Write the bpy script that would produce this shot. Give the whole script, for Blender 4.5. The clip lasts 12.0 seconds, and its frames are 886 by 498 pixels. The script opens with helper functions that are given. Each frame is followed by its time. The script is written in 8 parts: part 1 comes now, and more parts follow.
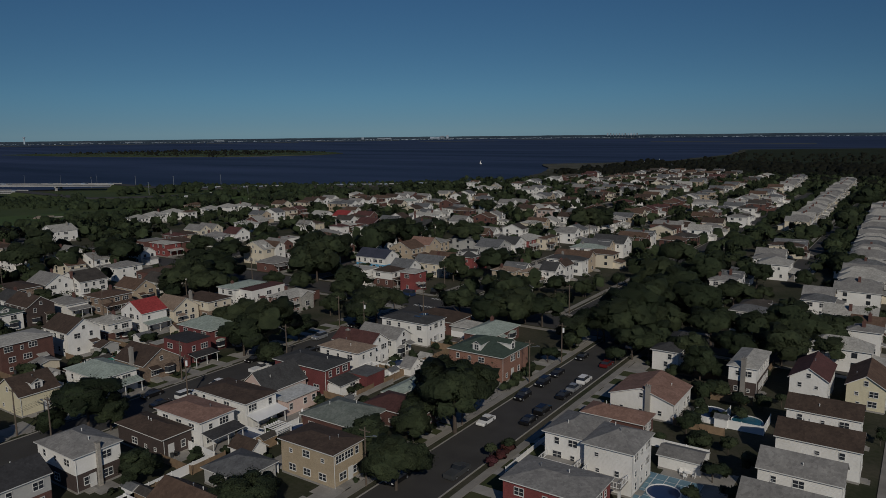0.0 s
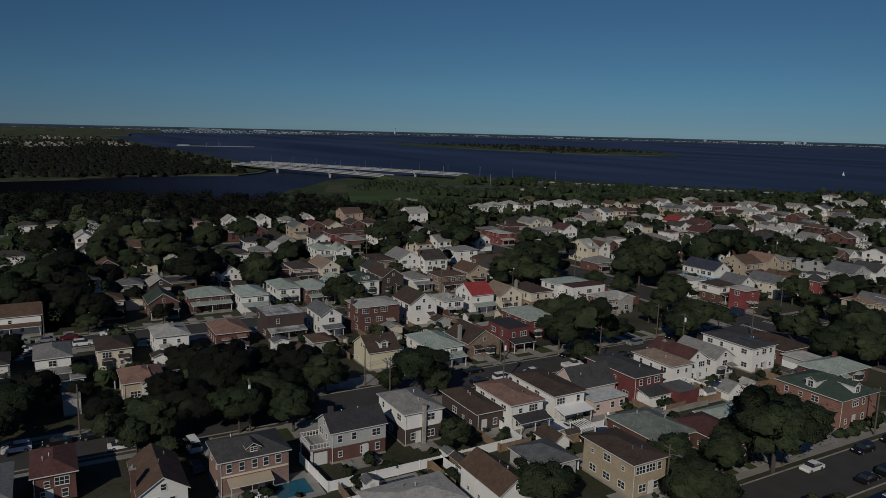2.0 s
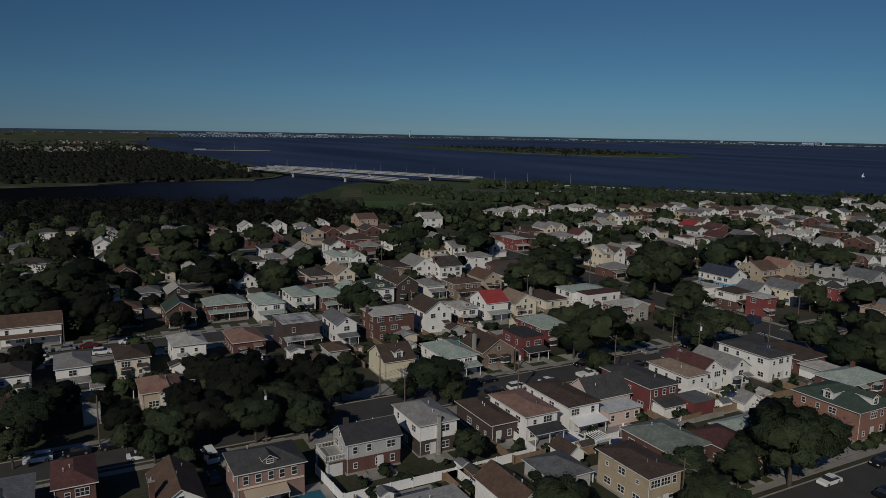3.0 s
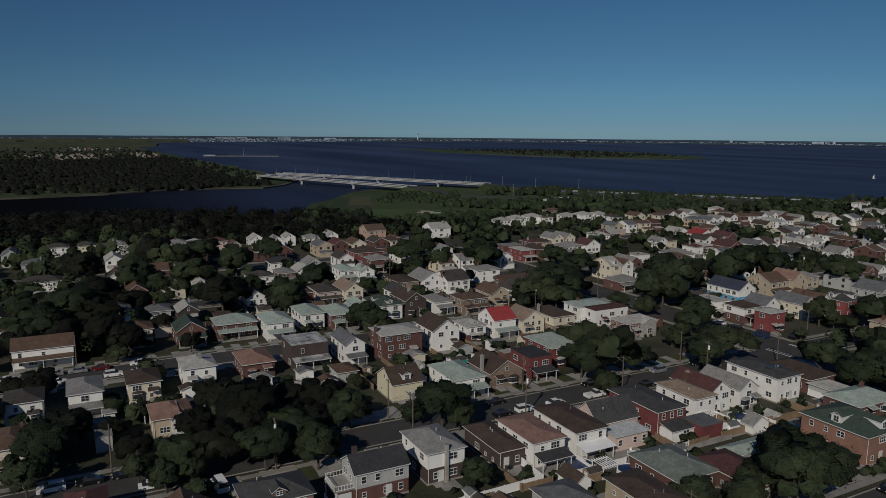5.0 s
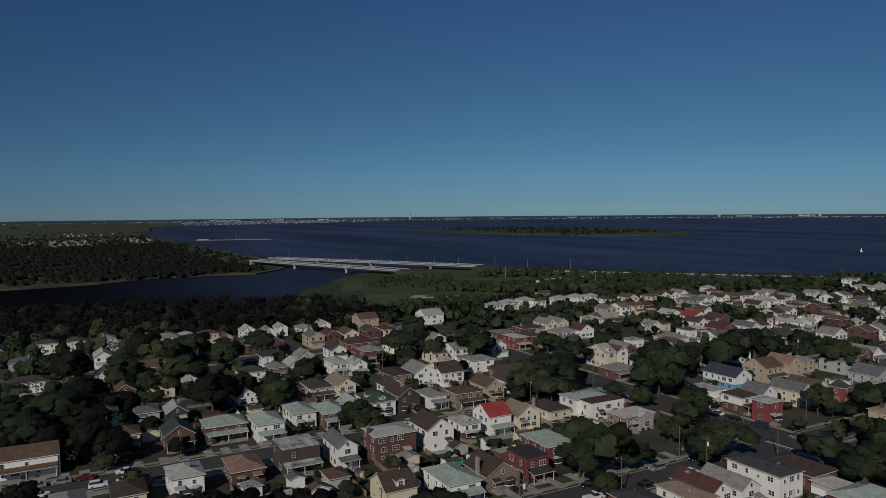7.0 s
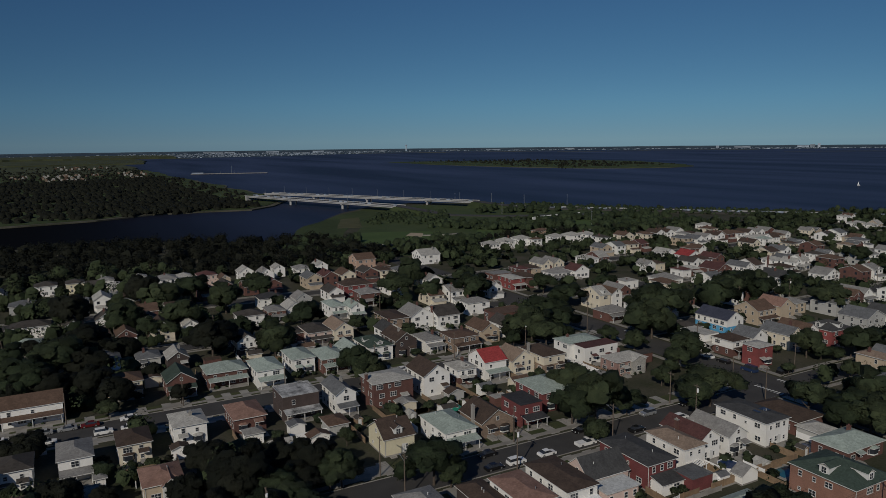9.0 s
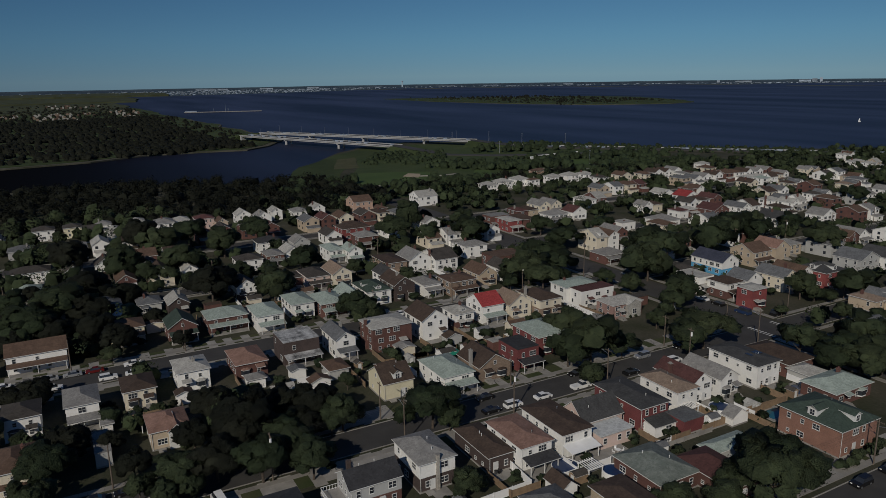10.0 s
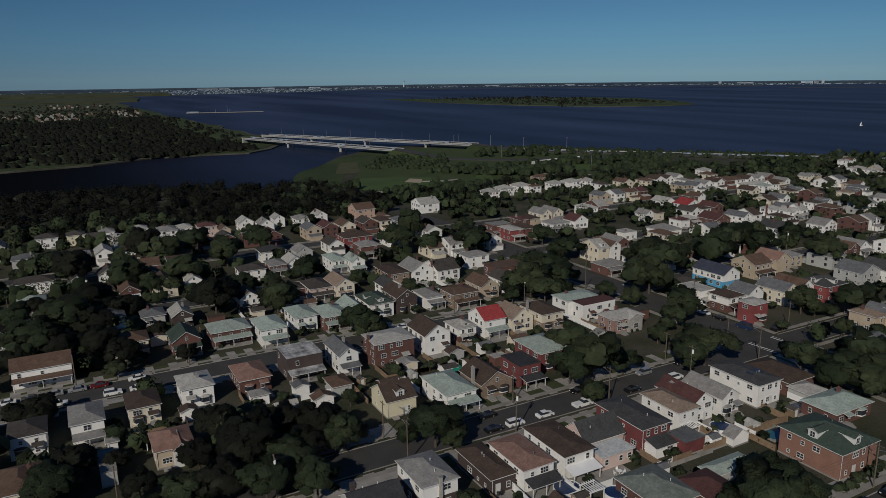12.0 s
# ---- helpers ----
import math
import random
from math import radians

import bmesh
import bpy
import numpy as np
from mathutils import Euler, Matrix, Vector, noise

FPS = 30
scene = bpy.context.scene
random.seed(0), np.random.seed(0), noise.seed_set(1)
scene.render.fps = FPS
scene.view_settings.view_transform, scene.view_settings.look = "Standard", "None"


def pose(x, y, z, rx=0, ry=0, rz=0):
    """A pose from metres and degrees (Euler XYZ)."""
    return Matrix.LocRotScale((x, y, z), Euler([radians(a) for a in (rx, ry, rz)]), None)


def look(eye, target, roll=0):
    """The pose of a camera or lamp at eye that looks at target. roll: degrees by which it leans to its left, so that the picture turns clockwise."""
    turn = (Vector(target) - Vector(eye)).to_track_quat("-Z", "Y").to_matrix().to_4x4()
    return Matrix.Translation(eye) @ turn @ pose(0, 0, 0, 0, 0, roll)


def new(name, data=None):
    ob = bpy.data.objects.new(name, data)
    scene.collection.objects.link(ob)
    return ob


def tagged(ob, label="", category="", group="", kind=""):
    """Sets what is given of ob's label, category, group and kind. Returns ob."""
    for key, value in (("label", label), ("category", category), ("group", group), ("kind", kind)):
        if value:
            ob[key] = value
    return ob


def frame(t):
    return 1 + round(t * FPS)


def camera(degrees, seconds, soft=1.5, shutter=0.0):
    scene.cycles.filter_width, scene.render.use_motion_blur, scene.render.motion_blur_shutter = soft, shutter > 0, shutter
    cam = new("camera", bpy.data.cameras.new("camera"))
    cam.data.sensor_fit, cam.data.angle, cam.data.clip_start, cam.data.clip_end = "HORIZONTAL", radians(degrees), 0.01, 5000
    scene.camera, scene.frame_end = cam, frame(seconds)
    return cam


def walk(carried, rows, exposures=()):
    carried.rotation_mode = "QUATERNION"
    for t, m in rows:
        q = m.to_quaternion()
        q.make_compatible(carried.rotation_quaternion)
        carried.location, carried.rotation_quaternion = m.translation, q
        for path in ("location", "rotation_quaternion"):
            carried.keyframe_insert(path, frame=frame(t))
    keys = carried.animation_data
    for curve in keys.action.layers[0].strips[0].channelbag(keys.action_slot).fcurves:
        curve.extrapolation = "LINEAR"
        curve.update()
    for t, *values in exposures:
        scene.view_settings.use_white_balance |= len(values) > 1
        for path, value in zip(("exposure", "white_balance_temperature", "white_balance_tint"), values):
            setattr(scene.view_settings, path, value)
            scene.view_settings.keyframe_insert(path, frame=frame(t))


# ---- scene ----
cam = camera(63.72, 12.0, soft=0.5)
EXPOSURE = [(0, -1.3), (0.8, -1.3), (1.5, -1.28), (3, -1.2), (5.5, -1.02), (6.5, -1.0), (9, -1.07), (12, -0.94)]
walk(cam, [
    (0, pose(-1.178, 0.072, 56.068) @ pose(0, 0, 0, 0, 0, 34.339) @ pose(0, 0, 0, 80.710) @ pose(0, 0, 0, 0, 0, -0.630)),
    (0.5, pose(-0.827, -0.217, 55.854) @ pose(0, 0, 0, 0, 0, 34.564) @ pose(0, 0, 0, 80.921) @ pose(0, 0, 0, 0, 0, -0.686)),
    (0.6, pose(-0.763, -0.267, 55.855) @ pose(0, 0, 0, 0, 0, 35.715) @ pose(0, 0, 0, 80.940) @ pose(0, 0, 0, 0, 0, -0.550)),
    (0.7, pose(-0.700, -0.314, 55.869) @ pose(0, 0, 0, 0, 0, 40.049) @ pose(0, 0, 0, 80.957) @ pose(0, 0, 0, 0, 0, -0.117)),
    (0.8, pose(-0.639, -0.358, 55.896) @ pose(0, 0, 0, 0, 0, 43.454) @ pose(0, 0, 0, 80.966) @ pose(0, 0, 0, 0, 0, 0.115)),
    (0.9, pose(-0.580, -0.399, 55.936) @ pose(0, 0, 0, 0, 0, 47.414) @ pose(0, 0, 0, 80.734) @ pose(0, 0, 0, 0, 0, 0.613)),
    (1, pose(-0.522, -0.439, 55.987) @ pose(0, 0, 0, 0, 0, 50.547) @ pose(0, 0, 0, 80.752) @ pose(0, 0, 0, 0, 0, 0.601)),
    (1.2, pose(-0.413, -0.509, 56.126) @ pose(0, 0, 0, 0, 0, 54.441) @ pose(0, 0, 0, 81.021) @ pose(0, 0, 0, 0, 0, 0.262)),
    (1.5, pose(-0.261, -0.598, 56.414) @ pose(0, 0, 0, 0, 0, 58.433) @ pose(0, 0, 0, 80.500) @ pose(0, 0, 0, 0, 0, 1.216)),
    (2, pose(-0.039, -0.700, 57.088) @ pose(0, 0, 0, 0, 0, 60.363) @ pose(0, 0, 0, 80.424) @ pose(0, 0, 0, 0, 0, 1.351)),
    (2.5, pose(0.144, -0.752, 57.963) @ pose(0, 0, 0, 0, 0, 61.316) @ pose(0, 0, 0, 80.499) @ pose(0, 0, 0, 0, 0, 1.237)),
    (3, pose(0.291, -0.759, 59.002) @ pose(0, 0, 0, 0, 0, 61.588) @ pose(0, 0, 0, 80.571) @ pose(0, 0, 0, 0, 0, 1.036)),
    (5, pose(0.576, -0.451, 64.132) @ pose(0, 0, 0, 0, 0, 62.321) @ pose(0, 0, 0, 80.704) @ pose(0, 0, 0, 0, 0, 0.484)),
    (5.5, pose(0.584, -0.320, 65.529) @ pose(0, 0, 0, 0, 0, 62.453) @ pose(0, 0, 0, 80.657) @ pose(0, 0, 0, 0, 0, 0.512)),
    (5.7, pose(0.581, -0.264, 66.090) @ pose(0, 0, 0, 0, 0, 62.509) @ pose(0, 0, 0, 80.613) @ pose(0, 0, 0, 0, 0, 0.466)),
    (5.8, pose(0.578, -0.236, 66.371) @ pose(0, 0, 0, 0, 0, 62.577) @ pose(0, 0, 0, 81.940) @ pose(0, 0, 0, 0, 0, 0.194)),
    (5.9, pose(0.575, -0.207, 66.652) @ pose(0, 0, 0, 0, 0, 62.501) @ pose(0, 0, 0, 84.564) @ pose(0, 0, 0, 0, 0, -0.129)),
    (6, pose(0.571, -0.178, 66.932) @ pose(0, 0, 0, 0, 0, 61.705) @ pose(0, 0, 0, 87.116) @ pose(0, 0, 0, 0, 0, -0.158)),
    (6.2, pose(0.561, -0.120, 67.492) @ pose(0, 0, 0, 0, 0, 61.672) @ pose(0, 0, 0, 88.239) @ pose(0, 0, 0, 0, 0, -0.440)),
    (6.5, pose(0.540, -0.032, 68.328) @ pose(0, 0, 0, 0, 0, 61.779) @ pose(0, 0, 0, 88.192) @ pose(0, 0, 0, 0, 0, -0.431)),
    (7, pose(0.495, 0.113, 69.706) @ pose(0, 0, 0, 0, 0, 61.780) @ pose(0, 0, 0, 86.917) @ pose(0, 0, 0, 0, 0, -0.528)),
    (8.8, pose(0.243, 0.535, 74.437) @ pose(0, 0, 0, 0, 0, 62.029) @ pose(0, 0, 0, 86.305) @ pose(0, 0, 0, 0, 0, -0.381)),
    (8.9, pose(0.227, 0.551, 74.689) @ pose(0, 0, 0, 0, 0, 62.070) @ pose(0, 0, 0, 83.834) @ pose(0, 0, 0, 0, 0, 0.169)),
    (9, pose(0.210, 0.565, 74.939) @ pose(0, 0, 0, 0, 0, 61.568) @ pose(0, 0, 0, 81.400) @ pose(0, 0, 0, 0, 0, -0.650)),
    (9.1, pose(0.193, 0.578, 75.189) @ pose(0, 0, 0, 0, 0, 61.398) @ pose(0, 0, 0, 79.242) @ pose(0, 0, 0, 0, 0, -0.479)),
    (9.2, pose(0.177, 0.590, 75.437) @ pose(0, 0, 0, 0, 0, 61.615) @ pose(0, 0, 0, 78.189) @ pose(0, 0, 0, 0, 0, -0.790)),
    (9.5, pose(0.126, 0.617, 76.178) @ pose(0, 0, 0, 0, 0, 61.614) @ pose(0, 0, 0, 78.119) @ pose(0, 0, 0, 0, 0, -0.790)),
    (10, pose(0.042, 0.633, 77.398) @ pose(0, 0, 0, 0, 0, 61.423) @ pose(0, 0, 0, 76.390) @ pose(0, 0, 0, 0, 0, -0.910)),
    (10.5, pose(-0.039, 0.607, 78.609) @ pose(0, 0, 0, 0, 0, 61.463) @ pose(0, 0, 0, 76.376) @ pose(0, 0, 0, 0, 0, -0.872)),
    (11, pose(-0.115, 0.534, 79.821) @ pose(0, 0, 0, 0, 0, 61.506) @ pose(0, 0, 0, 76.421) @ pose(0, 0, 0, 0, 0, -0.737)),
    (11.5, pose(-0.184, 0.408, 81.049) @ pose(0, 0, 0, 0, 0, 61.497) @ pose(0, 0, 0, 76.398) @ pose(0, 0, 0, 0, 0, -0.700)),
    (12, pose(-0.243, 0.222, 82.308) @ pose(0, 0, 0, 0, 0, 61.492) @ pose(0, 0, 0, 76.345) @ pose(0, 0, 0, 0, 0, -0.715)),
], exposures=EXPOSURE)
# ---------------------------------------------------------------- world and light
SUN_AZ = Vector((0.66, -0.75, 0)).normalized()      # where the sunlight comes from, on the plan
SUN_EL = radians(31)
world = bpy.data.worlds.new("sky")
scene.world = world
world.use_nodes = True
wn, wl = world.node_tree.nodes, world.node_tree.links
sky = wn.new("ShaderNodeTexSky")
sky.sky_type = "NISHITA"
sky.sun_disc = False
sky.sun_elevation = SUN_EL
sky.sun_rotation = math.atan2(SUN_AZ.x, SUN_AZ.y)
sky.altitude = 0
sky.air_density, sky.dust_density, sky.ozone_density = 0.4, 0.0, 1.0
cut, join = wn.new("ShaderNodeSeparateColor"), wn.new("ShaderNodeCombineColor")
wl.new(sky.outputs[0], cut.inputs[0])
for k, power in enumerate((0.53, 0.56, 0.44)):      # evens the fall from horizon to zenith
    flat = wn.new("ShaderNodeMath")
    flat.operation = "POWER"
    flat.inputs[1].default_value = power
    wl.new(cut.outputs[k], flat.inputs[0])
    wl.new(flat.outputs[0], join.inputs[k])
blue = wn.new("ShaderNodeMix")              # the deep blue of a polarised clear sky
blue.data_type, blue.blend_type = "RGBA", "MULTIPLY"
blue.inputs[0].default_value = 1.0
blue.inputs[7].default_value = (0.5, 0.685, 1.04, 1)
wl.new(join.outputs[0], blue.inputs[6])
tint = wn.new("ShaderNodeHueSaturation")
tint.inputs["Saturation"].default_value = 1.2
wl.new(blue.outputs[2], tint.inputs["Color"])
# thin grey haze low over the bay, violet-blue higher up, unseen zenith whitened
way = wn.new("ShaderNodeTexCoord")
rise = wn.new("ShaderNodeSeparateXYZ")
wl.new(way.outputs["Generated"], rise.inputs[0])
# skylight is polarised most at right angles to the sun, and the lens filter takes that out
aim, square, damp = wn.new("ShaderNodeVectorMath"), wn.new("ShaderNodeMath"), wn.new("ShaderNodeMapRange")
aim.operation, square.operation = "DOT_PRODUCT", "POWER"
aim.inputs[1].default_value = (SUN_AZ.x * math.cos(SUN_EL), SUN_AZ.y * math.cos(SUN_EL), math.sin(SUN_EL))
square.inputs[1].default_value = 2.0
wl.new(way.outputs["Generated"], aim.inputs[0])
wl.new(aim.outputs["Value"], square.inputs[0])
damp.inputs[3].default_value, damp.inputs[4].default_value = 0.68, 1.42
wl.new(square.outputs[0], damp.inputs[0])
filtered = wn.new("ShaderNodeMix")
filtered.data_type, filtered.blend_type = "RGBA", "MULTIPLY"
filtered.inputs[0].default_value = 1.0
wl.new(tint.outputs[0], filtered.inputs[6])
wl.new(damp.outputs[0], filtered.inputs[7])
tone = filtered.outputs[2]
# last ramp sits above the view, added to make the fill light less blue
for low, high, shade in ((0.06, -0.01, (0.92, 0.8, 0.84, 1)), (0.12, 0.45, (1.02, 0.9, 1.06, 1)), (0.32, 0.85, (1.5, 1.3, 0.92, 1))):
    ramp = wn.new("ShaderNodeMapRange")
    ramp.interpolation_type = "SMOOTHSTEP"
    ramp.inputs[1].default_value, ramp.inputs[2].default_value = low, high
    wl.new(rise.outputs[2], ramp.inputs[0])
    sky_mix = wn.new("ShaderNodeMix")
    sky_mix.data_type, sky_mix.blend_type = "RGBA", "MULTIPLY"
    sky_mix.inputs[7].default_value = shade
    wl.new(ramp.outputs[0], sky_mix.inputs[0])
    wl.new(tone, sky_mix.inputs[6])
    tone = sky_mix.outputs[2]
wl.new(tone, wn["Background"].inputs[0])
wn["Background"].inputs[1].default_value = 0.21
sun = new("sun", bpy.data.lights.new("sun", "SUN"))
sun.data.energy, sun.data.angle, sun.data.color = 5.0, radians(0.53), (1.0, 0.925, 0.81)
sun.matrix_world = look(SUN_AZ * 300 + Vector((0, 0, 300 * math.tan(SUN_EL))), (0, 0, 0))


# ---------------------------------------------------------------- materials
def mat(name, a, b=None, scale=3.0, rough=0.8, bump=0.0, fine=30.0, metal=0.0, vary=0.0, spec=0.5, stretch=(1, 1, 1), island=0.0, stain=0.0):
    """Two tones mixed by coarse and fine noise over the real surface, with fine relief and a shift of tone from object to object."""
    m = bpy.data.materials.new(name)
    m.use_nodes = True
    n, l = m.node_tree.nodes, m.node_tree.links
    p = n["Principled BSDF"]
    p.inputs["Roughness"].default_value = rough
    p.inputs["Metallic"].default_value = metal
    p.inputs["Specular IOR Level"].default_value = spec
    geo = n.new("ShaderNodeNewGeometry")
    mp = n.new("ShaderNodeMapping")
    mp.inputs["Scale"].default_value = stretch
    l.new(geo.outputs["Position"], mp.inputs[0])
    t1 = n.new("ShaderNodeTexNoise")
    t1.inputs["Scale"].default_value, t1.inputs["Detail"].default_value = 1 / scale, 6
    l.new(mp.outputs[0], t1.inputs[0])
    t2 = n.new("ShaderNodeTexNoise")
    t2.inputs["Scale"].default_value, t2.inputs["Detail"].default_value = fine / scale, 3
    l.new(mp.outputs[0], t2.inputs[0])
    add = n.new("ShaderNodeMath")
    add.operation = "MULTIPLY_ADD"
    l.new(t2.outputs[0], add.inputs[0])
    add.inputs[1].default_value = 0.45
    l.new(t1.outputs[0], add.inputs[2])
    ramp = n.new("ShaderNodeMapRange")
    ramp.inputs[1].default_value, ramp.inputs[2].default_value = 0.52, 0.95
    l.new(add.outputs[0], ramp.inputs[0])
    mix = n.new("ShaderNodeMix")
    mix.data_type = "RGBA"
    mix.inputs[6].default_value = (*a, 1)
    mix.inputs[7].default_value = (*(b or [c * 0.8 for c in a]), 1)
    l.new(ramp.outputs[0], mix.inputs[0])
    out = mix.outputs[2]
    if vary or island:
        hsv = n.new("ShaderNodeHueSaturation")
        l.new(out, hsv.inputs["Color"])
        r = n.new("ShaderNodeMapRange")
        if island:
            l.new(geo.outputs["Random Per Island"], r.inputs[0])
        else:
            l.new(n.new("ShaderNodeObjectInfo").outputs["Random"], r.inputs[0])
        s = island or vary
        r.inputs[3].default_value, r.inputs[4].default_value = 1 - s, 1 + s
        l.new(r.outputs[0], hsv.inputs["Value"])
        out = hsv.outputs[0]
        if island and vary:
            h2 = n.new("ShaderNodeHueSaturation")
            l.new(out, h2.inputs["Color"])
            r2 = n.new("ShaderNodeMapRange")
            l.new(n.new("ShaderNodeObjectInfo").outputs["Random"], r2.inputs[0])
            r2.inputs[3].default_value, r2.inputs[4].default_value = 1 - vary, 1 + vary
            l.new(r2.outputs[0], h2.inputs["Value"])
            r3 = n.new("ShaderNodeMapRange")
            l.new(n.new("ShaderNodeObjectInfo").outputs["Random"], r3.inputs[0])
            r3.inputs[3].default_value, r3.inputs[4].default_value = 0.515, 0.48
            l.new(r3.outputs[0], h2.inputs["Hue"])
            out = h2.outputs[0]
    l.new(out, p.inputs["Base Color"])
    if bump:
        bp = n.new("ShaderNodeBump")
        bp.inputs["Strength"].default_value = bump
        bp.inputs["Distance"].default_value = 0.05
        l.new(t2.outputs[0], bp.inputs["Height"])
        l.new(bp.outputs[0], p.inputs["Normal"])
    return m


def coursed(name, a, b, joint, bw, bh, rough=0.9, vary=0.12):
    """Masonry: courses of bricks with recessed mortar, laid by height on upright walls."""
    m = mat(name, a, b, 2.5, rough, 0, 20, vary=vary)
    n, l = m.node_tree.nodes, m.node_tree.links
    p = n["Principled BSDF"]
    geo = n.new("ShaderNodeNewGeometry")
    sx = n.new("ShaderNodeSeparateXYZ")
    l.new(geo.outputs["Position"], sx.inputs[0])
    ad = n.new("ShaderNodeMath")
    l.new(sx.outputs[0], ad.inputs[0])
    l.new(sx.outputs[1], ad.inputs[1])
    cb = n.new("ShaderNodeCombineXYZ")
    l.new(ad.outputs[0], cb.inputs[0])
    l.new(sx.outputs[2], cb.inputs[1])
    br = n.new("ShaderNodeTexBrick")
    br.inputs["Scale"].default_value = 1.0
    br.inputs["Brick Width"].default_value, br.inputs["Row Height"].default_value = bw, bh
    br.inputs["Mortar Size"].default_value = 0.012
    br.inputs["Color1"].default_value, br.inputs["Color2"].default_value = (1, 1, 1, 1), (0.72, 0.72, 0.72, 1)
    br.inputs["Mortar"].default_value = (*joint, 1)
    l.new(cb.outputs[0], br.inputs[0])
    src = p.inputs["Base Color"].links[0].from_socket
    mx = n.new("ShaderNodeMix")
    mx.data_type, mx.blend_type = "RGBA", "MULTIPLY"
    mx.inputs[0].default_value = 1
    l.new(src, mx.inputs[6])
    l.new(br.outputs[0], mx.inputs[7])
    l.new(mx.outputs[2], p.inputs["Base Color"])
    bp = n.new("ShaderNodeBump")
    bp.inputs["Strength"].default_value, bp.inputs["Distance"].default_value = 0.4, 0.02
    l.new(br.outputs["Fac"], bp.inputs["Height"])
    bp.invert = True
    l.new(bp.outputs[0], p.inputs["Normal"])
    return m


def siding(name, a, b, vary=0.06):
    """Painted clapboard: level boards 0.2 m high, with weathering."""
    m = mat(name, a, b, 4.0, 0.6, 0, 12, vary=vary)
    n, l = m.node_tree.nodes, m.node_tree.links
    p = n["Principled BSDF"]
    geo = n.new("ShaderNodeNewGeometry")
    sx = n.new("ShaderNodeSeparateXYZ")
    l.new(geo.outputs["Position"], sx.inputs[0])
    ml = n.new("ShaderNodeMath")
    ml.operation = "MULTIPLY"
    ml.inputs[1].default_value = 5.0
    l.new(sx.outputs[2], ml.inputs[0])
    fr = n.new("ShaderNodeMath")
    fr.operation = "FRACT"
    l.new(ml.outputs[0], fr.inputs[0])
    bp = n.new("ShaderNodeBump")
    bp.inputs["Strength"].default_value, bp.inputs["Distance"].default_value = 0.5, 0.03
    bp.invert = True
    l.new(fr.outputs[0], bp.inputs["Height"])
    l.new(bp.outputs[0], p.inputs["Normal"])
    return m


def shingle(name, a, b, vary=0.1):
    """Asphalt shingles: rows by height, tabs blotched by age."""
    m = mat(name, a, b, 2.2, 0.92, 0.5, 14, vary=vary, spec=0.25)
    n, l = m.node_tree.nodes, m.node_tree.links
    p = n["Principled BSDF"]
    geo = n.new("ShaderNodeNewGeometry")
    vo = n.new("ShaderNodeTexVoronoi")
    vo.inputs["Scale"].default_value = 2.6
    l.new(geo.outputs["Position"], vo.inputs[0])
    bw = n.new("ShaderNodeRGBToBW")
    l.new(vo.outputs["Color"], bw.inputs[0])
    mr = n.new("ShaderNodeMapRange")
    mr.inputs[3].default_value, mr.inputs[4].default_value = 0.78, 1.22
    l.new(bw.outputs[0], mr.inputs[0])
    src = p.inputs["Base Color"].links[0].from_socket
    mx = n.new("ShaderNodeMix")
    mx.data_type, mx.blend_type = "RGBA", "MULTIPLY"
    mx.inputs[0].default_value = 1
    l.new(src, mx.inputs[6])
    l.new(mr.outputs[0], mx.inputs[7])
    l.new(mx.outputs[2], p.inputs["Base Color"])
    return m


def foliage(name, a, b, vary=0.25, island=0.28):
    m = mat(name, a, b, 2.0, 0.75, 1.0, 7, vary=vary, island=island, spec=0.12)
    bump = [q for q in m.node_tree.nodes if q.type == "BUMP"][0]
    bump.inputs["Distance"].default_value = 0.35
    return m


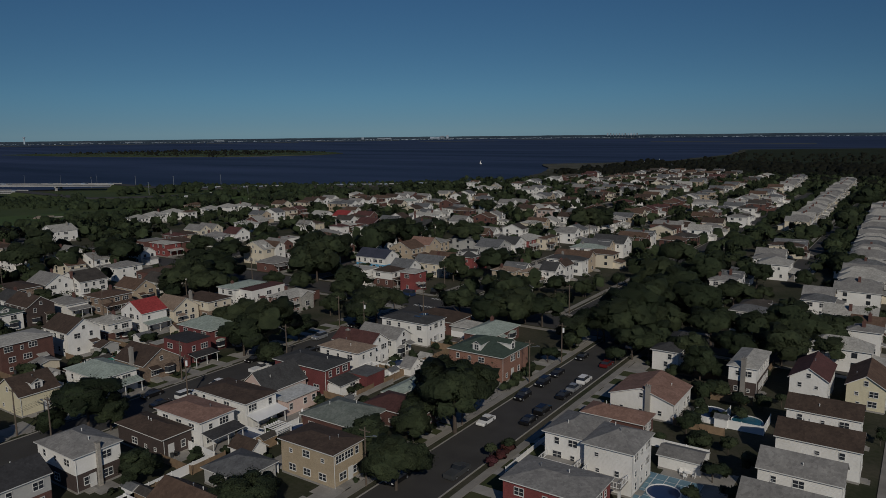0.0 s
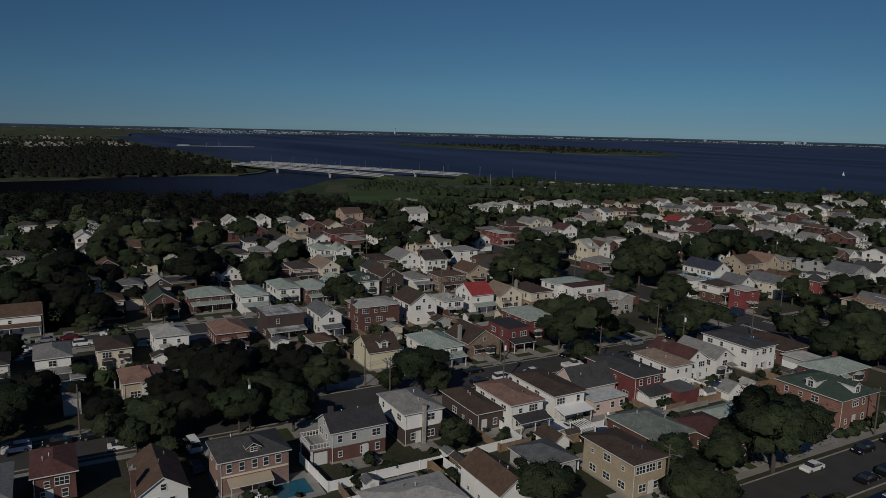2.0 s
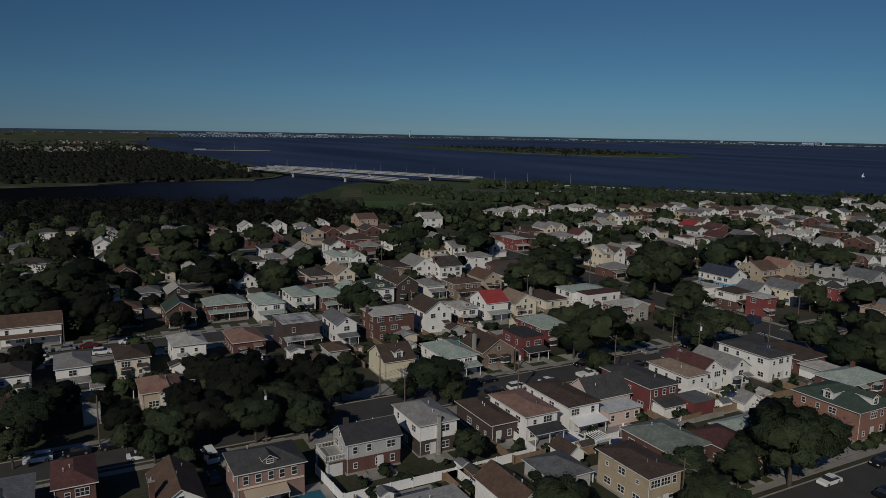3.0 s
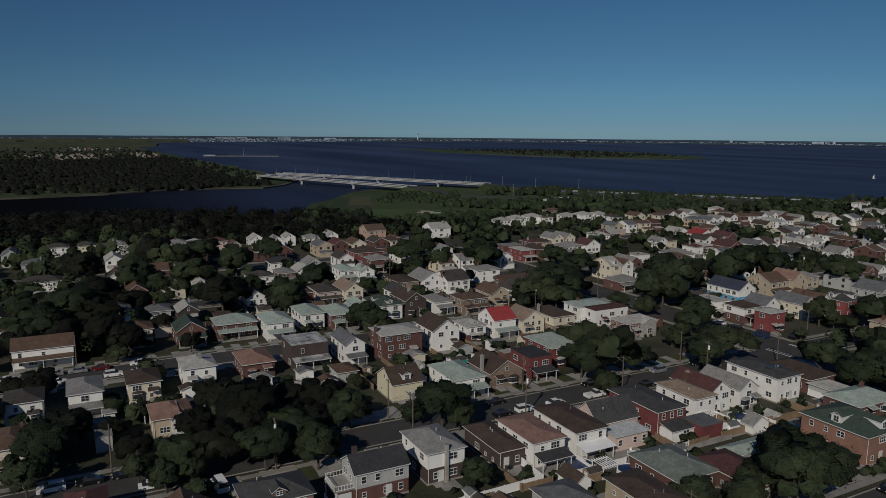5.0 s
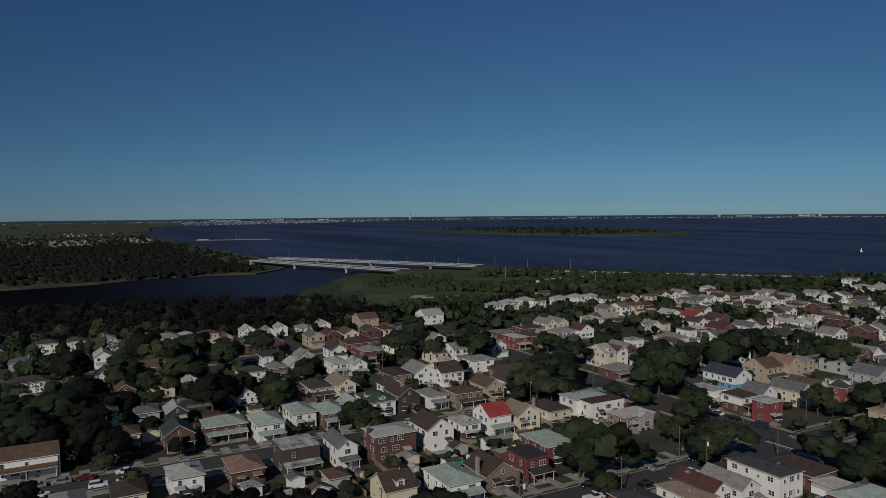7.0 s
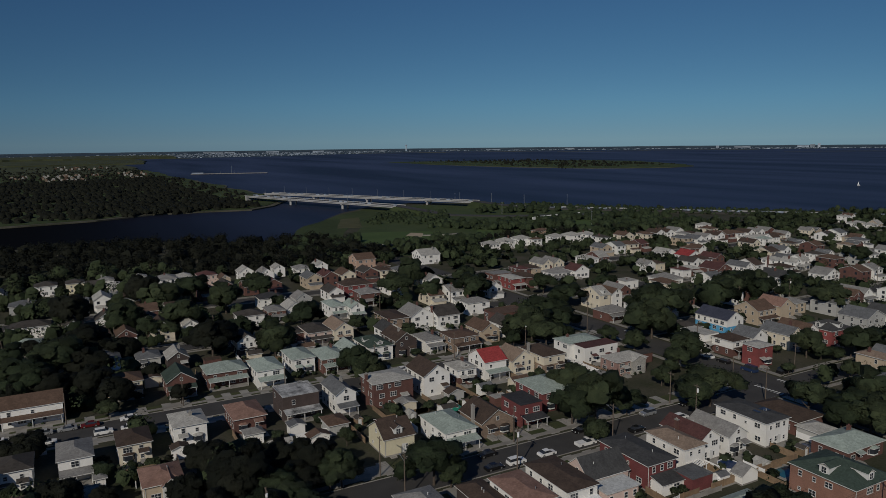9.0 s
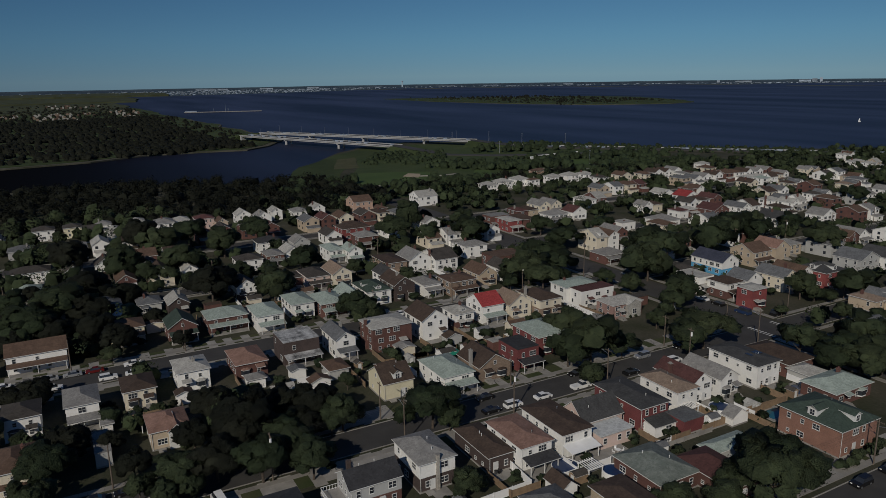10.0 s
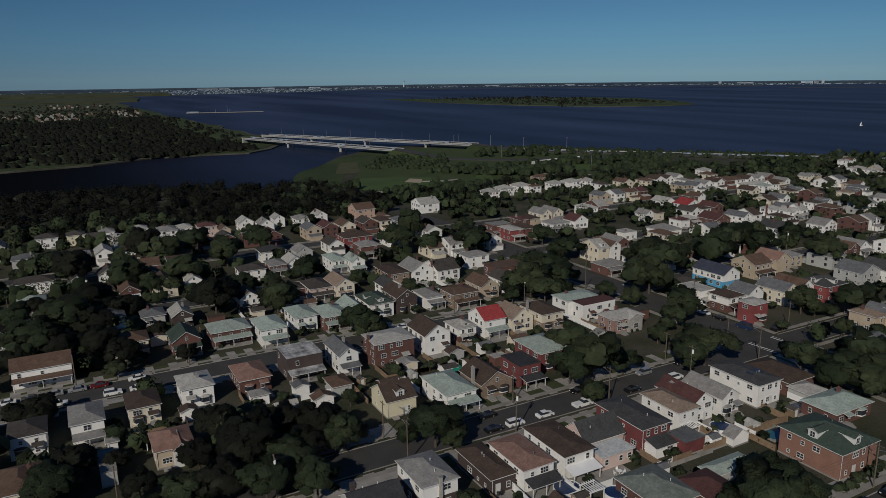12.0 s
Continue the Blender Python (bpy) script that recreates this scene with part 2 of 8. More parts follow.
WALLS = {
    "white": siding("white_siding", (0.78, 0.77, 0.74), (0.66, 0.65, 0.61)),
    "cream": siding("cream_siding", (0.66, 0.6, 0.48), (0.56, 0.5, 0.39)),
    "yellow": siding("yellow_siding", (0.66, 0.61, 0.44), (0.56, 0.51, 0.36)),
    "grey": siding("grey_siding", (0.42, 0.42, 0.4), (0.34, 0.34, 0.33)),
    "tan": siding("tan_siding", (0.46, 0.375, 0.28), (0.38, 0.31, 0.225)),
    "beige": siding("beige_stucco", (0.62, 0.54, 0.43), (0.52, 0.45, 0.35)),
    "blue": siding("blue_siding", (0.1, 0.36, 0.6), (0.08, 0.3, 0.5)),
    "pink": siding("pink_stucco", (0.58, 0.45, 0.4), (0.49, 0.38, 0.335)),
    "salmon": siding("salmon_stucco", (0.48, 0.33, 0.25), (0.4, 0.27, 0.205)),
    "brown": siding("brown_siding", (0.16, 0.11, 0.09), (0.12, 0.08, 0.065)),
    "brick": coursed("brown_red_brick", (0.155, 0.073, 0.06), (0.105, 0.052, 0.044), (0.9, 0.85, 0.8), 0.22, 0.075),
    "red": coursed("red_brick", (0.25, 0.06, 0.058), (0.18, 0.045, 0.043), (1, 1, 1), 0.22, 0.075),
    "dred": coursed("deep_red_brick", (0.17, 0.045, 0.045), (0.12, 0.034, 0.034), (1, 1, 1), 0.22, 0.075),
    "greystone": coursed("grey_fieldstone", (0.42, 0.39, 0.34), (0.27, 0.25, 0.22), (1, 1, 1), 0.5, 0.3),
    "dbrick": coursed("dark_brick", (0.075, 0.053, 0.048), (0.052, 0.038, 0.034), (1, 1, 1), 0.22, 0.075),
    "pinkbrick": coursed("pinkish_brick", (0.3, 0.19, 0.16), (0.23, 0.145, 0.125), (1, 1, 1), 0.22, 0.075),
    "orangebrick": coursed("orange_red_brick", (0.31, 0.165, 0.12), (0.24, 0.125, 0.09), (1, 1, 1), 0.22, 0.075),
    "tanbrick": coursed("tan_brick", (0.42, 0.34, 0.235), (0.34, 0.275, 0.185), (1, 1, 1), 0.22, 0.075),
    "stone": coursed("brown_fieldstone", (0.3, 0.22, 0.16), (0.2, 0.145, 0.11), (1, 1, 1), 0.5, 0.3),
}
ROOFS = {
    "grey": shingle("grey_shingle", (0.227, 0.221, 0.208), (0.161, 0.156, 0.15)),
    "lgrey": shingle("light_grey_shingle", (0.372, 0.361, 0.328), (0.274, 0.266, 0.246)),
    "patch": shingle("patched_roofing", (0.5, 0.5, 0.49), (0.07, 0.07, 0.07)),
    "slate": shingle("slate_grey_shingle", (0.131, 0.136, 0.139), (0.0876, 0.0892, 0.0938)),
    "dkslate": shingle("dark_slate_shingle", (0.063, 0.0634, 0.0636), (0.0408, 0.041, 0.0415)),
    "dark": shingle("dark_shingle", (0.0657, 0.0585, 0.0518), (0.0425, 0.0375, 0.0338)),
    "black": shingle("black_roofing", (0.045, 0.045, 0.048), (0.03, 0.03, 0.032)),
    "navy": shingle("navy_shingle", (0.05, 0.055, 0.08), (0.035, 0.04, 0.06)),
    "brown": shingle("brown_shingle", (0.115, 0.074, 0.053), (0.08, 0.051, 0.037)),
    "dkbrown": shingle("dark_brown_shingle", (0.07, 0.049, 0.0379), (0.0455, 0.032, 0.0255)),
    "tan": shingle("tan_shingle", (0.24, 0.18, 0.135), (0.175, 0.13, 0.1)),
    "orange": shingle("rust_brown_shingle", (0.23, 0.14, 0.11), (0.17, 0.1, 0.077)),
    "maroon": shingle("maroon_shingle", (0.0963, 0.0442, 0.0408), (0.0683, 0.0314, 0.0294)),
    "red": shingle("bright_red_shingle", (0.29, 0.045, 0.045), (0.22, 0.034, 0.034)),
    "pale": shingle("pale_membrane_roofing", (0.5, 0.51, 0.5), (0.4, 0.41, 0.4)),
    "green": shingle("green_grey_shingle", (0.185, 0.205, 0.185), (0.115, 0.135, 0.12)),
    "dkgreen": shingle("dark_green_shingle", (0.05, 0.072, 0.058), (0.034, 0.05, 0.04)),
    "lgreen": shingle("pale_green_shingle", (0.3, 0.35, 0.31), (0.23, 0.27, 0.24)),
}
WORDS = {"white": "white siding", "cream": "cream siding", "yellow": "pale yellow siding", "grey": "grey siding", "tan": "tan siding",
         "beige": "beige stucco", "blue": "blue siding", "pink": "pinkish stucco", "salmon": "salmon stucco", "brown": "dark brown siding",
         "brick": "brown-red brick walls", "dred": "deep red brick walls", "greystone": "grey fieldstone walls", "red": "dark red brick walls", "dbrick": "dark brick walls", "pinkbrick": "pinkish brick walls",
         "orangebrick": "orange-red brick walls", "tanbrick": "tan brick walls", "stone": "brown fieldstone walls"}
RWORDS = {"pale": "pale", "grey": "grey", "lgrey": "light grey", "patch": "patched grey", "slate": "slate-grey",
          "dkslate": "dark slate-grey", "dark": "dark", "black": "black", "navy": "navy-black",
          "brown": "brown", "dkbrown": "dark brown", "tan": "tan", "orange": "rust-brown",
          "maroon": "maroon", "red": "bright red", "green": "green-grey", "dkgreen": "dark green", "lgreen": "pale green"}
M_TRIM = mat("white_trim", (0.66, 0.66, 0.64), (0.54, 0.54, 0.52), 2, 0.5)
M_GLASS = mat("window_glass", (0.02, 0.024, 0.03), (0.035, 0.04, 0.05), 1.5, 0.08, spec=0.8)
M_CONC = mat("concrete", (0.3, 0.285, 0.26), (0.19, 0.18, 0.165), 3, 0.9, 0.3, 25, vary=0.1)
M_WALK = mat("pavement_concrete", (0.25, 0.235, 0.21), (0.165, 0.155, 0.14), 4, 0.9, 0.3, 25)
M_ASPH = mat("asphalt", (0.047, 0.045, 0.042), (0.031, 0.029, 0.028), 5, 0.9, 0.3, 60)
M_LINE = mat("road_paint", (0.6, 0.6, 0.57), (0.4, 0.4, 0.38), 1, 0.8)
M_GRASS = mat("lawn", (0.036, 0.05, 0.02), (0.07, 0.072, 0.038), 9, 0.95, 0.6, 40, spec=0.1)
M_MARSH = mat("marsh_grass", (0.055, 0.072, 0.03), (0.03, 0.042, 0.018), 60, 0.95, 0.6, 12, spec=0.1)
M_FIELD = mat("playing_field", (0.068, 0.1, 0.036), (0.05, 0.078, 0.029), 30, 0.95, 0.4, 20, spec=0.1)
M_SAND = mat("bare_sandy_ground", (0.36, 0.3, 0.22), (0.26, 0.215, 0.155), 20, 0.95, 0.3, 20, spec=0.1)
M_SCRUB = mat("dark_scrub", (0.018, 0.024, 0.012), (0.03, 0.036, 0.02), 40, 0.95, 0.6, 14, spec=0.05)
M_BEACH = mat("damp_sand", (0.1, 0.095, 0.075), (0.045, 0.047, 0.03), 30, 0.95, 0.3, 10, spec=0.1)
M_SOIL = mat("yard_ground", (0.03, 0.036, 0.019), (0.075, 0.068, 0.052), 14, 0.95, 0.5, 18, spec=0.1)
M_BARK = mat("bark", (0.09, 0.07, 0.055), (0.05, 0.04, 0.032), 0.5, 0.95, 0.6, 12)
M_LEAF = foliage("tree_leaves", (0.018, 0.0265, 0.014), (0.036, 0.048, 0.0235), 0.28, 0.38)
M_LEAF2 = foliage("far_tree_leaves", (0.021, 0.032, 0.016), (0.034, 0.049, 0.023), 0.2, 0.32)
# leaves darkened past M_LEAF2; in the left woods this paints lens fall-off
M_LEAF3 = foliage("darkened_leaves", (0.0075, 0.0088, 0.0062), (0.0125, 0.0145, 0.0088), 0.1, 0.2)
# dark-leaved trees; also the darkened copy for leaves at the view's left
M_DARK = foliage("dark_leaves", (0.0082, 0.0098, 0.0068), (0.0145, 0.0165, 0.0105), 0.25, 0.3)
M_PLUM = foliage("plum_leaves", (0.075, 0.026, 0.024), (0.05, 0.02, 0.02))
M_WOOD = mat("weathered_wood", (0.24, 0.165, 0.1), (0.16, 0.11, 0.07), 1, 0.85, 0.3, 15, vary=0.15)
M_VINYL = mat("white_vinyl", (0.8, 0.8, 0.79), (0.72, 0.72, 0.7), 2, 0.4)
M_POLE = mat("pole_wood", (0.14, 0.11, 0.085), (0.09, 0.07, 0.055), 0.6, 0.9, 0.4)
M_STEEL = mat("galvanised_steel", (0.5, 0.51, 0.52), (0.4, 0.41, 0.42), 1, 0.45, 0, 10, metal=0.8)
M_RUBBER = mat("tyre_rubber", (0.02, 0.02, 0.02), None, 1, 0.85)
M_POOL = mat("pool_water", (0.03, 0.13, 0.17), (0.022, 0.1, 0.14), 1.5, 0.06, 0.15, 8)
M_POOLB = mat("pool_cover_blue", (0.014, 0.035, 0.1), (0.01, 0.026, 0.075), 2, 0.35, 0.2, 8)
M_DECK = mat("bridge_concrete", (0.36, 0.36, 0.36), (0.28, 0.28, 0.28), 12, 0.85, 0, 20)
# pale blue tint paints distance haze onto the far buildings
M_FARW = mat("hazed_far_walls", (0.34, 0.4, 0.47), (0.13, 0.165, 0.2), 30, 0.8, vary=0.15, island=0.45)
# far land in blue-grey, with the haze of distance put into its colour
M_FARLAND = mat("hazed_far_land", (0.03, 0.046, 0.064), (0.056, 0.08, 0.1), 120, 0.95, 0, 10, spec=0.1)
M_PARK = mat("rough_grass", (0.04, 0.06, 0.024), (0.06, 0.075, 0.034), 25, 0.95, 0.5, 20, spec=0.1)
M_OLIVE = mat("open_marsh_grass", (0.062, 0.07, 0.036), (0.044, 0.05, 0.028), 160, 0.95, 0, 10, spec=0.1)
M_REED = mat("dry_reeds", (0.085, 0.082, 0.045), (0.055, 0.06, 0.03), 12, 0.95, 0.5, 20, spec=0.1)
CARS = {"white": mat("white_car_paint", (0.75, 0.75, 0.74), None, 3, 0.25), "black": mat("black_car_paint", (0.012, 0.012, 0.013), None, 3, 0.2),
        "silver": mat("silver_car_paint", (0.42, 0.43, 0.44), None, 3, 0.3, metal=0.5), "red": mat("red_car_paint", (0.13, 0.014, 0.014), None, 3, 0.25),
        "grey": mat("grey_car_paint", (0.1, 0.105, 0.11), None, 3, 0.3, metal=0.4), "blue": mat("blue_car_paint", (0.02, 0.04, 0.1), None, 3, 0.25)}


def sea_material():
    """Deep bay water: dark body colour under a ruffled gloss."""
    m = bpy.data.materials.new("sea_water")
    m.use_nodes = True
    n, l = m.node_tree.nodes, m.node_tree.links
    body, gloss, mix = n.new("ShaderNodeBsdfDiffuse"), n.new("ShaderNodeBsdfGlossy"), n.new("ShaderNodeMixShader")
    geo = n.new("ShaderNodeNewGeometry")
    gloss.inputs["Roughness"].default_value = 0.3
    h = None
    for sc, amp in ((0.012, 1.0), (0.09, 0.35), (0.5, 0.12)):
        t = n.new("ShaderNodeTexNoise")
        t.inputs["Scale"].default_value, t.inputs["Detail"].default_value = sc, 4
        l.new(geo.outputs["Position"], t.inputs[0])
        a = n.new("ShaderNodeMath")
        a.operation = "MULTIPLY_ADD"
        a.inputs[1].default_value = amp
        l.new(t.outputs[0], a.inputs[0])
        if h:
            l.new(h, a.inputs[2])
        h = a.outputs[0]
    b = n.new("ShaderNodeBump")
    b.inputs["Strength"].default_value, b.inputs["Distance"].default_value = 0.6, 2.5
    l.new(h, b.inputs["Height"])
    l.new(b.outputs[0], gloss.inputs["Normal"])
    c = n.new("ShaderNodeMix")
    c.data_type = "RGBA"
    c.inputs[6].default_value, c.inputs[7].default_value = (0.011, 0.0155, 0.036, 1), (0.034, 0.044, 0.09, 1)
    wide = n.new("ShaderNodeTexNoise")
    wide.inputs["Scale"].default_value, wide.inputs["Detail"].default_value = 0.006, 7
    mp = n.new("ShaderNodeMapping")
    mp.inputs["Rotation"].default_value = (0, 0, -1.05)
    mp.inputs["Scale"].default_value = (0.18, 1.0, 1.0)
    l.new(geo.outputs["Position"], mp.inputs[0])
    l.new(mp.outputs[0], wide.inputs[0])
    streak = n.new("ShaderNodeMapRange")
    streak.inputs[1].default_value, streak.inputs[2].default_value = 0.36, 0.66
    l.new(wide.outputs[0], streak.inputs[0])
    l.new(streak.outputs[0], c.inputs[0])
    # water body and gloss turn darker towards low y, up the creek
    sep, up, creek_mix = n.new("ShaderNodeSeparateXYZ"), n.new("ShaderNodeMapRange"), n.new("ShaderNodeMix")
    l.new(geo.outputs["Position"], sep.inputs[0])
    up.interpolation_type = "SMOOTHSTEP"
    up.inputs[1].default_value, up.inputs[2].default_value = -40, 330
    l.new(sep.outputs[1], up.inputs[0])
    creek_mix.data_type = "RGBA"
    creek_mix.inputs[6].default_value = (0.004, 0.0042, 0.005, 1)
    l.new(up.outputs[0], creek_mix.inputs[0])
    l.new(c.outputs[2], creek_mix.inputs[7])
    l.new(creek_mix.outputs[2], body.inputs[0])
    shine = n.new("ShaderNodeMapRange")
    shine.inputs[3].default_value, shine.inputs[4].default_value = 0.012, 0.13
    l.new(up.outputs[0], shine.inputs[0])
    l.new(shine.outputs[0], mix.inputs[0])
    l.new(body.outputs[0], mix.inputs[1])
    l.new(gloss.outputs[0], mix.inputs[2])
    l.new(mix.outputs[0], n["Material Output"].inputs[0])
    n.remove(n["Principled BSDF"])
    return m


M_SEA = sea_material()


# ---------------------------------------------------------------- building blocks
def box(bm, x0, x1, y0, y1, z0, z1):
    v = [bm.verts.new(c) for c in ((x0, y0, z0), (x1, y0, z0), (x1, y1, z0), (x0, y1, z0), (x0, y0, z1), (x1, y0, z1), (x1, y1, z1), (x0, y1, z1))]
    for f in ((0, 3, 2, 1), (4, 5, 6, 7), (0, 1, 5, 4), (1, 2, 6, 5), (2, 3, 7, 6), (3, 0, 4, 7)):
        bm.faces.new([v[i] for i in f])
    return v


def tube(bm, a, b, r0, r1, n=6):
    """A tapered round bar from a to b."""
    a, b = Vector(a), Vector(b)
    q = (b - a).to_track_quat("Z", "Y")
    rings = []
    for c, r in ((a, r0), (b, r1)):
        rings.append([bm.verts.new(c + q @ Vector((r * math.cos(k * math.tau / n), r * math.sin(k * math.tau / n), 0))) for k in range(n)])
    for k in range(n):
        bm.faces.new((rings[0][k], rings[0][(k + 1) % n], rings[1][(k + 1) % n], rings[1][k]))
    bm.faces.new(rings[0][::-1])
    bm.faces.new(rings[1])


def slab(bm, pts, z0, z1):
    """A flat solid over the outline pts (counter-clockwise)."""
    lo = [bm.verts.new((*p, z0)) for p in pts]
    hi = [bm.verts.new((*p, z1)) for p in pts]
    bm.faces.new(hi)
    bm.faces.new(lo[::-1])
    for k in range(len(pts)):
        j = (k + 1) % len(pts)
        bm.faces.new((lo[k], lo[j], hi[j], hi[k]))


def to_mesh(name, bm, material):
    me = bpy.data.meshes.new(name)
    bm.to_mesh(me)
    bm.free()
    for m in material if isinstance(material, (list, tuple)) else (material,):
        me.materials.append(m)
    return me


def part(name, bm, material, parent=None, label="", at=None):
    """One mesh object from a bmesh (or a ready mesh), under a thing or a part."""
    me = bm if isinstance(bm, bpy.types.Mesh) else to_mesh(name, bm, material)
    ob = new(name, me)
    ob.parent = parent
    if at is not None:
        ob.matrix_basis = at
    return tagged(ob, label)


def thing(name, x, y, z=0, turn=0, label="", category="", group="", kind=""):
    ob = new(name)
    ob.empty_display_size = 0.3
    ob.matrix_basis = pose(x, y, z, 0, 0, turn)
    return tagged(ob, label, category, group, kind)


def solid(bm, tops, thick):
    """A roof of plane faces given as lists of points, with a soffit below and a fascia round the free edges."""
    cache, low = {}, {}

    def v(p, d):
        key = (round(p[0], 3), round(p[1], 3), round(p[2], 3))
        store = low if d else cache
        if key not in store:
            store[key] = bm.verts.new((p[0], p[1], p[2] - d))
        return store[key]

    edges = {}
    for f in tops:
        bm.faces.new([v(p, 0) for p in f])
        bm.faces.new([v(p, thick) for p in reversed(f)])
        for a, b in zip(f, f[1:] + f[:1]):
            ka, kb = tuple(round(c, 3) for c in a), tuple(round(c, 3) for c in b)
            if (kb, ka) in edges:
                del edges[(kb, ka)]
            else:
                edges[(ka, kb)] = (a, b)
    for a, b in edges.values():
        bm.faces.new((v(b, 0), v(a, 0), v(a, thick), v(b, thick))).material_index = 1


def hip_faces(w, l, e, rise, ov):
    a, b = w / 2 + ov, l / 2 + ov
    z0, z1 = e - 0.05, e + rise
    c = [(-a, -b, z0), (a, -b, z0), (a, b, z0), (-a, b, z0)]
    if w >= l:
        r0, r1 = (-(a - b) - 0.01, 0, z1), ((a - b) + 0.01, 0, z1)
        return [[c[0], c[1], r1, r0], [c[1], c[2], r1], [c[2], c[3], r0, r1], [c[3], c[0], r0]]
    r0, r1 = (0, -(b - a) - 0.01, z1), (0, (b - a) + 0.01, z1)
    return [[c[0], c[1], r0], [c[1], c[2], r1, r0], [c[2], c[3], r1], [c[3], c[0], r0, r1]]


def gable_faces(w, l, e, rise, ov, along_x):
    a, b = w / 2 + ov, l / 2 + ov
    if along_x:
        d = rise / (l / 2) * ov
        r0, r1 = (-a, 0, e + rise), (a, 0, e + rise)
        return [[(-a, -b, e - d), (a, -b, e - d), r1, r0], [(a, b, e - d), (-a, b, e - d), r0, r1]]
    d = rise / (w / 2) * ov
    r0, r1 = (0, -b, e + rise), (0, b, e + rise)
    return [[(a, -b, e - d), (a, b, e - d), r1, r0], [(-a, b, e - d), (-a, -b, e - d), r0, r1]]


MESHES = {}


def window_meshes(w, h, bars):
    """The frame with sill and glazing bars in one piece, and the pane; they face -y and stand on their sill's middle."""
    key = (round(w, 1), round(h, 1), bars)
    if key not in MESHES:
        w, h = key[0], key[1]
        xs = [-w / 2 - 0.07, -w / 2]
        for k in range(1, bars):
            xs += [-w / 2 + w * k / bars - 0.04, -w / 2 + w * k / bars + 0.04]
        xs += [w / 2, w / 2 + 0.07]
        zs = [-0.1, 0, h / 2 - 0.03, h / 2 + 0.03, h, h + 0.09]
        for whole in (False, True):
            bm = bmesh.new()
            vs = [[bm.verts.new((x, -0.08 - (0.05 if j == 0 else 0), z)) for x in xs] for j, z in enumerate(zs)]
            for j in range(len(zs) - 1):
                for i in range(len(xs) - 1):
                    glass = i % 2 == 1 and j % 2 == 1
                    if glass and not whole:
                        continue
                    f = bm.faces.new((vs[j][i], vs[j][i + 1], vs[j + 1][i + 1], vs[j + 1][i]))
                    f.material_index = 1 if glass else 0
            out = bmesh.ops.extrude_face_region(bm, geom=list(bm.faces))
            for v in [v for v in out["geom"] if isinstance(v, bmesh.types.BMVert)]:
                v.co.y = 0.03
            bmesh.ops.recalc_face_normals(bm, faces=bm.faces)
            if whole:
                MESHES[key + ("whole",)] = to_mesh("window", bm, [M_TRIM, M_GLASS])
            else:
                sash = to_mesh("window", bm, M_TRIM)
        bm = bmesh.new()
        box(bm, -w / 2, w / 2, -0.03, 0.03, 0, h)
        MESHES[key] = sash, to_mesh("pane", bm, M_GLASS)
    return MESHES[key]


def window(parent, x, y, z, face, w=0.95, h=1.3, bars=1, fine=True):
    """face: 0 looks to -y, 90 to +x, 180 to +y, 270 to -x."""
    f, p = window_meshes(w, h, bars)
    at = pose(x, y, z, 0, 0, face)
    if fine:
        ob = part("window", f, None, parent, at=at)
        part("pane", p, None, ob)
        return ob
    return part("window", MESHES[(round(w, 1), round(h, 1), bars, "whole")], None, parent, at=at)


def door_mesh():
    if "door" not in MESHES:
        bm = bmesh.new()
        box(bm, -0.56, 0.56, -0.08, 0.03, 0, 2.2)
        f = max(bm.faces, key=lambda q: -q.calc_center_median().y)
        bmesh.ops.inset_region(bm, faces=[f], thickness=0.1, depth=-0.04)
        MESHES["door"] = to_mesh("door", bm, M_TRIM)
    return MESHES["door"]


PITCH = {"hip": 0.4, "gx": 0.66, "gy": 0.62, "flat": 0}
COUNT = {"house": 0}


def pair(x0, x1, y0, y1, e, roof, wall, cover, extra=""):
    """Two neighbours side by side on one plot, unlike in walls and roof."""
    m, k = (y0 + y1) / 2, int(abs(x0) * 3 + abs(y0))
    house(x0, x1, y0, m - 0.5, e, roof, wall, cover, extra, fine=False)
    house(x0 + (k % 3 - 1) * 0.8, x1 + (k % 3 - 1) * 0.8, m + 0.6, y1, e - 0.3 + 0.2 * (k % 4), ("gx", "hip", "gx", "gy")[k % 4], ("white", "cream", "brick", "white", "tan")[k % 5],
          ("grey", "dkbrown", "slate", "lgrey", "brown", "dark")[k % 6], ("porch", "-", "dorm")[k % 3], fine=False)


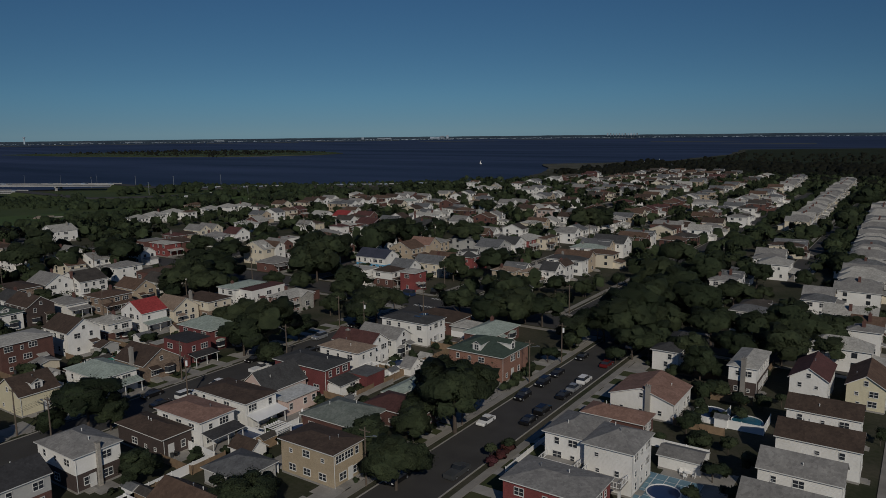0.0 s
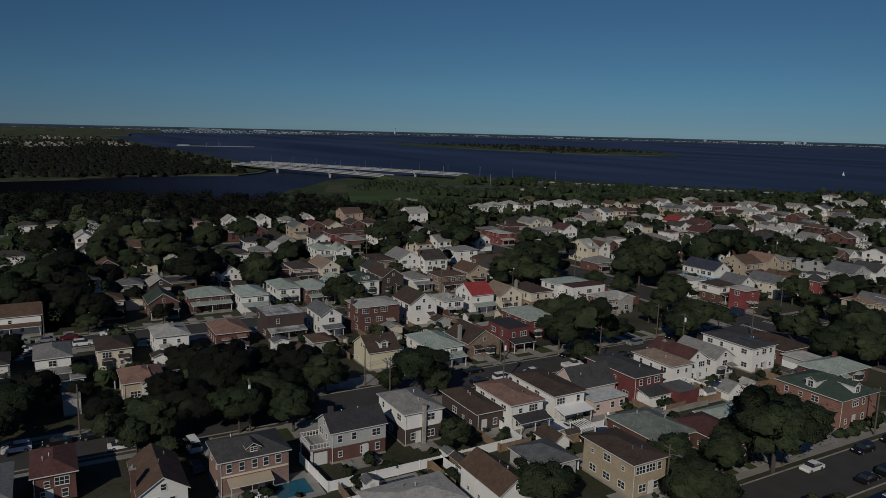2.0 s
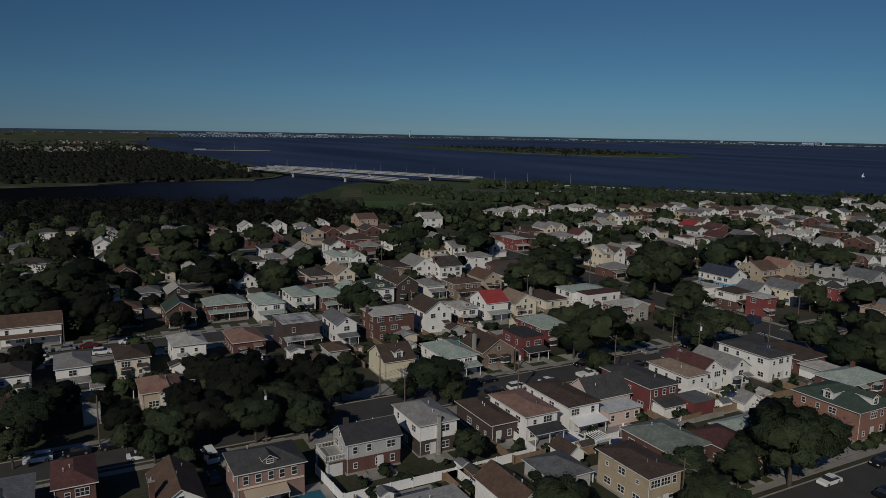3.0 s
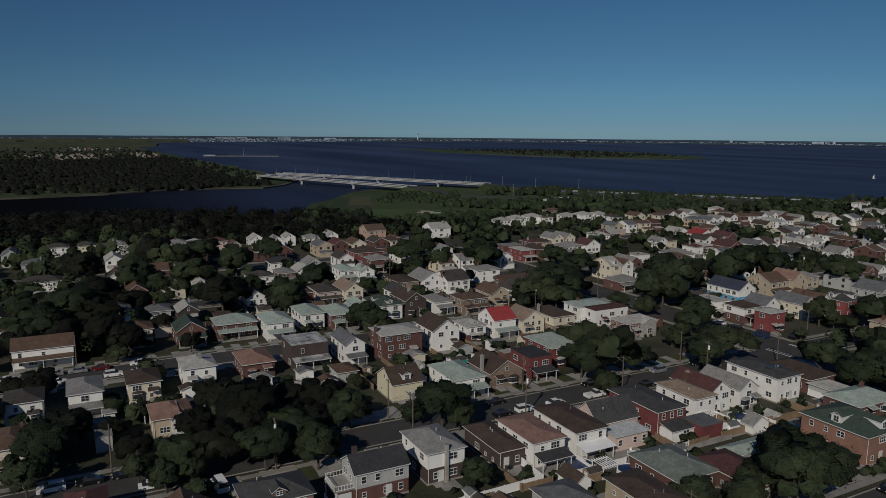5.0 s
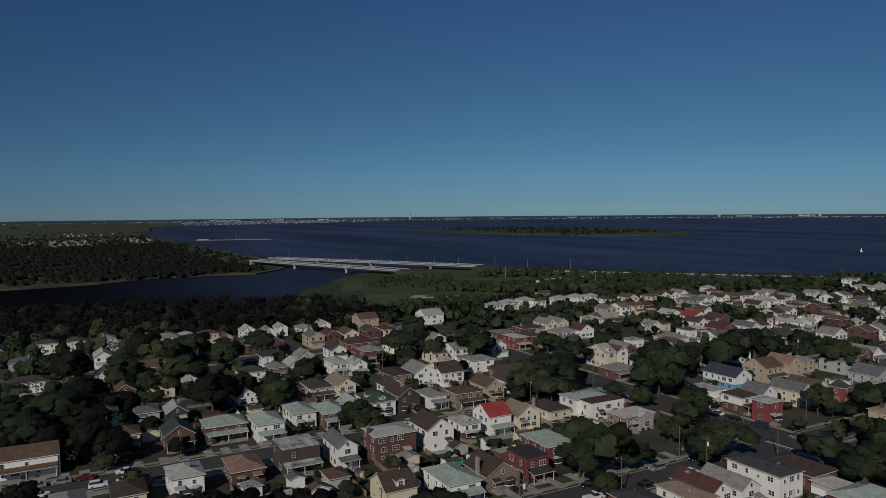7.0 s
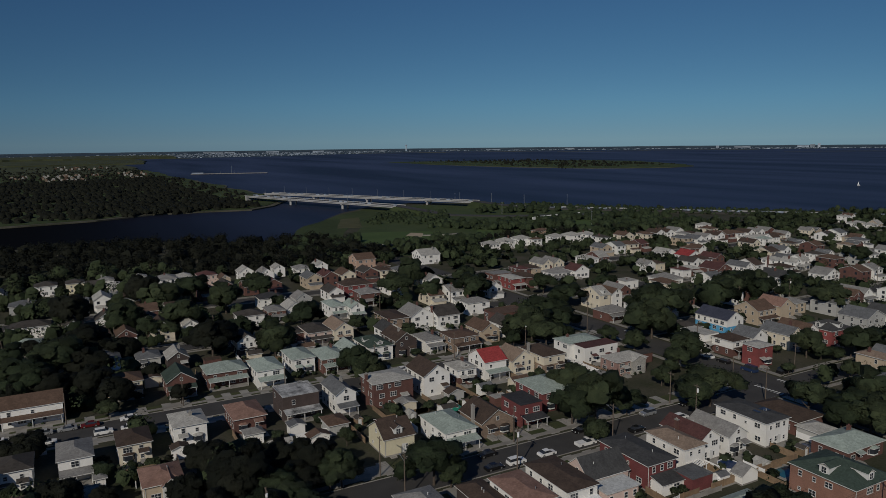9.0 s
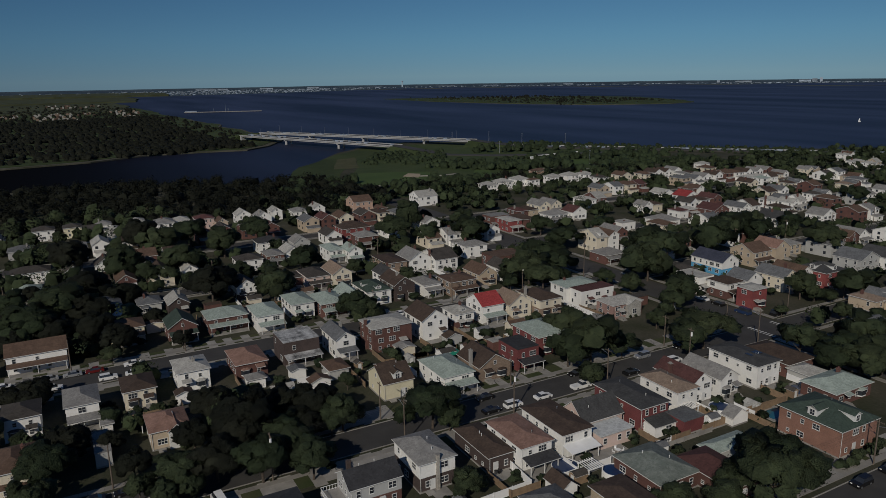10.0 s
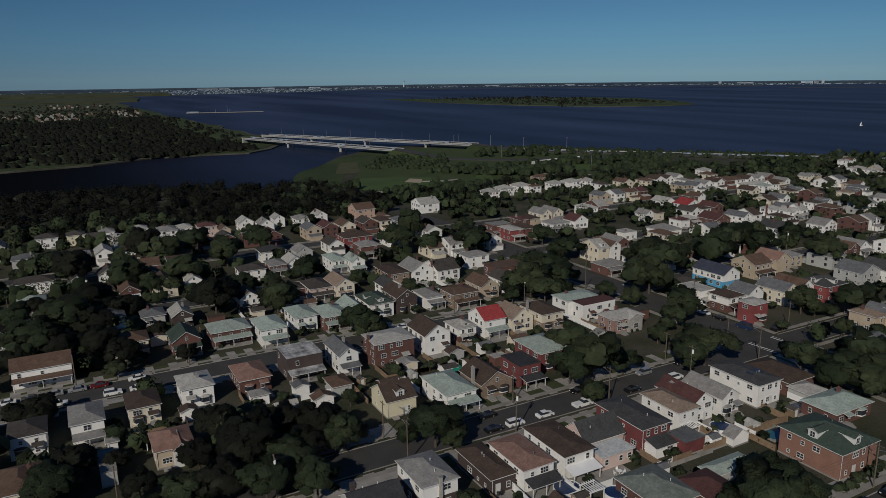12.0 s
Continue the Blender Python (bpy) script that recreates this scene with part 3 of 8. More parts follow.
def house(x0, x1, y0, y1, e, roof, wall, cover, extra="", rise=None, fine=True):
    """A house over the plan x0..x1, y0..y1 with eaves at e: walls, roof, windows, doors and what else it has."""
    rnd = random.Random(int(x0 * 7 + y0 * 131))
    w, l = x1 - x0, y1 - y0
    COUNT["house"] += 1
    if roof == "lhip":
        roof, rise = "hip", 0.085 * min(w, l) + 0.15
    storeys = "two-storey" if e > 4.7 else "single-storey"
    kindw = {"hip": "hipped", "gx": "gabled", "gy": "gabled", "flat": "flat"}[roof]
    small = e < 3.3 and w * l < 75
    base = {"twotone": "white siding over dark brick", "greybrick": "grey siding over red brick", "whitebrick": "white siding over brown-red brick", "creamstone": "cream siding over fieldstone", "browhite": "white siding over dark brick"}.get(wall) or WORDS[wall]
    more = {"porch": ", porch", "gporch": ", pale porch roof", "chim": ", chimney", "dorm": ", dormer", "dorm2": ", two dormers", "awning": ", awning", "dkawn": ", dark awning", "whiteawn": ", white awning",
            "balcony": ", balcony", "dormgable": ", front gable"}.get(extra, "")
    if small:
        root = thing("garage", (x0 + x1) / 2, (y0 + y1) / 2, 0, 0, f"small backyard garage with {base}, {kindw} {RWORDS[cover]} roof", "garage")
    else:
        root = thing("house", (x0 + x1) / 2, (y0 + y1) / 2, 0, 0, f"{storeys} house, {base}, {kindw} {RWORDS[cover]} roof{more}", "house", "houses")
    a, b = w / 2, l / 2
    if rise is None:
        span = min(w, l) if roof == "hip" else (l if roof == "gx" else w)
        rise = min(PITCH[roof] * span / 2, 3.4) if roof != "flat" else 0
        if roof in ("gx", "gy"):
            rise = max(1.4, min(rise, 2.9))
    ov = 0.45 if roof == "hip" else 0.35
    # walls
    split = {"twotone": ("dbrick", "white"), "greybrick": ("brick", "grey"), "whitebrick": ("brick", "white"), "creamstone": ("stone", "cream"), "browhite": ("dbrick", "white"), "blue": ("blue", "white")}.get(wall)
    if extra == "blue":
        split = ("blue", "white")
    top = e
    bm = bmesh.new()
    if split:
        box(bm, -a, a, -b, b, 0, e * 0.5)
        part("wall", bm, WALLS[split[0]], root)
        bm = bmesh.new()
        z0 = e * 0.5
    else:
        z0 = 0
    m_wall = WALLS[split[1]] if split else WALLS[wall]
    k = 0.03 if split else 0
    if roof == "gx":
        pts = [(-b - k, z0), (b + k, z0), (b + k, e), (0, e + rise), (-b - k, e)]
        lo = [bm.verts.new((-a - k, y, z)) for y, z in pts]
        hi = [bm.verts.new((a + k, y, z)) for y, z in pts]
    elif roof == "gy":
        pts = [(-a - k, z0), (a + k, z0), (a + k, e), (0, e + rise), (-a - k, e)]
        lo = [bm.verts.new((x, b + k, z)) for x, z in pts]
        hi = [bm.verts.new((x, -b - k, z)) for x, z in pts]
    else:
        if roof == "flat":
            top = e + 0.35
        box(bm, -a - k, a + k, -b - k, b + k, z0, top - (0.05 if roof == "hip" else 0))
        lo = None
    if lo:
        n = 5
        bm.faces.new(lo[::-1])
        bm.faces.new(hi)
        for i in range(n):
            bm.faces.new((lo[i], lo[(i + 1) % n], hi[(i + 1) % n], hi[i]))
        bmesh.ops.recalc_face_normals(bm, faces=bm.faces)
    part("upper_wall" if split else "wall", bm, m_wall, root)
    if fine:
        bm = bmesh.new()
        box(bm, -a - 0.06, a + 0.06, -b - 0.06, b + 0.06, -0.2, 0.35)
        part("foundation", bm, M_CONC, root)
    # roof
    bm = bmesh.new()
    if roof == "hip":
        solid(bm, hip_faces(w, l, e, rise, ov), 0.16)
    elif roof == "flat":
        box(bm, -a + 0.25, a - 0.25, -b + 0.25, b - 0.25, top, top + 0.004)
        for q in ((-a - 0.08, a + 0.08, -b - 0.08, -b + 0.25), (-a - 0.08, a + 0.08, b - 0.25, b + 0.08), (-a - 0.08, -a + 0.25, -b + 0.25, b - 0.25), (a - 0.25, a + 0.08, -b + 0.25, b - 0.25)):
            box(bm, *q, top, top + 0.14)
    else:
        solid(bm, gable_faces(w, l, e + 0.08, rise, ov, roof == "gx"), 0.16)
    bmesh.ops.recalc_face_normals(bm, faces=bm.faces)
    part("roof", bm, [ROOFS[cover], ROOFS[cover] if roof == "flat" else M_TRIM], root)
    # a downpipe and vents
    if roof != "flat" and fine:
        bm = bmesh.new()
        tube(bm, (a + 0.1, -b + 0.15, 0.2), (a + 0.1, -b + 0.15, e - 0.1), 0.055, 0.055, 5)
        part("downpipe", bm, M_TRIM, root)
    if not small and fine:
        for q in range(rnd.choice((1, 2, 2))):
            px, py = rnd.uniform(-a * 0.6, a * 0.6), rnd.uniform(-b * 0.6, b * 0.6)
            if roof == "hip":
                d = min(a + ov - abs(px), b + ov - abs(py))
                zz = e + rise * d / (min(a, b) + ov)
            elif roof == "gx":
                zz = e + rise * (1 - abs(py) / b)
            elif roof == "gy":
                zz = e + rise * (1 - abs(px) / a)
            else:
                zz = top
            bm = bmesh.new()
            tube(bm, (px, py, zz - 0.2), (px, py, zz + 0.45), 0.07, 0.07)
            tube(bm, (px, py, zz + 0.45), (px, py, zz + 0.55), 0.12, 0.1)
            part("vent_pipe", bm, M_STEEL if rnd.random() < 0.5 else M_TRIM, root)
    # windows by storey on each face
    if e > 7.1:
        sills = (0.8, e * 0.4, e - 1.9)
    elif e > 4.7:
        sills = (1.1, e - 2.0)
    elif e > 3.3:
        sills = (1.2,)
    else:
        sills = ()
    faces = ((0, w, lambda s: (s, -b - k)), (90, l, lambda s: (a + k, s)))
    if fine and math.hypot(x0, y0) < 120:
        faces += ((180, w, lambda s: (s, b + k)), (270, l, lambda s: (-a - k, s)))
    for face, ln, put in faces:
        for fl, z in enumerate(sills[1:] if extra == "dormawn" and face == 90 else sills):
            n = max(1, int(ln / (rnd.uniform(2.2, 3.0) if fine and x0 > -150 else rnd.uniform(2.6, 3.6) if fine else rnd.uniform(2.8, 3.8))))
            if fine and face in (0, 180):
                n = max(2, int(ln / 3.4))
            if extra == "dormawn" and face == 90:
                n = 5
            for i in range(n):
                s = (i + 0.5) / n * (ln - 1.2) - (ln - 1.2) / 2 + rnd.uniform(-0.2, 0.2)
                ww, hh, br = rnd.choice(((0.8, 1.2, 1), (0.8, 1.2, 1), (1.5, 1.2, 2), (0.7, 0.9, 1), (1.9, 1.2, 3)))
                if fine and face in (0, 180):
                    ww, hh, br = rnd.choice(((0.8, 1.1, 1), (0.7, 0.9, 1), (0.6, 0.6, 1), (1.5, 1.1, 2)))
                if extra == "dormawn" and face == 90:
                    ww, hh, br = 0.8, 1.3, 1
                elif rnd.random() < 0.12 and n > 1:
                    continue
                window(root, *put(s), z + rnd.uniform(-0.05, 0.05), face, ww, hh, br, fine and face in (0, 90))
    if roof in ("gx", "gy") and rise > 1.7 and e > 3.6:
        window(root, *((a + k, 0) if roof == "gx" else (0, -b - k)), e + 0.15, 90 if roof == "gx" else 0, 0.7, 0.9, 1, fine)
    if not small and fine:
        part("door", door_mesh(), None, root, at=pose(a + k + 0.001, rnd.uniform(-b * 0.5, b * 0.5), 0.35, 0, 0, 90))
    if not small and fine:
        bm = bmesh.new()
        pr = [(a + 0.07, -0.05), (a + 1.5, -0.05), (a + 1.5, 0.17), (a + 1.15, 0.17), (a + 1.15, 0.34), (a + 0.07, 0.34)]
        lo = [bm.verts.new((x, -b * 0.5 - 0.8, z)) for x, z in pr]
        hi = [bm.verts.new((x, -b * 0.5 + 0.8, z)) for x, z in pr]
        bm.faces.new(lo)
        bm.faces.new(hi[::-1])
        for i in range(6):
            bm.faces.new((lo[i], hi[i], hi[(i + 1) % 6], lo[(i + 1) % 6]))
        bmesh.ops.recalc_face_normals(bm, faces=bm.faces)
        part("stoop", bm, M_CONC, root)
    add_extra(root, extra, a, b, e, rise, roof, cover, fine, rnd)
    if not small and not fine:
        street_front(root, a + k, b, e, rise, roof, cover, extra, rnd)
    return root


def rings(bm, outline, levels, mats=()):
    """One closed body through the outline, scaled and lifted from level to level; mats gives each band's material."""
    rows = [[bm.verts.new((cx + (x - cx) * k, cy + (y - cy) * k, z)) for x, y in outline] for k, z, cx, cy in levels]
    n = len(outline)
    for b, (lo, hi) in enumerate(zip(rows, rows[1:])):
        for i in range(n):
            bm.faces.new((lo[i], lo[(i + 1) % n], hi[(i + 1) % n], hi[i])).material_index = mats[b] if mats else 0
    bm.faces.new(rows[0][::-1])
    bm.faces.new(rows[-1]).material_index = mats[-1] if mats else 0


def street_front(root, a, b, e, rise, roof, cover, extra, rnd):
    """Front stairs, canopy, bay and chimney of a house of the outer streets."""
    s = rnd.choice((-1, 1))
    near = math.hypot(root.location.x, root.location.y) < 270
    if extra not in ("porch", "gporch", "awning", "whiteawn", "dkawn"):
        y0 = s * b * 0.5
        bm = bmesh.new()
        pr = [(a + 0.02, 0), (a + 2.6, 0), (a + 2.6, 0.19), (a + 2.3, 0.19), (a + 2.3, 0.38), (a + 2.0, 0.38), (a + 2.0, 0.57), (a + 1.7, 0.57), (a + 1.7, 0.76), (a + 0.02, 0.76)]
        lo = [bm.verts.new((x, y0 - 0.9, z)) for x, z in pr]
        hi = [bm.verts.new((x, y0 + 0.9, z)) for x, z in pr]
        bm.faces.new(lo)
        bm.faces.new(hi[::-1])
        for i in range(len(pr)):
            k = (i + 1) % len(pr)
            bm.faces.new((lo[i], hi[i], hi[k], lo[k]))
        bmesh.ops.recalc_face_normals(bm, faces=bm.faces)
        part("front_stairs", bm, M_CONC, root)
        if near:
            bm = bmesh.new()
            solid(bm, [[(a + 0.02, y0 - 1.2, 3.5), (a + 1.7, y0 - 1.2, 3.0), (a + 1.7, y0 + 1.2, 3.0), (a + 0.02, y0 + 1.2, 3.5)]], 0.14)
            part("canopy", bm, [ROOFS[cover], M_TRIM], root)
        if near and rnd.random() < 0.6:
            y1 = -s * b * 0.42
            cx, cy = a + 0.01, y1
            bm = bmesh.new()
            rings(bm, [(a + 0.01, y1 - 1.3), (a + 0.8, y1 - 0.8), (a + 0.8, y1 + 0.8), (a + 0.01, y1 + 1.3)],
                  [(1, 0.9, cx, cy), (1, 1.2, cx, cy), (1, 2.4, cx, cy), (1, 2.6, cx, cy), (1.18, 2.62, cx, cy), (0.5, 3.0, cx, cy)], (0, 2, 0, 0, 1, 1))
            bmesh.ops.recalc_face_normals(bm, faces=bm.faces)
            part("bay_window", bm, [M_TRIM, ROOFS[cover], M_GLASS], root)
    if extra != "chim" and rnd.random() < 0.4:
        x, y = rnd.uniform(-a * 0.4, a * 0.4), rnd.choice((-1, 1)) * b * rnd.uniform(0.1, 0.6)
        top = e + rise + rnd.uniform(0.4, 0.9)
        bm = bmesh.new()
        rings(bm, [(x - 0.4, y - 0.35), (x + 0.4, y - 0.35), (x + 0.4, y + 0.35), (x - 0.4, y + 0.35)],
              [(1, e - 0.3, x, y), (1, top, x, y), (1.18, top + 0.01, x, y), (1.18, top + 0.14, x, y), (0.4, top + 0.15, x, y), (0.35, top + 0.5, x, y)])
        bmesh.ops.recalc_face_normals(bm, faces=bm.faces)
        part("chimney", bm, WALLS["brick"] if rnd.random() < 0.6 else M_CONC, root)


def railing(bm, x0, y0, x1, y1, z, h=0.95, step=0.5):
    n = max(1, int(math.hypot(x1 - x0, y1 - y0) / step))
    for i in range(n + 1):
        x, y = x0 + (x1 - x0) * i / n, y0 + (y1 - y0) * i / n
        box(bm, x - 0.03, x + 0.03, y - 0.03, y + 0.03, z, z + h)
    for zz in (z + h, z + 0.12):
        box(bm, min(x0, x1) - 0.04, max(x0, x1) + 0.04, min(y0, y1) - 0.04, max(y0, y1) + 0.04, zz, zz + 0.07)


def add_extra(root, extra, a, b, e, rise, roof, cover, fine, rnd):
    if extra in ("porch", "gporch", "awning", "whiteawn", "dkawn"):
        deep = 2.6 if extra in ("porch", "gporch") else 3.0
        zt = 2.9
        bm = bmesh.new()
        box(bm, a + 0.08, a + deep, -b + 0.2, b - 0.2, 0, 0.4)
        part("porch_floor", bm, M_CONC, root)
        for y in (-b + 0.4, 0, b - 0.4):
            bm = bmesh.new()
            tube(bm, (a + deep - 0.25, y, 0.4), (a + deep - 0.25, y, zt - 0.1), 0.11, 0.1, 8)
            part("porch_post", bm, M_TRIM, root)
        bm = bmesh.new()
        solid(bm, [[(a + 0.02, -b, zt + 0.55), (a + deep + 0.2, -b, zt), (a + deep + 0.2, b, zt), (a + 0.02, b, zt + 0.55)]], 0.14)
        part("porch_roof", bm, [M_VINYL, M_VINYL] if extra == "whiteawn" else [ROOFS["black"], M_TRIM] if extra == "dkawn" else [ROOFS["lgreen"], M_TRIM] if extra == "gporch" else [ROOFS[cover], M_TRIM], root)
    if extra in ("dorm", "dorm2", "dormawn") and roof != "flat":
        spots = [(0.0, "x")] + ([(0.0, "y")] if extra == "dorm2" else [])
        for s, side in spots:
            hw, z0 = 1.1, e + 0.35
            zt, dr = min(e + rise - 0.55, z0 + 1.5), 0.7
            r = a if side == "x" else b
            if side == "x":
                f = pose(0, s, 0, 0, 0, 90)
            else:
                f = pose(s, 0, 0)
            bm = bmesh.new()
            box(bm, -hw, hw, -(r - 0.7), -r * 0.25, z0 - 0.4, zt)
            d = part("dormer", bm, M_TRIM if extra != "dormawn" else WALLS["brown"], root, at=f)
            bm = bmesh.new()
            solid(bm, [[(-hw - 0.2, -r + 0.5, zt - 0.1), (0, -r + 0.5, zt + dr), (0, -r * 0.1, zt + dr), (-hw - 0.2, -r * 0.1, zt - 0.1)],
                       [(0, -r + 0.5, zt + dr), (hw + 0.2, -r + 0.5, zt - 0.1), (hw + 0.2, -r * 0.1, zt - 0.1), (0, -r * 0.1, zt + dr)]], 0.12)
            bmesh.ops.recalc_face_normals(bm, faces=bm.faces)
            part("dormer_roof", bm, [ROOFS[cover], M_TRIM], d)
            window(d, 0, -(r - 0.7), z0 + 0.1, 0, 1.0, max(0.6, zt - z0 - 0.3), 2, False)
    if extra == "dormawn":
        bm = bmesh.new()
        solid(bm, [[(a + 0.02, -b + 1.0, 3.0), (a + 2.4, -b + 1.0, 2.5), (a + 2.4, b - 3.0, 2.5), (a + 0.02, b - 3.0, 3.0)]], 0.12)
        part("awning", bm, [WALLS["tan"], M_TRIM], root, "tan canvas awning")
        for y in (-b + 1.2, -b * 0.2, b - 3.2):
            bm = bmesh.new()
            tube(bm, (a + 2.3, y, 0), (a + 2.3, y, 2.45), 0.06, 0.06, 6)
            part("awning_post", bm, M_TRIM, root)
        bm = bmesh.new()
        box(bm, a + 0.01, a + 0.2, -b + 0.1, b - 0.1, 3.25, 3.5)
        part("string_course", bm, WALLS["beige"], root)
    if extra == "dormgable":
        bm = bmesh.new()
        pts = [(-b * 0.1, 0), (b * 0.8, 0), (b * 0.8, e - 0.2), (b * 0.35, e + rise * 0.7), (-b * 0.1, e - 0.2)]
        lo = [bm.verts.new((a - 1.0, y, z)) for y, z in pts]
        hi = [bm.verts.new((a + 1.0, y, z)) for y, z in pts]
        bm.faces.new(hi)
        bm.faces.new(lo[::-1])
        for i in range(5):
            bm.faces.new((lo[i], lo[(i + 1) % 5], hi[(i + 1) % 5], hi[i]))
        bmesh.ops.recalc_face_normals(bm, faces=bm.faces)
        g = part("front_gable", bm, root.children[0].data.materials[0], root)
        bm = bmesh.new()
        zr = e + rise * 0.7 + 0.12
        solid(bm, [[(-a * 0.2, -b * 0.1 - 0.35, e - 0.35), (a + 1.3, -b * 0.1 - 0.35, e - 0.35), (a + 1.3, b * 0.35, zr), (-a * 0.2, b * 0.35, zr)],
                   [(a + 1.3, b * 0.8 + 0.35, e - 0.35), (-a * 0.2, b * 0.8 + 0.35, e - 0.35), (-a * 0.2, b * 0.35, zr), (a + 1.3, b * 0.35, zr)]], 0.14)
        part("gable_roof", bm, [ROOFS[cover], M_TRIM], g)
        window(g, a + 1.0, b * 0.35, 1.3, 90, 1.6, 1.5, 2, fine)
    if extra == "chimx":
        bm = bmesh.new()
        box(bm, a + 0.02, a + 0.6, -0.35, 0.25, 0, e + rise * 0.75)
        c = part("chimney", bm, WALLS["greystone"], root, "pale grey fieldstone chimney")
        bm = bmesh.new()
        box(bm, a - 0.05, a + 0.67, -0.43, 0.33, e + rise * 0.75, e + rise * 0.75 + 0.15)
        part("chimney_cap", bm, M_CONC, c)
    if extra == "chim" or (extra in ("-", "") and rnd.random() < 0.3 and e > 4 and fine and root.location.x < -115):
        y = -b - 0.35 if rnd.random() < 0.6 or extra == "chim" else b * 0.3
        x = rnd.uniform(-a * 0.3, a * 0.5)
        bm = bmesh.new()
        box(bm, x - 0.45, x + 0.45, y - 0.35, y + 0.35, 0 if y < -b else e, e + rise + 0.7)
        c = part("chimney", bm, WALLS["brick"] if rnd.random() < 0.7 else M_CONC, root)
        bm = bmesh.new()
        box(bm, x - 0.53, x + 0.53, y - 0.43, y + 0.43, e + rise + 0.7, e + rise + 0.85)
        part("chimney_cap", bm, M_CONC, c)
        for q in (-0.2, 0.2):
            bm = bmesh.new()
            tube(bm, (x + q, y, e + rise + 0.85), (x + q, y, e + rise + 1.2), 0.12, 0.1, 8)
            part("chimney_pot", bm, M_CONC, c)
    if extra == "balcony" and roof == "gy":
        bm = bmesh.new()
        box(bm, -a - 0.62, -a - 0.02, -b * 0.6, -b * 0.6 + 0.9, 0, e + rise * 0.8)
        part("chimney", bm, WALLS["dbrick"], root, "dark brick chimney")
    if extra == "balcony":
        bm = bmesh.new()
        box(bm, -a + 0.5, a - 0.5, -b - 3.6, -b - 0.04, 2.75, 2.95)
        d = part("balcony", bm, M_CONC, root)
        if roof == "gy":
            bm = bmesh.new()
            box(bm, -a + 0.7, a - 0.7, -b - 3.3, -b - 0.05, 0, 2.74)
            g = part("garage_room", bm, WALLS["brick"], root)
            bm = bmesh.new()
            box(bm, a - 0.7, a - 0.64, -b - 2.9, -b - 0.5, 0.05, 2.3)
            part("garage_door", bm, M_TRIM, g, "white garage door")
        bm = bmesh.new()
        railing(bm, -a + 0.55, -b - 3.5, a - 0.55, -b - 3.5, 2.95)
        railing(bm, -a + 0.55, -b - 3.5, -a + 0.55, -b - 0.1, 2.95)
        railing(bm, a - 0.55, -b - 3.5, a - 0.55, -b - 0.1, 2.95)
        part("balcony_rail", bm, M_VINYL, d)
        for x in (-a + 0.7, a - 0.7):
            bm = bmesh.new()
            box(bm, x - 0.18, x + 0.18, -b - 3.5, -b - 3.1, 0, 2.75)
            part("balcony_post", bm, M_TRIM, d)
    if extra == "ext":
        bm = bmesh.new()
        box(bm, a + 0.01, a + 5.2, -b + 0.3, b - 2.0, 0, 3.2)
        x = part("extension", bm, WALLS["pink"], root)
        bm = bmesh.new()
        box(bm, a + 0.02, a + 5.6, -b, b - 1.7, 3.2, 3.42)
        part("extension_roof", bm, ROOFS["pale"], x)
        for y in (-b + 1.5, 0, b - 3):
            window(x, a + 5.2, y, 1.2, 90, 0.9, 1.2, 1, fine)
    if extra == "ext2":
        bm = bmesh.new()
        box(bm, a + 0.01, a + 3.4, -b + 1.0, b - 0.3, 0, 2.7)
        x = part("extension", bm, WALLS["white"], root)
        bm = bmesh.new()
        solid(bm, [[(a + 0.02, -b + 0.7, 3.5), (a + 3.8, -b + 0.7, 2.7), (a + 3.8, b, 2.7), (a + 0.02, b, 3.5)]], 0.14)
        part("extension_roof", bm, [ROOFS["dkslate"], M_TRIM], x)
        window(x, a + 3.4, 1.0, 1.0, 90, 1.6, 1.2, 2, fine)


def soften(me, ns):
    """Leaves shaded as the round clump that they make up."""
    me.polygons.foreach_set("use_smooth", np.ones(len(me.polygons), dtype=bool))
    ns = ns / (np.linalg.norm(ns, axis=1)[:, None] + 1e-6)
    me.normals_split_custom_set_from_vertices(ns.tolist())


def lumpy(seed):
    """A small uneven round mass of unit radius: points, faces and outward directions."""
    rg = np.random.RandomState(seed)
    bm = bmesh.new()
    bmesh.ops.create_icosphere(bm, subdivisions=2, radius=1.0)
    p = np.array([v.co[:] for v in bm.verts])
    f = np.array([[v.index for v in q.verts] for q in bm.faces])
    bm.free()
    return p * (0.55 + 0.75 * rg.rand(len(p), 1)), f, p + rg.normal(size=p.shape) * 0.25


LUMPS = [lumpy(k) for k in range(6)]


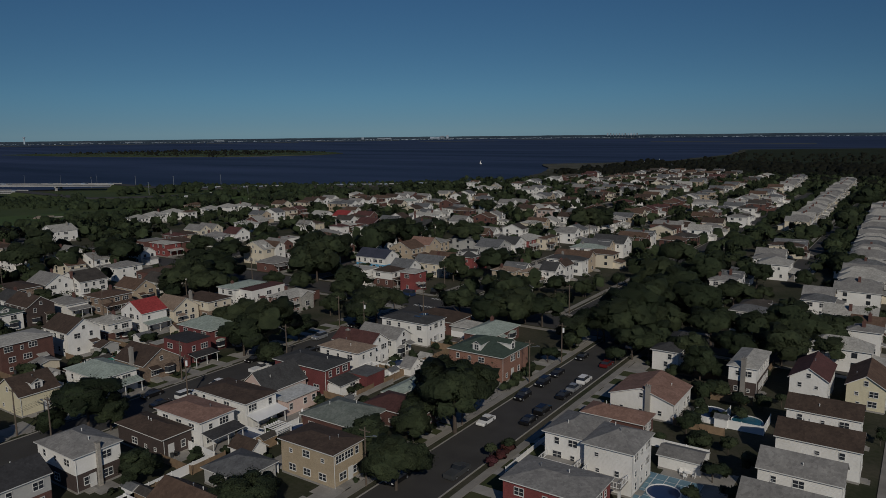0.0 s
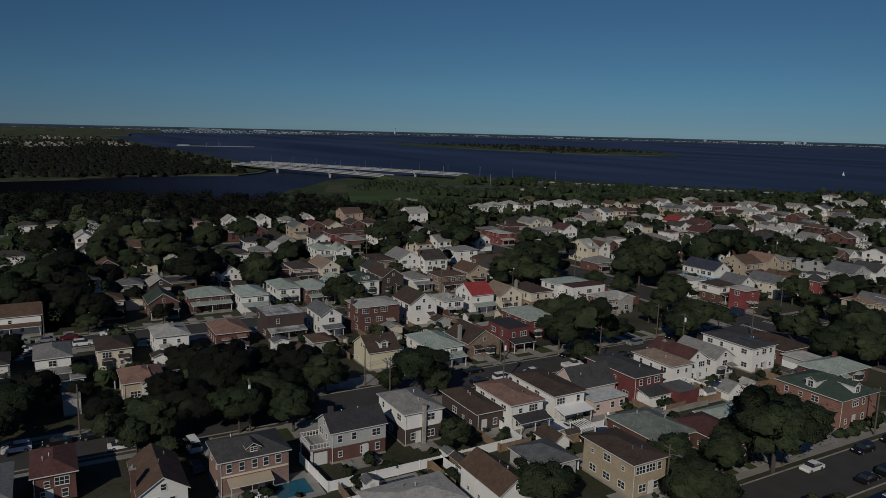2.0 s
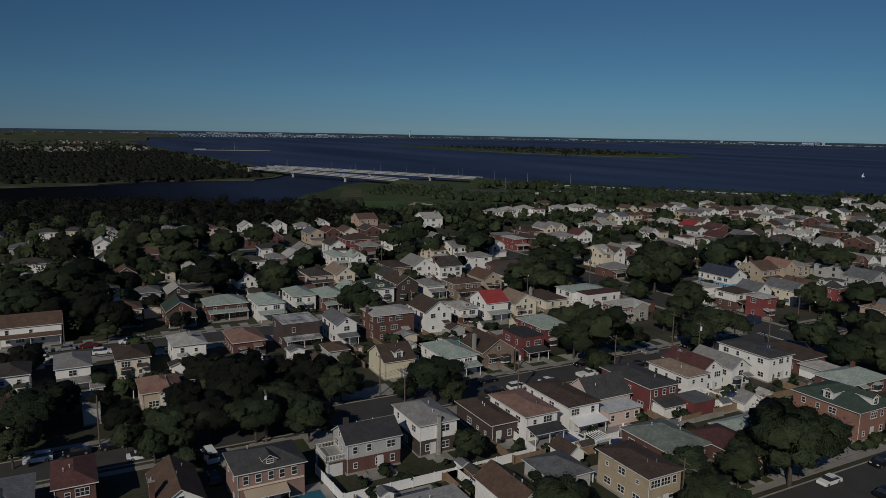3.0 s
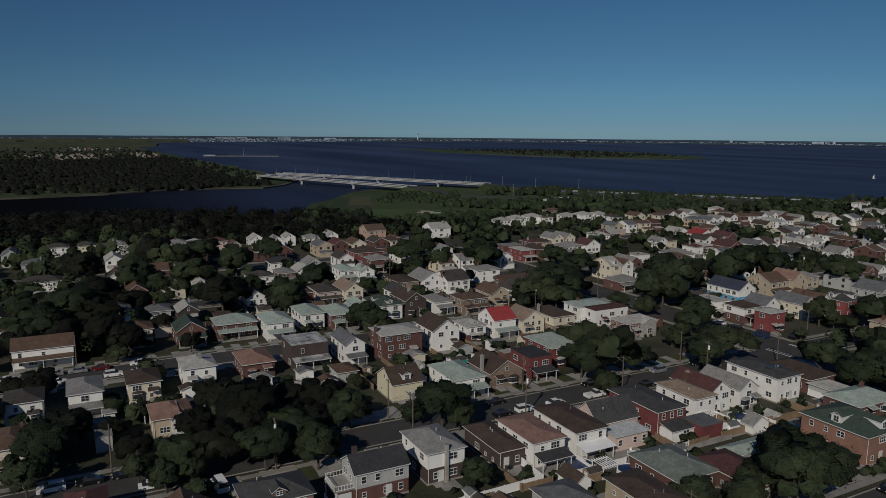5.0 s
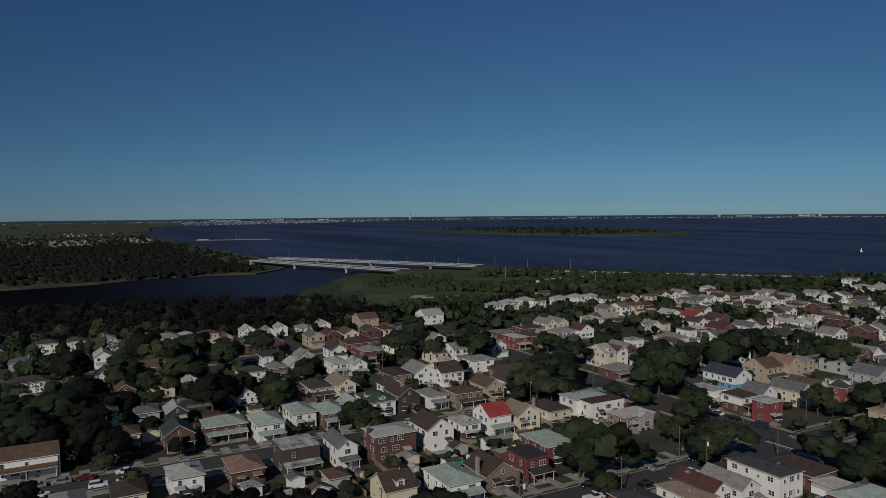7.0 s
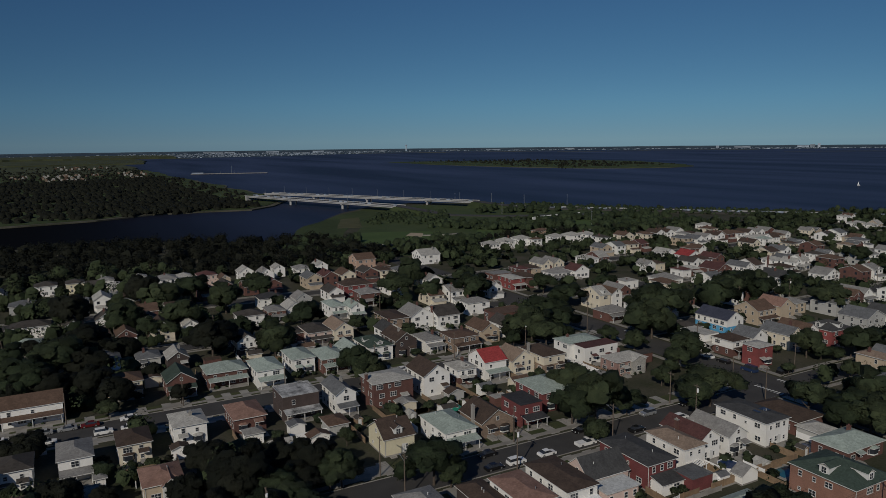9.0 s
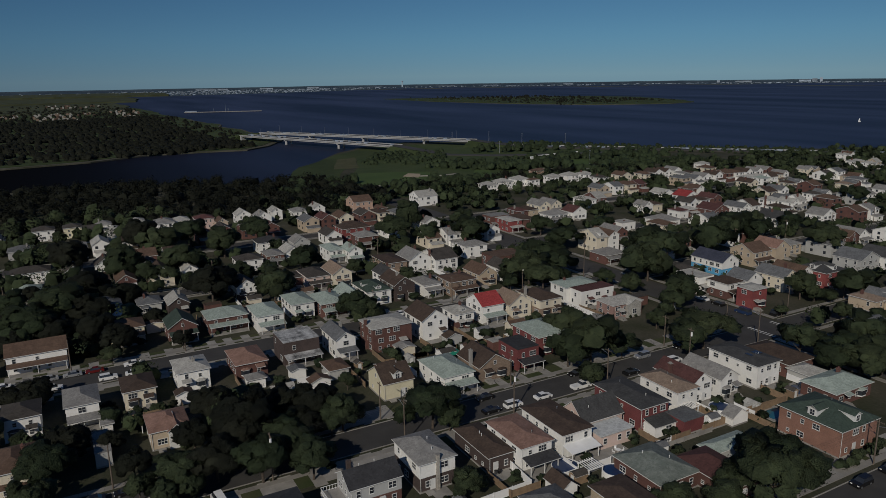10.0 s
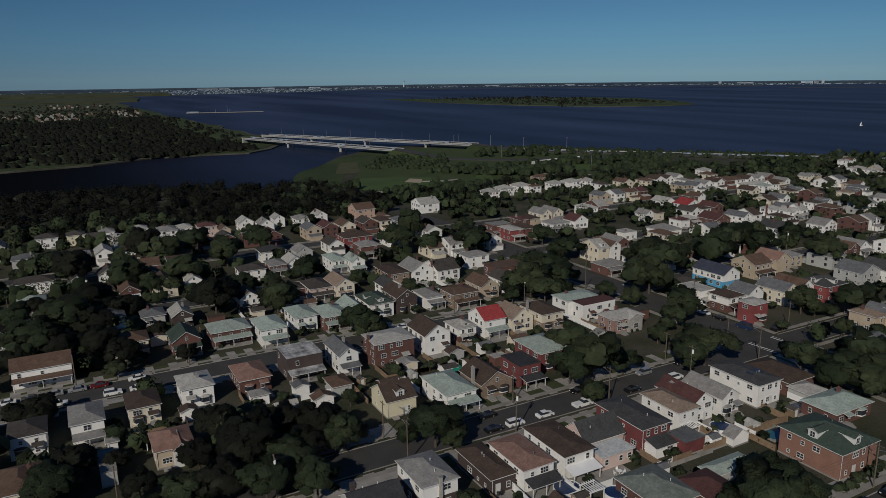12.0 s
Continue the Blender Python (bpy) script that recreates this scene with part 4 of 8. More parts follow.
def leaf_cloud(name, seed, clumps, leaves, size, material, squash=0.8):
    """A crown of unit radius: lumpy sprays of foliage over an uneven round, fringed with small bent leaves, with gaps."""
    rg = np.random.RandomState(seed)
    vs, fs, ns, count = [], [], [], 0
    for c in range(clumps):
        d = rg.normal(size=3)
        d /= np.linalg.norm(d)
        if d[2] < -0.45:
            d[2] *= -0.6
        lobes = 1 + 0.2 * math.sin(3 * math.atan2(d[1], d[0]) + seed) + 0.12 * math.sin(5 * d[2] + 2 * seed)
        rad = (0.55 + 0.25 * rg.rand()) * lobes if c % 5 else 0.4 * rg.rand()
        ctr = d * rad * (1, 1, squash)
        cr = (0.17 + 0.13 * rg.rand()) * (70 / clumps) ** 0.35
        p, f, q = LUMPS[rg.randint(6)]
        an = rg.rand() * 6.28
        spin = np.array(((math.cos(an), -math.sin(an), 0), (math.sin(an), math.cos(an), 0), (0, 0, 1)))
        p, q = p @ spin.T, q @ spin.T
        vs.append(ctr + p * cr * (1, 1, 0.8))
        fs.append(f + count)
        side = d * (1, 1, 1 / squash) * 0.9
        ns.append(q * 0.45 + side)
        count += len(p)
        o = rg.normal(size=(leaves, 3))
        o /= np.linalg.norm(o, axis=1)[:, None]
        at = ctr + o * cr * (0.85 + 0.6 * rg.rand(leaves, 1)) * (1, 1, 0.85)
        nrm = o + rg.normal(size=o.shape) * 0.4
        nrm /= np.linalg.norm(nrm, axis=1)[:, None]
        u = np.cross(nrm, rg.normal(size=o.shape))
        u /= np.linalg.norm(u, axis=1)[:, None]
        w = np.cross(nrm, u)
        s = size * (0.6 + 0.8 * rg.rand(leaves, 1))
        vs.append(np.stack([at - u * s - w * s * 0.5, at + u * s - w * s * 0.5, at + w * s + nrm * s * 0.2], 1).reshape(-1, 3))
        fs.append(np.arange(leaves * 3).reshape(-1, 3) + count)
        ns.append(np.repeat(nrm * 0.5 + side + o * 0.3, 3, axis=0))
        count += leaves * 3
    me = bpy.data.meshes.new(name)
    me.from_pydata(np.concatenate(vs).tolist(), [], np.concatenate(fs).tolist())
    soften(me, np.concatenate(ns))
    me.materials.append(material)
    return me


CROWNS = [leaf_cloud("crown", 3 + k, 66, 125, 0.022, M_LEAF, 0.72 + 0.08 * (k % 3)) for k in range(6)]
MIDDLE = [leaf_cloud("crown", 13 + k, 36, 84, 0.031, M_LEAF, 0.72 + 0.08 * (k % 3)) for k in range(5)]
SMALL = [leaf_cloud("crown", 30 + k, 16, 60, 0.05, M_LEAF, 0.85) for k in range(4)]
BUSH = [leaf_cloud("crown", 40 + k, 5, 30, 0.09, M_LEAF, 0.85) for k in range(4)]
PLUM = [leaf_cloud("crown", 60, 24, 40, 0.05, M_PLUM, 0.85)]
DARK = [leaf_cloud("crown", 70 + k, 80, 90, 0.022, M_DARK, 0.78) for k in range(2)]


def trunk_mesh(seed):
    rg = random.Random(seed)
    bm = bmesh.new()
    tube(bm, (0, 0, -0.1), (0.02, 0.01, 0.42), 0.06, 0.04, 8)
    tube(bm, (0.02, 0.01, 0.4), (0.03, 0.03, 0.9), 0.04, 0.015, 6)
    for k in range(7):
        an = k * 2.4 + rg.random()
        z = 0.35 + 0.06 * k
        tube(bm, (0.02, 0.01, z), (0.42 * math.cos(an), 0.42 * math.sin(an), z + 0.22 + 0.1 * rg.random()), 0.024, 0.007, 5)
    return to_mesh("trunk", bm, M_BARK)


TRUNKS = [trunk_mesh(k) for k in range(3)]


TREES_BUILT = []


def tree(x, y, r, kind=""):
    """A street or garden tree with a crown of radius r."""
    rg = random.Random(int(x * 31 + y * 17))
    zc = max(2.2, r * 1.05)
    size = "large" if r > 5 else "small" if r < 2.6 else "medium"
    lab = "small plum tree with dark red leaves" if kind == "plum" else "large dense tree with a nearly black green crown" if kind == "dark" else f"{size} leafy deciduous tree with a dense dark green crown"
    TREES_BUILT.append((x, y))
    root = thing("tree", x, y, 0, rg.uniform(0, 360), lab, "tree", "street and garden trees")
    part("trunk", rg.choice(TRUNKS), None, root, at=Matrix.Diagonal((r * 0.95, r * 0.95, zc * 1.25, 1)))
    # left-block trees get darker leaves, standing in for the view's darkened left
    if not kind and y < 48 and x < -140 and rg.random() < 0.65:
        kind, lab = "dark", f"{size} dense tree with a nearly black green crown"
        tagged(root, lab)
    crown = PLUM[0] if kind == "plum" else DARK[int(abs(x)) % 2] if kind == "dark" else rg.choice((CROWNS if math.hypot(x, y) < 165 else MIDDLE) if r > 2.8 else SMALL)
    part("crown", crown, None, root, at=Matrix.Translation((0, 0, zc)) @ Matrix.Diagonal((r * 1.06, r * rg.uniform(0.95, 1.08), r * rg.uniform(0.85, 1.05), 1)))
    return root


def shrub(x, y, r, kind=""):
    rg = random.Random(int(x * 31 + y * 17))
    ob = new("shrub", PLUM[0] if kind else rg.choice(BUSH))
    ob.matrix_basis = pose(x, y, r * 0.75, 0, 0, rg.uniform(0, 360)) @ Matrix.Diagonal((r, r, r * rg.uniform(0.8, 1.2), 1))
    return tagged(ob, "small plum-red garden shrub" if kind else "low dark green garden shrub", "shrub", "garden shrubs")


def car(x, y, turn, paint, kind="saloon", z=0.03):
    """A parked car: body with wheel arches' line, glasshouse, four wheels and lamps. It points along +y when turn is 0."""
    L, W = {"saloon": (4.7, 1.82), "suv": (4.7, 1.9), "van": (5.4, 2.0), "pickup": (5.6, 2.0)}[kind]
    word = {"saloon": "saloon car", "suv": "sport utility car", "van": "delivery van", "pickup": "pickup truck"}[kind]
    root = thing("car", x, y, z, turn, f"{paint} {word} parked at the kerb", "car", "parked cars")
    hb, hr = {"saloon": (0.92, 1.45), "suv": (1.05, 1.72), "van": (1.2, 2.2), "pickup": (1.05, 1.8)}[kind]
    prof = {"saloon": [(-0.5, 0.55), (-0.48, 0.98), (-0.3, 1.0), (0.22, 1.0), (0.47, 0.8), (0.5, 0.5)],
            "suv": [(-0.5, 0.5), (-0.49, 1.0), (-0.3, 1.02), (0.25, 1.0), (0.47, 0.88), (0.5, 0.5)],
            "van": [(-0.5, 0.4), (-0.5, 1.0), (-0.3, 1.02), (0.3, 1.0), (0.48, 0.85), (0.5, 0.4)],
            "pickup": [(-0.5, 0.5), (-0.5, 0.98), (-0.1, 0.98), (0.2, 1.0), (0.48, 0.95), (0.5, 0.5)]}[kind]
    bm = bmesh.new()

    def loft(pts, w0, w1):
        sides = []
        for s in (-1, 1):
            sides.append([bm.verts.new((s * (w0 + (w1 - w0) * t) / 2, yy, zz)) for yy, zz, t in pts])
        n = len(pts)
        bm.faces.new(sides[0])
        bm.faces.new(sides[1][::-1])
        for i in range(n):
            bm.faces.new((sides[0][i], sides[1][i], sides[1][(i + 1) % n], sides[0][(i + 1) % n]))
    loft([(-0.49 * L, 0.24, 0)] + [(p * L, q * hb, 0.3) for p, q in prof] + [(0.49 * L, 0.24, 0)], W, W * 0.96)
    bmesh.ops.recalc_face_normals(bm, faces=bm.faces)
    part("body", bm, CARS[paint], root)
    cab = {"saloon": (-0.36, -0.2, 0.08, 0.24), "suv": (-0.47, -0.42, 0.08, 0.25), "van": (-0.49, -0.47, 0.2, 0.34), "pickup": (-0.06, -0.02, 0.12, 0.24)}[kind]
    bm = bmesh.new()
    loft([(cab[0] * L, hb * 0.98, 0), (cab[1] * L, hr - 0.06, 1), (cab[2] * L, hr - 0.06, 1), (cab[3] * L, hb * 0.98, 0)], W * 0.93, W * 0.74)
    bmesh.ops.recalc_face_normals(bm, faces=bm.faces)
    part("glasshouse", bm, M_GLASS, root)
    bm = bmesh.new()
    box(bm, -W * 0.37, W * 0.37, cab[1] * L - 0.05, cab[2] * L + 0.05, hr - 0.07, hr)
    part("roof", bm, CARS[paint], root)
    if "wheel" not in MESHES:
        bm = bmesh.new()
        tube(bm, (-0.11, 0, 0), (0.11, 0, 0), 0.33, 0.33, 12)
        n = len(bm.faces)
        tube(bm, (-0.115, 0, 0), (0.115, 0, 0), 0.2, 0.2, 8)
        bm.faces.ensure_lookup_table()
        for f in bm.faces[n:]:
            f.material_index = 1
        MESHES["wheel"] = to_mesh("wheel", bm, [M_RUBBER, M_STEEL])
    for sx in (-1, 1):
        for yy in (-0.3 * L, 0.31 * L):
            part("wheel", MESHES["wheel"], None, root, at=pose(sx * (W / 2 - 0.1), yy, 0.33))
    for s in (-1, 1):
        bm = bmesh.new()
        box(bm, s * W * 0.36 - 0.2, s * W * 0.36 + 0.2, 0.475 * L, 0.493 * L, hb * 0.62, hb * 0.78)
        part("headlight", bm, M_VINYL, root)
    return root


def pole(x, y, h=9.5, arm=0, lamp=False):
    """A wooden utility pole with a crossarm, sometimes a transformer can or a street lamp."""
    root = thing("utility_pole", x, y, 0, 0, "wooden utility pole with crossarm beside the road", "pole", "utility poles")
    bm = bmesh.new()
    tube(bm, (0, 0, -0.2), (0, 0, h), 0.17, 0.11, 8)
    part("mast", bm, M_POLE, root)
    bm = bmesh.new()
    box(bm, -1.1, 1.1, -0.06, 0.06, h - 0.7, h - 0.57)
    for s in (-1.0, -0.4, 0.4, 1.0):
        tube(bm, (s, 0, h - 0.57), (s, 0, h - 0.4), 0.04, 0.03, 5)
    part("crossarm", bm, M_POLE, root)
    if arm:
        bm = bmesh.new()
        tube(bm, (0.35, 0, h - 2.3), (0.35, 0, h - 1.2), 0.25, 0.25, 10)
        part("transformer", bm, M_VINYL, root, "pale grey transformer can")
    if lamp:
        bm = bmesh.new()
        tube(bm, (0, 0, h - 1.6), (2.2 * lamp, 0, h - 1.0), 0.04, 0.04, 6)
        box(bm, 2.1 * lamp - 0.35, 2.1 * lamp + 0.35, -0.12, 0.12, h - 1.08, h - 0.95)
        part("street_light", bm, M_STEEL, root, "grey street light on an arm")
    return root


def fence(x0, y0, x1, y1, h=1.8, material=None, label="white vinyl panel fence"):
    """A panel fence between two points: posts and boards."""
    m = material or M_VINYL
    ln = math.hypot(x1 - x0, y1 - y0)
    root = thing("fence", x0, y0, 0, math.degrees(math.atan2(y1 - y0, x1 - x0)), label, "fence", "fences")
    n = max(1, round(ln / 3.8))
    for i in range(n + 1):
        bm = bmesh.new()
        s = ln * i / n
        box(bm, s - 0.07, s + 0.07, -0.07, 0.07, 0, h + 0.12)
        part("post", bm, m, root)
    for i in range(n):
        bm = bmesh.new()
        s = ln * i / n
        pr = [(0.02, 0.08), (0.045, 0.1), (0.045, 0.24), (0.02, 0.26), (0.02, h - 0.14), (0.045, h - 0.12), (0.045, h), (-0.045, h), (-0.045, h - 0.12), (-0.02, h - 0.14), (-0.02, 0.26), (-0.045, 0.24), (-0.045, 0.1), (-0.02, 0.08)]
        lo = [bm.verts.new((s + 0.07, y, z)) for y, z in pr]
        hi = [bm.verts.new((s + ln / n - 0.07, y, z)) for y, z in pr]
        bm.faces.new(lo)
        bm.faces.new(hi[::-1])
        for q in range(len(pr)):
            j = (q + 1) % len(pr)
            bm.faces.new((lo[q], hi[q], hi[j], lo[j]))
        part("panel", bm, m, root)
    return root


def round_pool(x, y, r, h=1.2, water=None):
    root = thing("pool", x, y, 0, 0, "round above-ground swimming pool with white rim and blue water", "pool")
    bm = bmesh.new()
    n = 28
    ro = [[bm.verts.new((q * math.cos(k * math.tau / n), q * math.sin(k * math.tau / n), z)) for k in range(n)] for q, z in ((r, 0), (r, h), (r - 0.18, h), (r - 0.18, 0.3))]
    for a, b in zip(ro, ro[1:]):
        for k in range(n):
            bm.faces.new((a[k], a[(k + 1) % n], b[(k + 1) % n], b[k]))
    part("wall", bm, M_VINYL, root)
    bm = bmesh.new()
    tube(bm, (0, 0, 0.1), (0, 0, h - 0.12), r - 0.1, r - 0.1, n)
    part("water", bm, water or M_POOL, root)
    return root


def ground_patch(name, pts, z0, z1, material, label="", kind="structure"):
    bm = bmesh.new()
    slab(bm, pts, z0, z1)
    ob = part(name, bm, material)
    return tagged(ob, label, kind=kind)


def rect(x0, x1, y0, y1):
    return [(x0, y0), (x1, y0), (x1, y1), (x0, y1)]


def shore(pts, seed, rough=10.0, step=25.0):
    """An outline through pts with an uneven natural edge."""
    out = []
    for (ax, ay), (bx, by) in zip(pts, pts[1:] + pts[:1]):
        n = max(1, min(60, int(math.hypot(bx - ax, by - ay) / step)))
        for i in range(n):
            x, y = ax + (bx - ax) * i / n, ay + (by - ay) * i / n
            k = 0 if n == 1 else rough * math.sin(math.pi * i / n) ** 0.5
            d = noise.noise_vector((x * 0.012 + seed, y * 0.012, seed * 1.7))
            out.append((x + d.x * k, y + d.y * k))
    return out


def woods(name, label, spots, material, leaves=90, lumps=1):
    """Far trees joined into one mass of small leaf clumps. spots: x, y, z, r."""
    rg = np.random.RandomState(len(spots))
    kinds = []
    for d in range(6):
        p, f, q = LUMPS[d]
        ps, fs, ns, count = [], [], [], 0
        for c in range(lumps):
            ctr = rg.normal(size=3) * (0.45, 0.45, 0.25) if lumps > 1 else np.zeros(3)
            cr = (0.4 + 0.25 * rg.rand()) if lumps > 1 else 0.95
            ps.append(ctr + p * cr)
            fs.append(f + count)
            ns.append(q * 0.5 + ctr * 1.2 + (0, 0, 0.3))
            count += len(p)
        o = rg.normal(size=(leaves, 3))
        o /= np.linalg.norm(o, axis=1)[:, None]
        o[:, 2] = np.abs(o[:, 2])
        at = o * (0.7 + 0.4 * rg.rand(leaves, 1))
        u = np.cross(o + rg.normal(size=o.shape) * 0.3, rg.normal(size=o.shape))
        u /= np.linalg.norm(u, axis=1)[:, None]
        w = np.cross(o, u)
        w /= np.linalg.norm(w, axis=1)[:, None] + 1e-6
        s = 0.07 + 0.07 * rg.rand(leaves, 1)
        ps.append(np.stack([at - u * s - w * s * 0.5, at + u * s - w * s * 0.5, at + w * s], 1).reshape(-1, 3))
        fs.append(np.arange(leaves * 3).reshape(-1, 3) + count)
        ns.append(np.repeat(o, 3, axis=0))
        kinds.append((np.concatenate(ps), np.concatenate(fs), np.concatenate(ns)))
    vs, faces, norms, count = [], [], [], 0
    for i, (x, y, z, r) in enumerate(spots):
        p, f, ns = kinds[i % 6]
        an = rg.rand() * 6.28
        spin = np.array(((math.cos(an), -math.sin(an), 0), (math.sin(an), math.cos(an), 0), (0, 0, 1)))
        vs.append((p @ spin.T) * (r, r, r * (0.8 + 0.3 * rg.rand())) + (x, y, z + r * 0.35))
        norms.append(ns @ spin.T)
        faces.append(f + count)
        count += len(p)
    v, q = np.concatenate(vs), np.concatenate(faces)
    me = bpy.data.meshes.new(name)
    me.from_pydata(v.tolist(), [], q.tolist())
    soften(me, np.concatenate(norms))
    me.materials.append(material)
    ob = new(name, me)
    return tagged(ob, label, "trees", kind="stuff")


# ---------------------------------------------------------------- ground, water and far shores
def sea():
    """The bay: one sheet to the far shore, lifted a little towards it as the far water stands against the sky."""
    bm = bmesh.new()
    rr = [0.0, 300, 500, 700, 900, 1200, 1600, 2100, 2600, 3100, 3600, 4100, 4500, 4760]
    n = 72
    rings = []
    for r in rr:
        z = -1.2 + (max(0.0, r - 1500) / 3200) ** 2 * 15
        rings.append([bm.verts.new((r * math.cos(k * math.tau / n), r * math.sin(k * math.tau / n), z)) for k in range(n)])
    for a, b in zip(rings[1:], rings[2:]):
        for k in range(n):
            bm.faces.new((a[k], b[k], b[(k + 1) % n], a[(k + 1) % n]))
    for v in rings[0][1:]:
        bm.verts.remove(v)
    c = rings[0][0]
    for k in range(n):
        bm.faces.new((c, rings[1][k], rings[1][(k + 1) % n]))
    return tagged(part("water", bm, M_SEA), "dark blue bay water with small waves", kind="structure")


sea()
MAIN = [(-640, -700), (620, -700), (700, 900), (500, 2300), (-100, 2330), (-440, 2130), (-380, 1700), (-400, 1320), (-538, 1149), (-470, 980), (-400, 735), (-438, 706), (-495, 651),
        (-555, 592), (-648, 513), (-696, 484), (-752, 448), (-790, 380), (-768, 314), (-724, 270), (-649, 219), (-574, 176), (-540, 158), (-548, 126), (-575, 97), (-597, 19), (-602, -36), (-625, -300)]
ground_patch("ground", shore(MAIN, 3, 9), -4, 0, M_SOIL, "grassy town ground with bare soil")
LEFT = [(-784, -900), (-784, -44), (-798, 28), (-833, 85), (-825, 190), (-860, 225), (-930, 262), (-1104, 262), (-1553, 255), (-2166, 240), (-2700, 200), (-3141, 275), (-3149, 417),
        (-3400, 330), (-3882, 600), (-4400, 700), (-4640, 400), (-4640, -900)]
ground_patch("marsh", shore(LEFT, 5, 22, 40), -4, 0.5, M_MARSH, "low marsh land across the creek")
ground_patch("marsh_shore", shore([(x + 7, y + 6) for x, y in LEFT[:9]] + [(-2166, 0), (-1000, -900)], 5, 22, 40), -4, 0.1, M_BEACH, "narrow sandy rim of the marsh")
for x0, x1, y1, z in ((-2950, -2050, 215, 2.2), (-3750, -2900, 330, 6.6), (-4640, -3700, 560, 13.9)):
    ground_patch("marsh", shore([(x0, -900), (x1, -900), (x1, y1 - 30), ((x0 + x1) / 2, y1 + 20), (x0, y1)], 6, 18, 40), -4, z, M_OLIVE, "far flat marsh land")
ISLAND = [(-2560, 1090), (-2078, 1085), (-1717, 1150), (-1476, 1256), (-1374, 1434), (-1400, 1545), (-1560, 1640), (-1824, 1760), (-2519, 1691), (-2700, 1330)]
ground_patch("island", shore(ISLAND, 8, 30, 60), -4, 0.9, M_MARSH, "low green marsh island in the bay")
ground_patch("island_beach", shore([(x * 0.9975 + 4, y * 0.9975 - 5) for x, y in ISLAND], 8, 30, 60), -4, 0.1, M_BEACH, "sandy rim of the island")
ground_patch("beach", shore([(-560, 1130), (-470, 960), (-430, 980), (-400, 1060), (-420, 1180), (-520, 1170)], 11, 12), -4, 0.25, M_BEACH, "sandy spit at the shore")
ground_patch("scrub", shore([(-395, 760), (-250, 712), (690, 660), (690, 900), (490, 2290), (-100, 2310), (-420, 2120), (-365, 1700), (-385, 1320), (-440, 1180), (-425, 980)], 19, 12, 40), -1, 0.05, M_SCRUB, "dark scrubland beyond the houses")


def sea_level(r):
    return -1.2 + (max(0.0, r - 1500) / 3200) ** 2 * 15


def shore_edge(azd):
    """How far off the far shore begins, by its bearing."""
    u = min(1.0, max(0.0, (azd - 62) / 14))
    return 4430 - 640 * u * u * (3 - 2 * u) + 90 * noise.noise((azd * 0.17, 3, 7)) + 40 * noise.noise((azd * 0.9, 8, 7))


def far_shore():
    """Low land round the far side of the bay, with an uneven scrub skyline."""
    bm = bmesh.new()
    prev = None
    for k in range(0, 281):
        az = radians(-70 + k * 0.75)
        x, y = -math.sin(az), math.cos(az)
        r = 4740
        h = 29 + 3.0 * noise.noise((k * 0.11, 0, 2)) + 1.6 * noise.noise((k * 0.7, 5, 2))
        near = shore_edge(-70 + k * 0.75)
        row = [bm.verts.new((x * q, y * q, z)) for q, z in ((near, sea_level(near) - 2), (near + 15, sea_level(near) + 0.5), (r - 30, 15.5), (r + 40, h * 0.75), (r + 60, h), (r + 80, -5))]
        if prev:
            for i in range(5):
                bm.faces.new((prev[i], prev[i + 1], row[i + 1], row[i]))
        prev = row
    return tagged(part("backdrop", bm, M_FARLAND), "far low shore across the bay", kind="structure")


far_shore()


def far_town():
    """The pale buildings along the far shore: many small blocks, a few big sheds, slabs and one tower."""
    rg = random.Random(5)
    bm = bmesh.new()

    def block(azd, z, w, h, r=4690):
        az = radians(azd)
        c = Vector((-math.sin(az) * r, math.cos(az) * r, z))
        t = Vector((math.cos(az), math.sin(az), 0))
        d = Vector((-math.sin(az), math.cos(az), 0))
        vs = []
        for s, q, u in ((-1, 0, 0), (1, 0, 0), (1, 1, 0), (-1, 1, 0), (-1, 0, 1), (1, 0, 1), (1, 1, 1), (-1, 1, 1)):
            vs.append(bm.verts.new(c + t * (s * w / 2) + d * (q * 12) + Vector((0, 0, u * h))))
        for f in ((0, 3, 2, 1), (4, 5, 6, 7), (0, 1, 5, 4), (1, 2, 6, 5), (2, 3, 7, 6), (3, 0, 4, 7)):
            bm.faces.new([vs[i] for i in f])
    for i in range(1700):
        a = rg.choice((rg.uniform(22, 55), rg.uniform(55, 96), rg.uniform(-5, 40), rg.uniform(66, 86), rg.uniform(70, 84)))
        e = shore_edge(a) + 25
        r = e + (4680 - e) * rg.random() ** 0.8
        z0 = sea_level(e) + 0.5
        block(a, z0 + (15.5 - z0) * (r - e) / (4710 - e), rg.uniform(2.5, 8) * rg.choice((1, 1, 1, 2.5)), rg.uniform(0.8, 3.0), r)
    for i in range(11):
        block(19.2 + i * 0.22, 25, 9, rg.uniform(10, 16), 4700)
    for a, w, h in ((34.3, 26, 17), (34.9, 60, 10), (33.9, 14, 22), (38.9, 90, 8), (40.6, 16, 13), (79.2, 120, 7.5), (78.0, 60, 6), (74.8, 80, 6), (71.3, 70, 6), (61.0, 120, 2.5), (57.5, 90, 2.2), (66.5, 90, 2.5), (51.5, 60, 5), (96, 110, 6)):
        block(a, 17, w, h)
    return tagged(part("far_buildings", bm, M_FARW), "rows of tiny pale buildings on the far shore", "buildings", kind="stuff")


far_town()
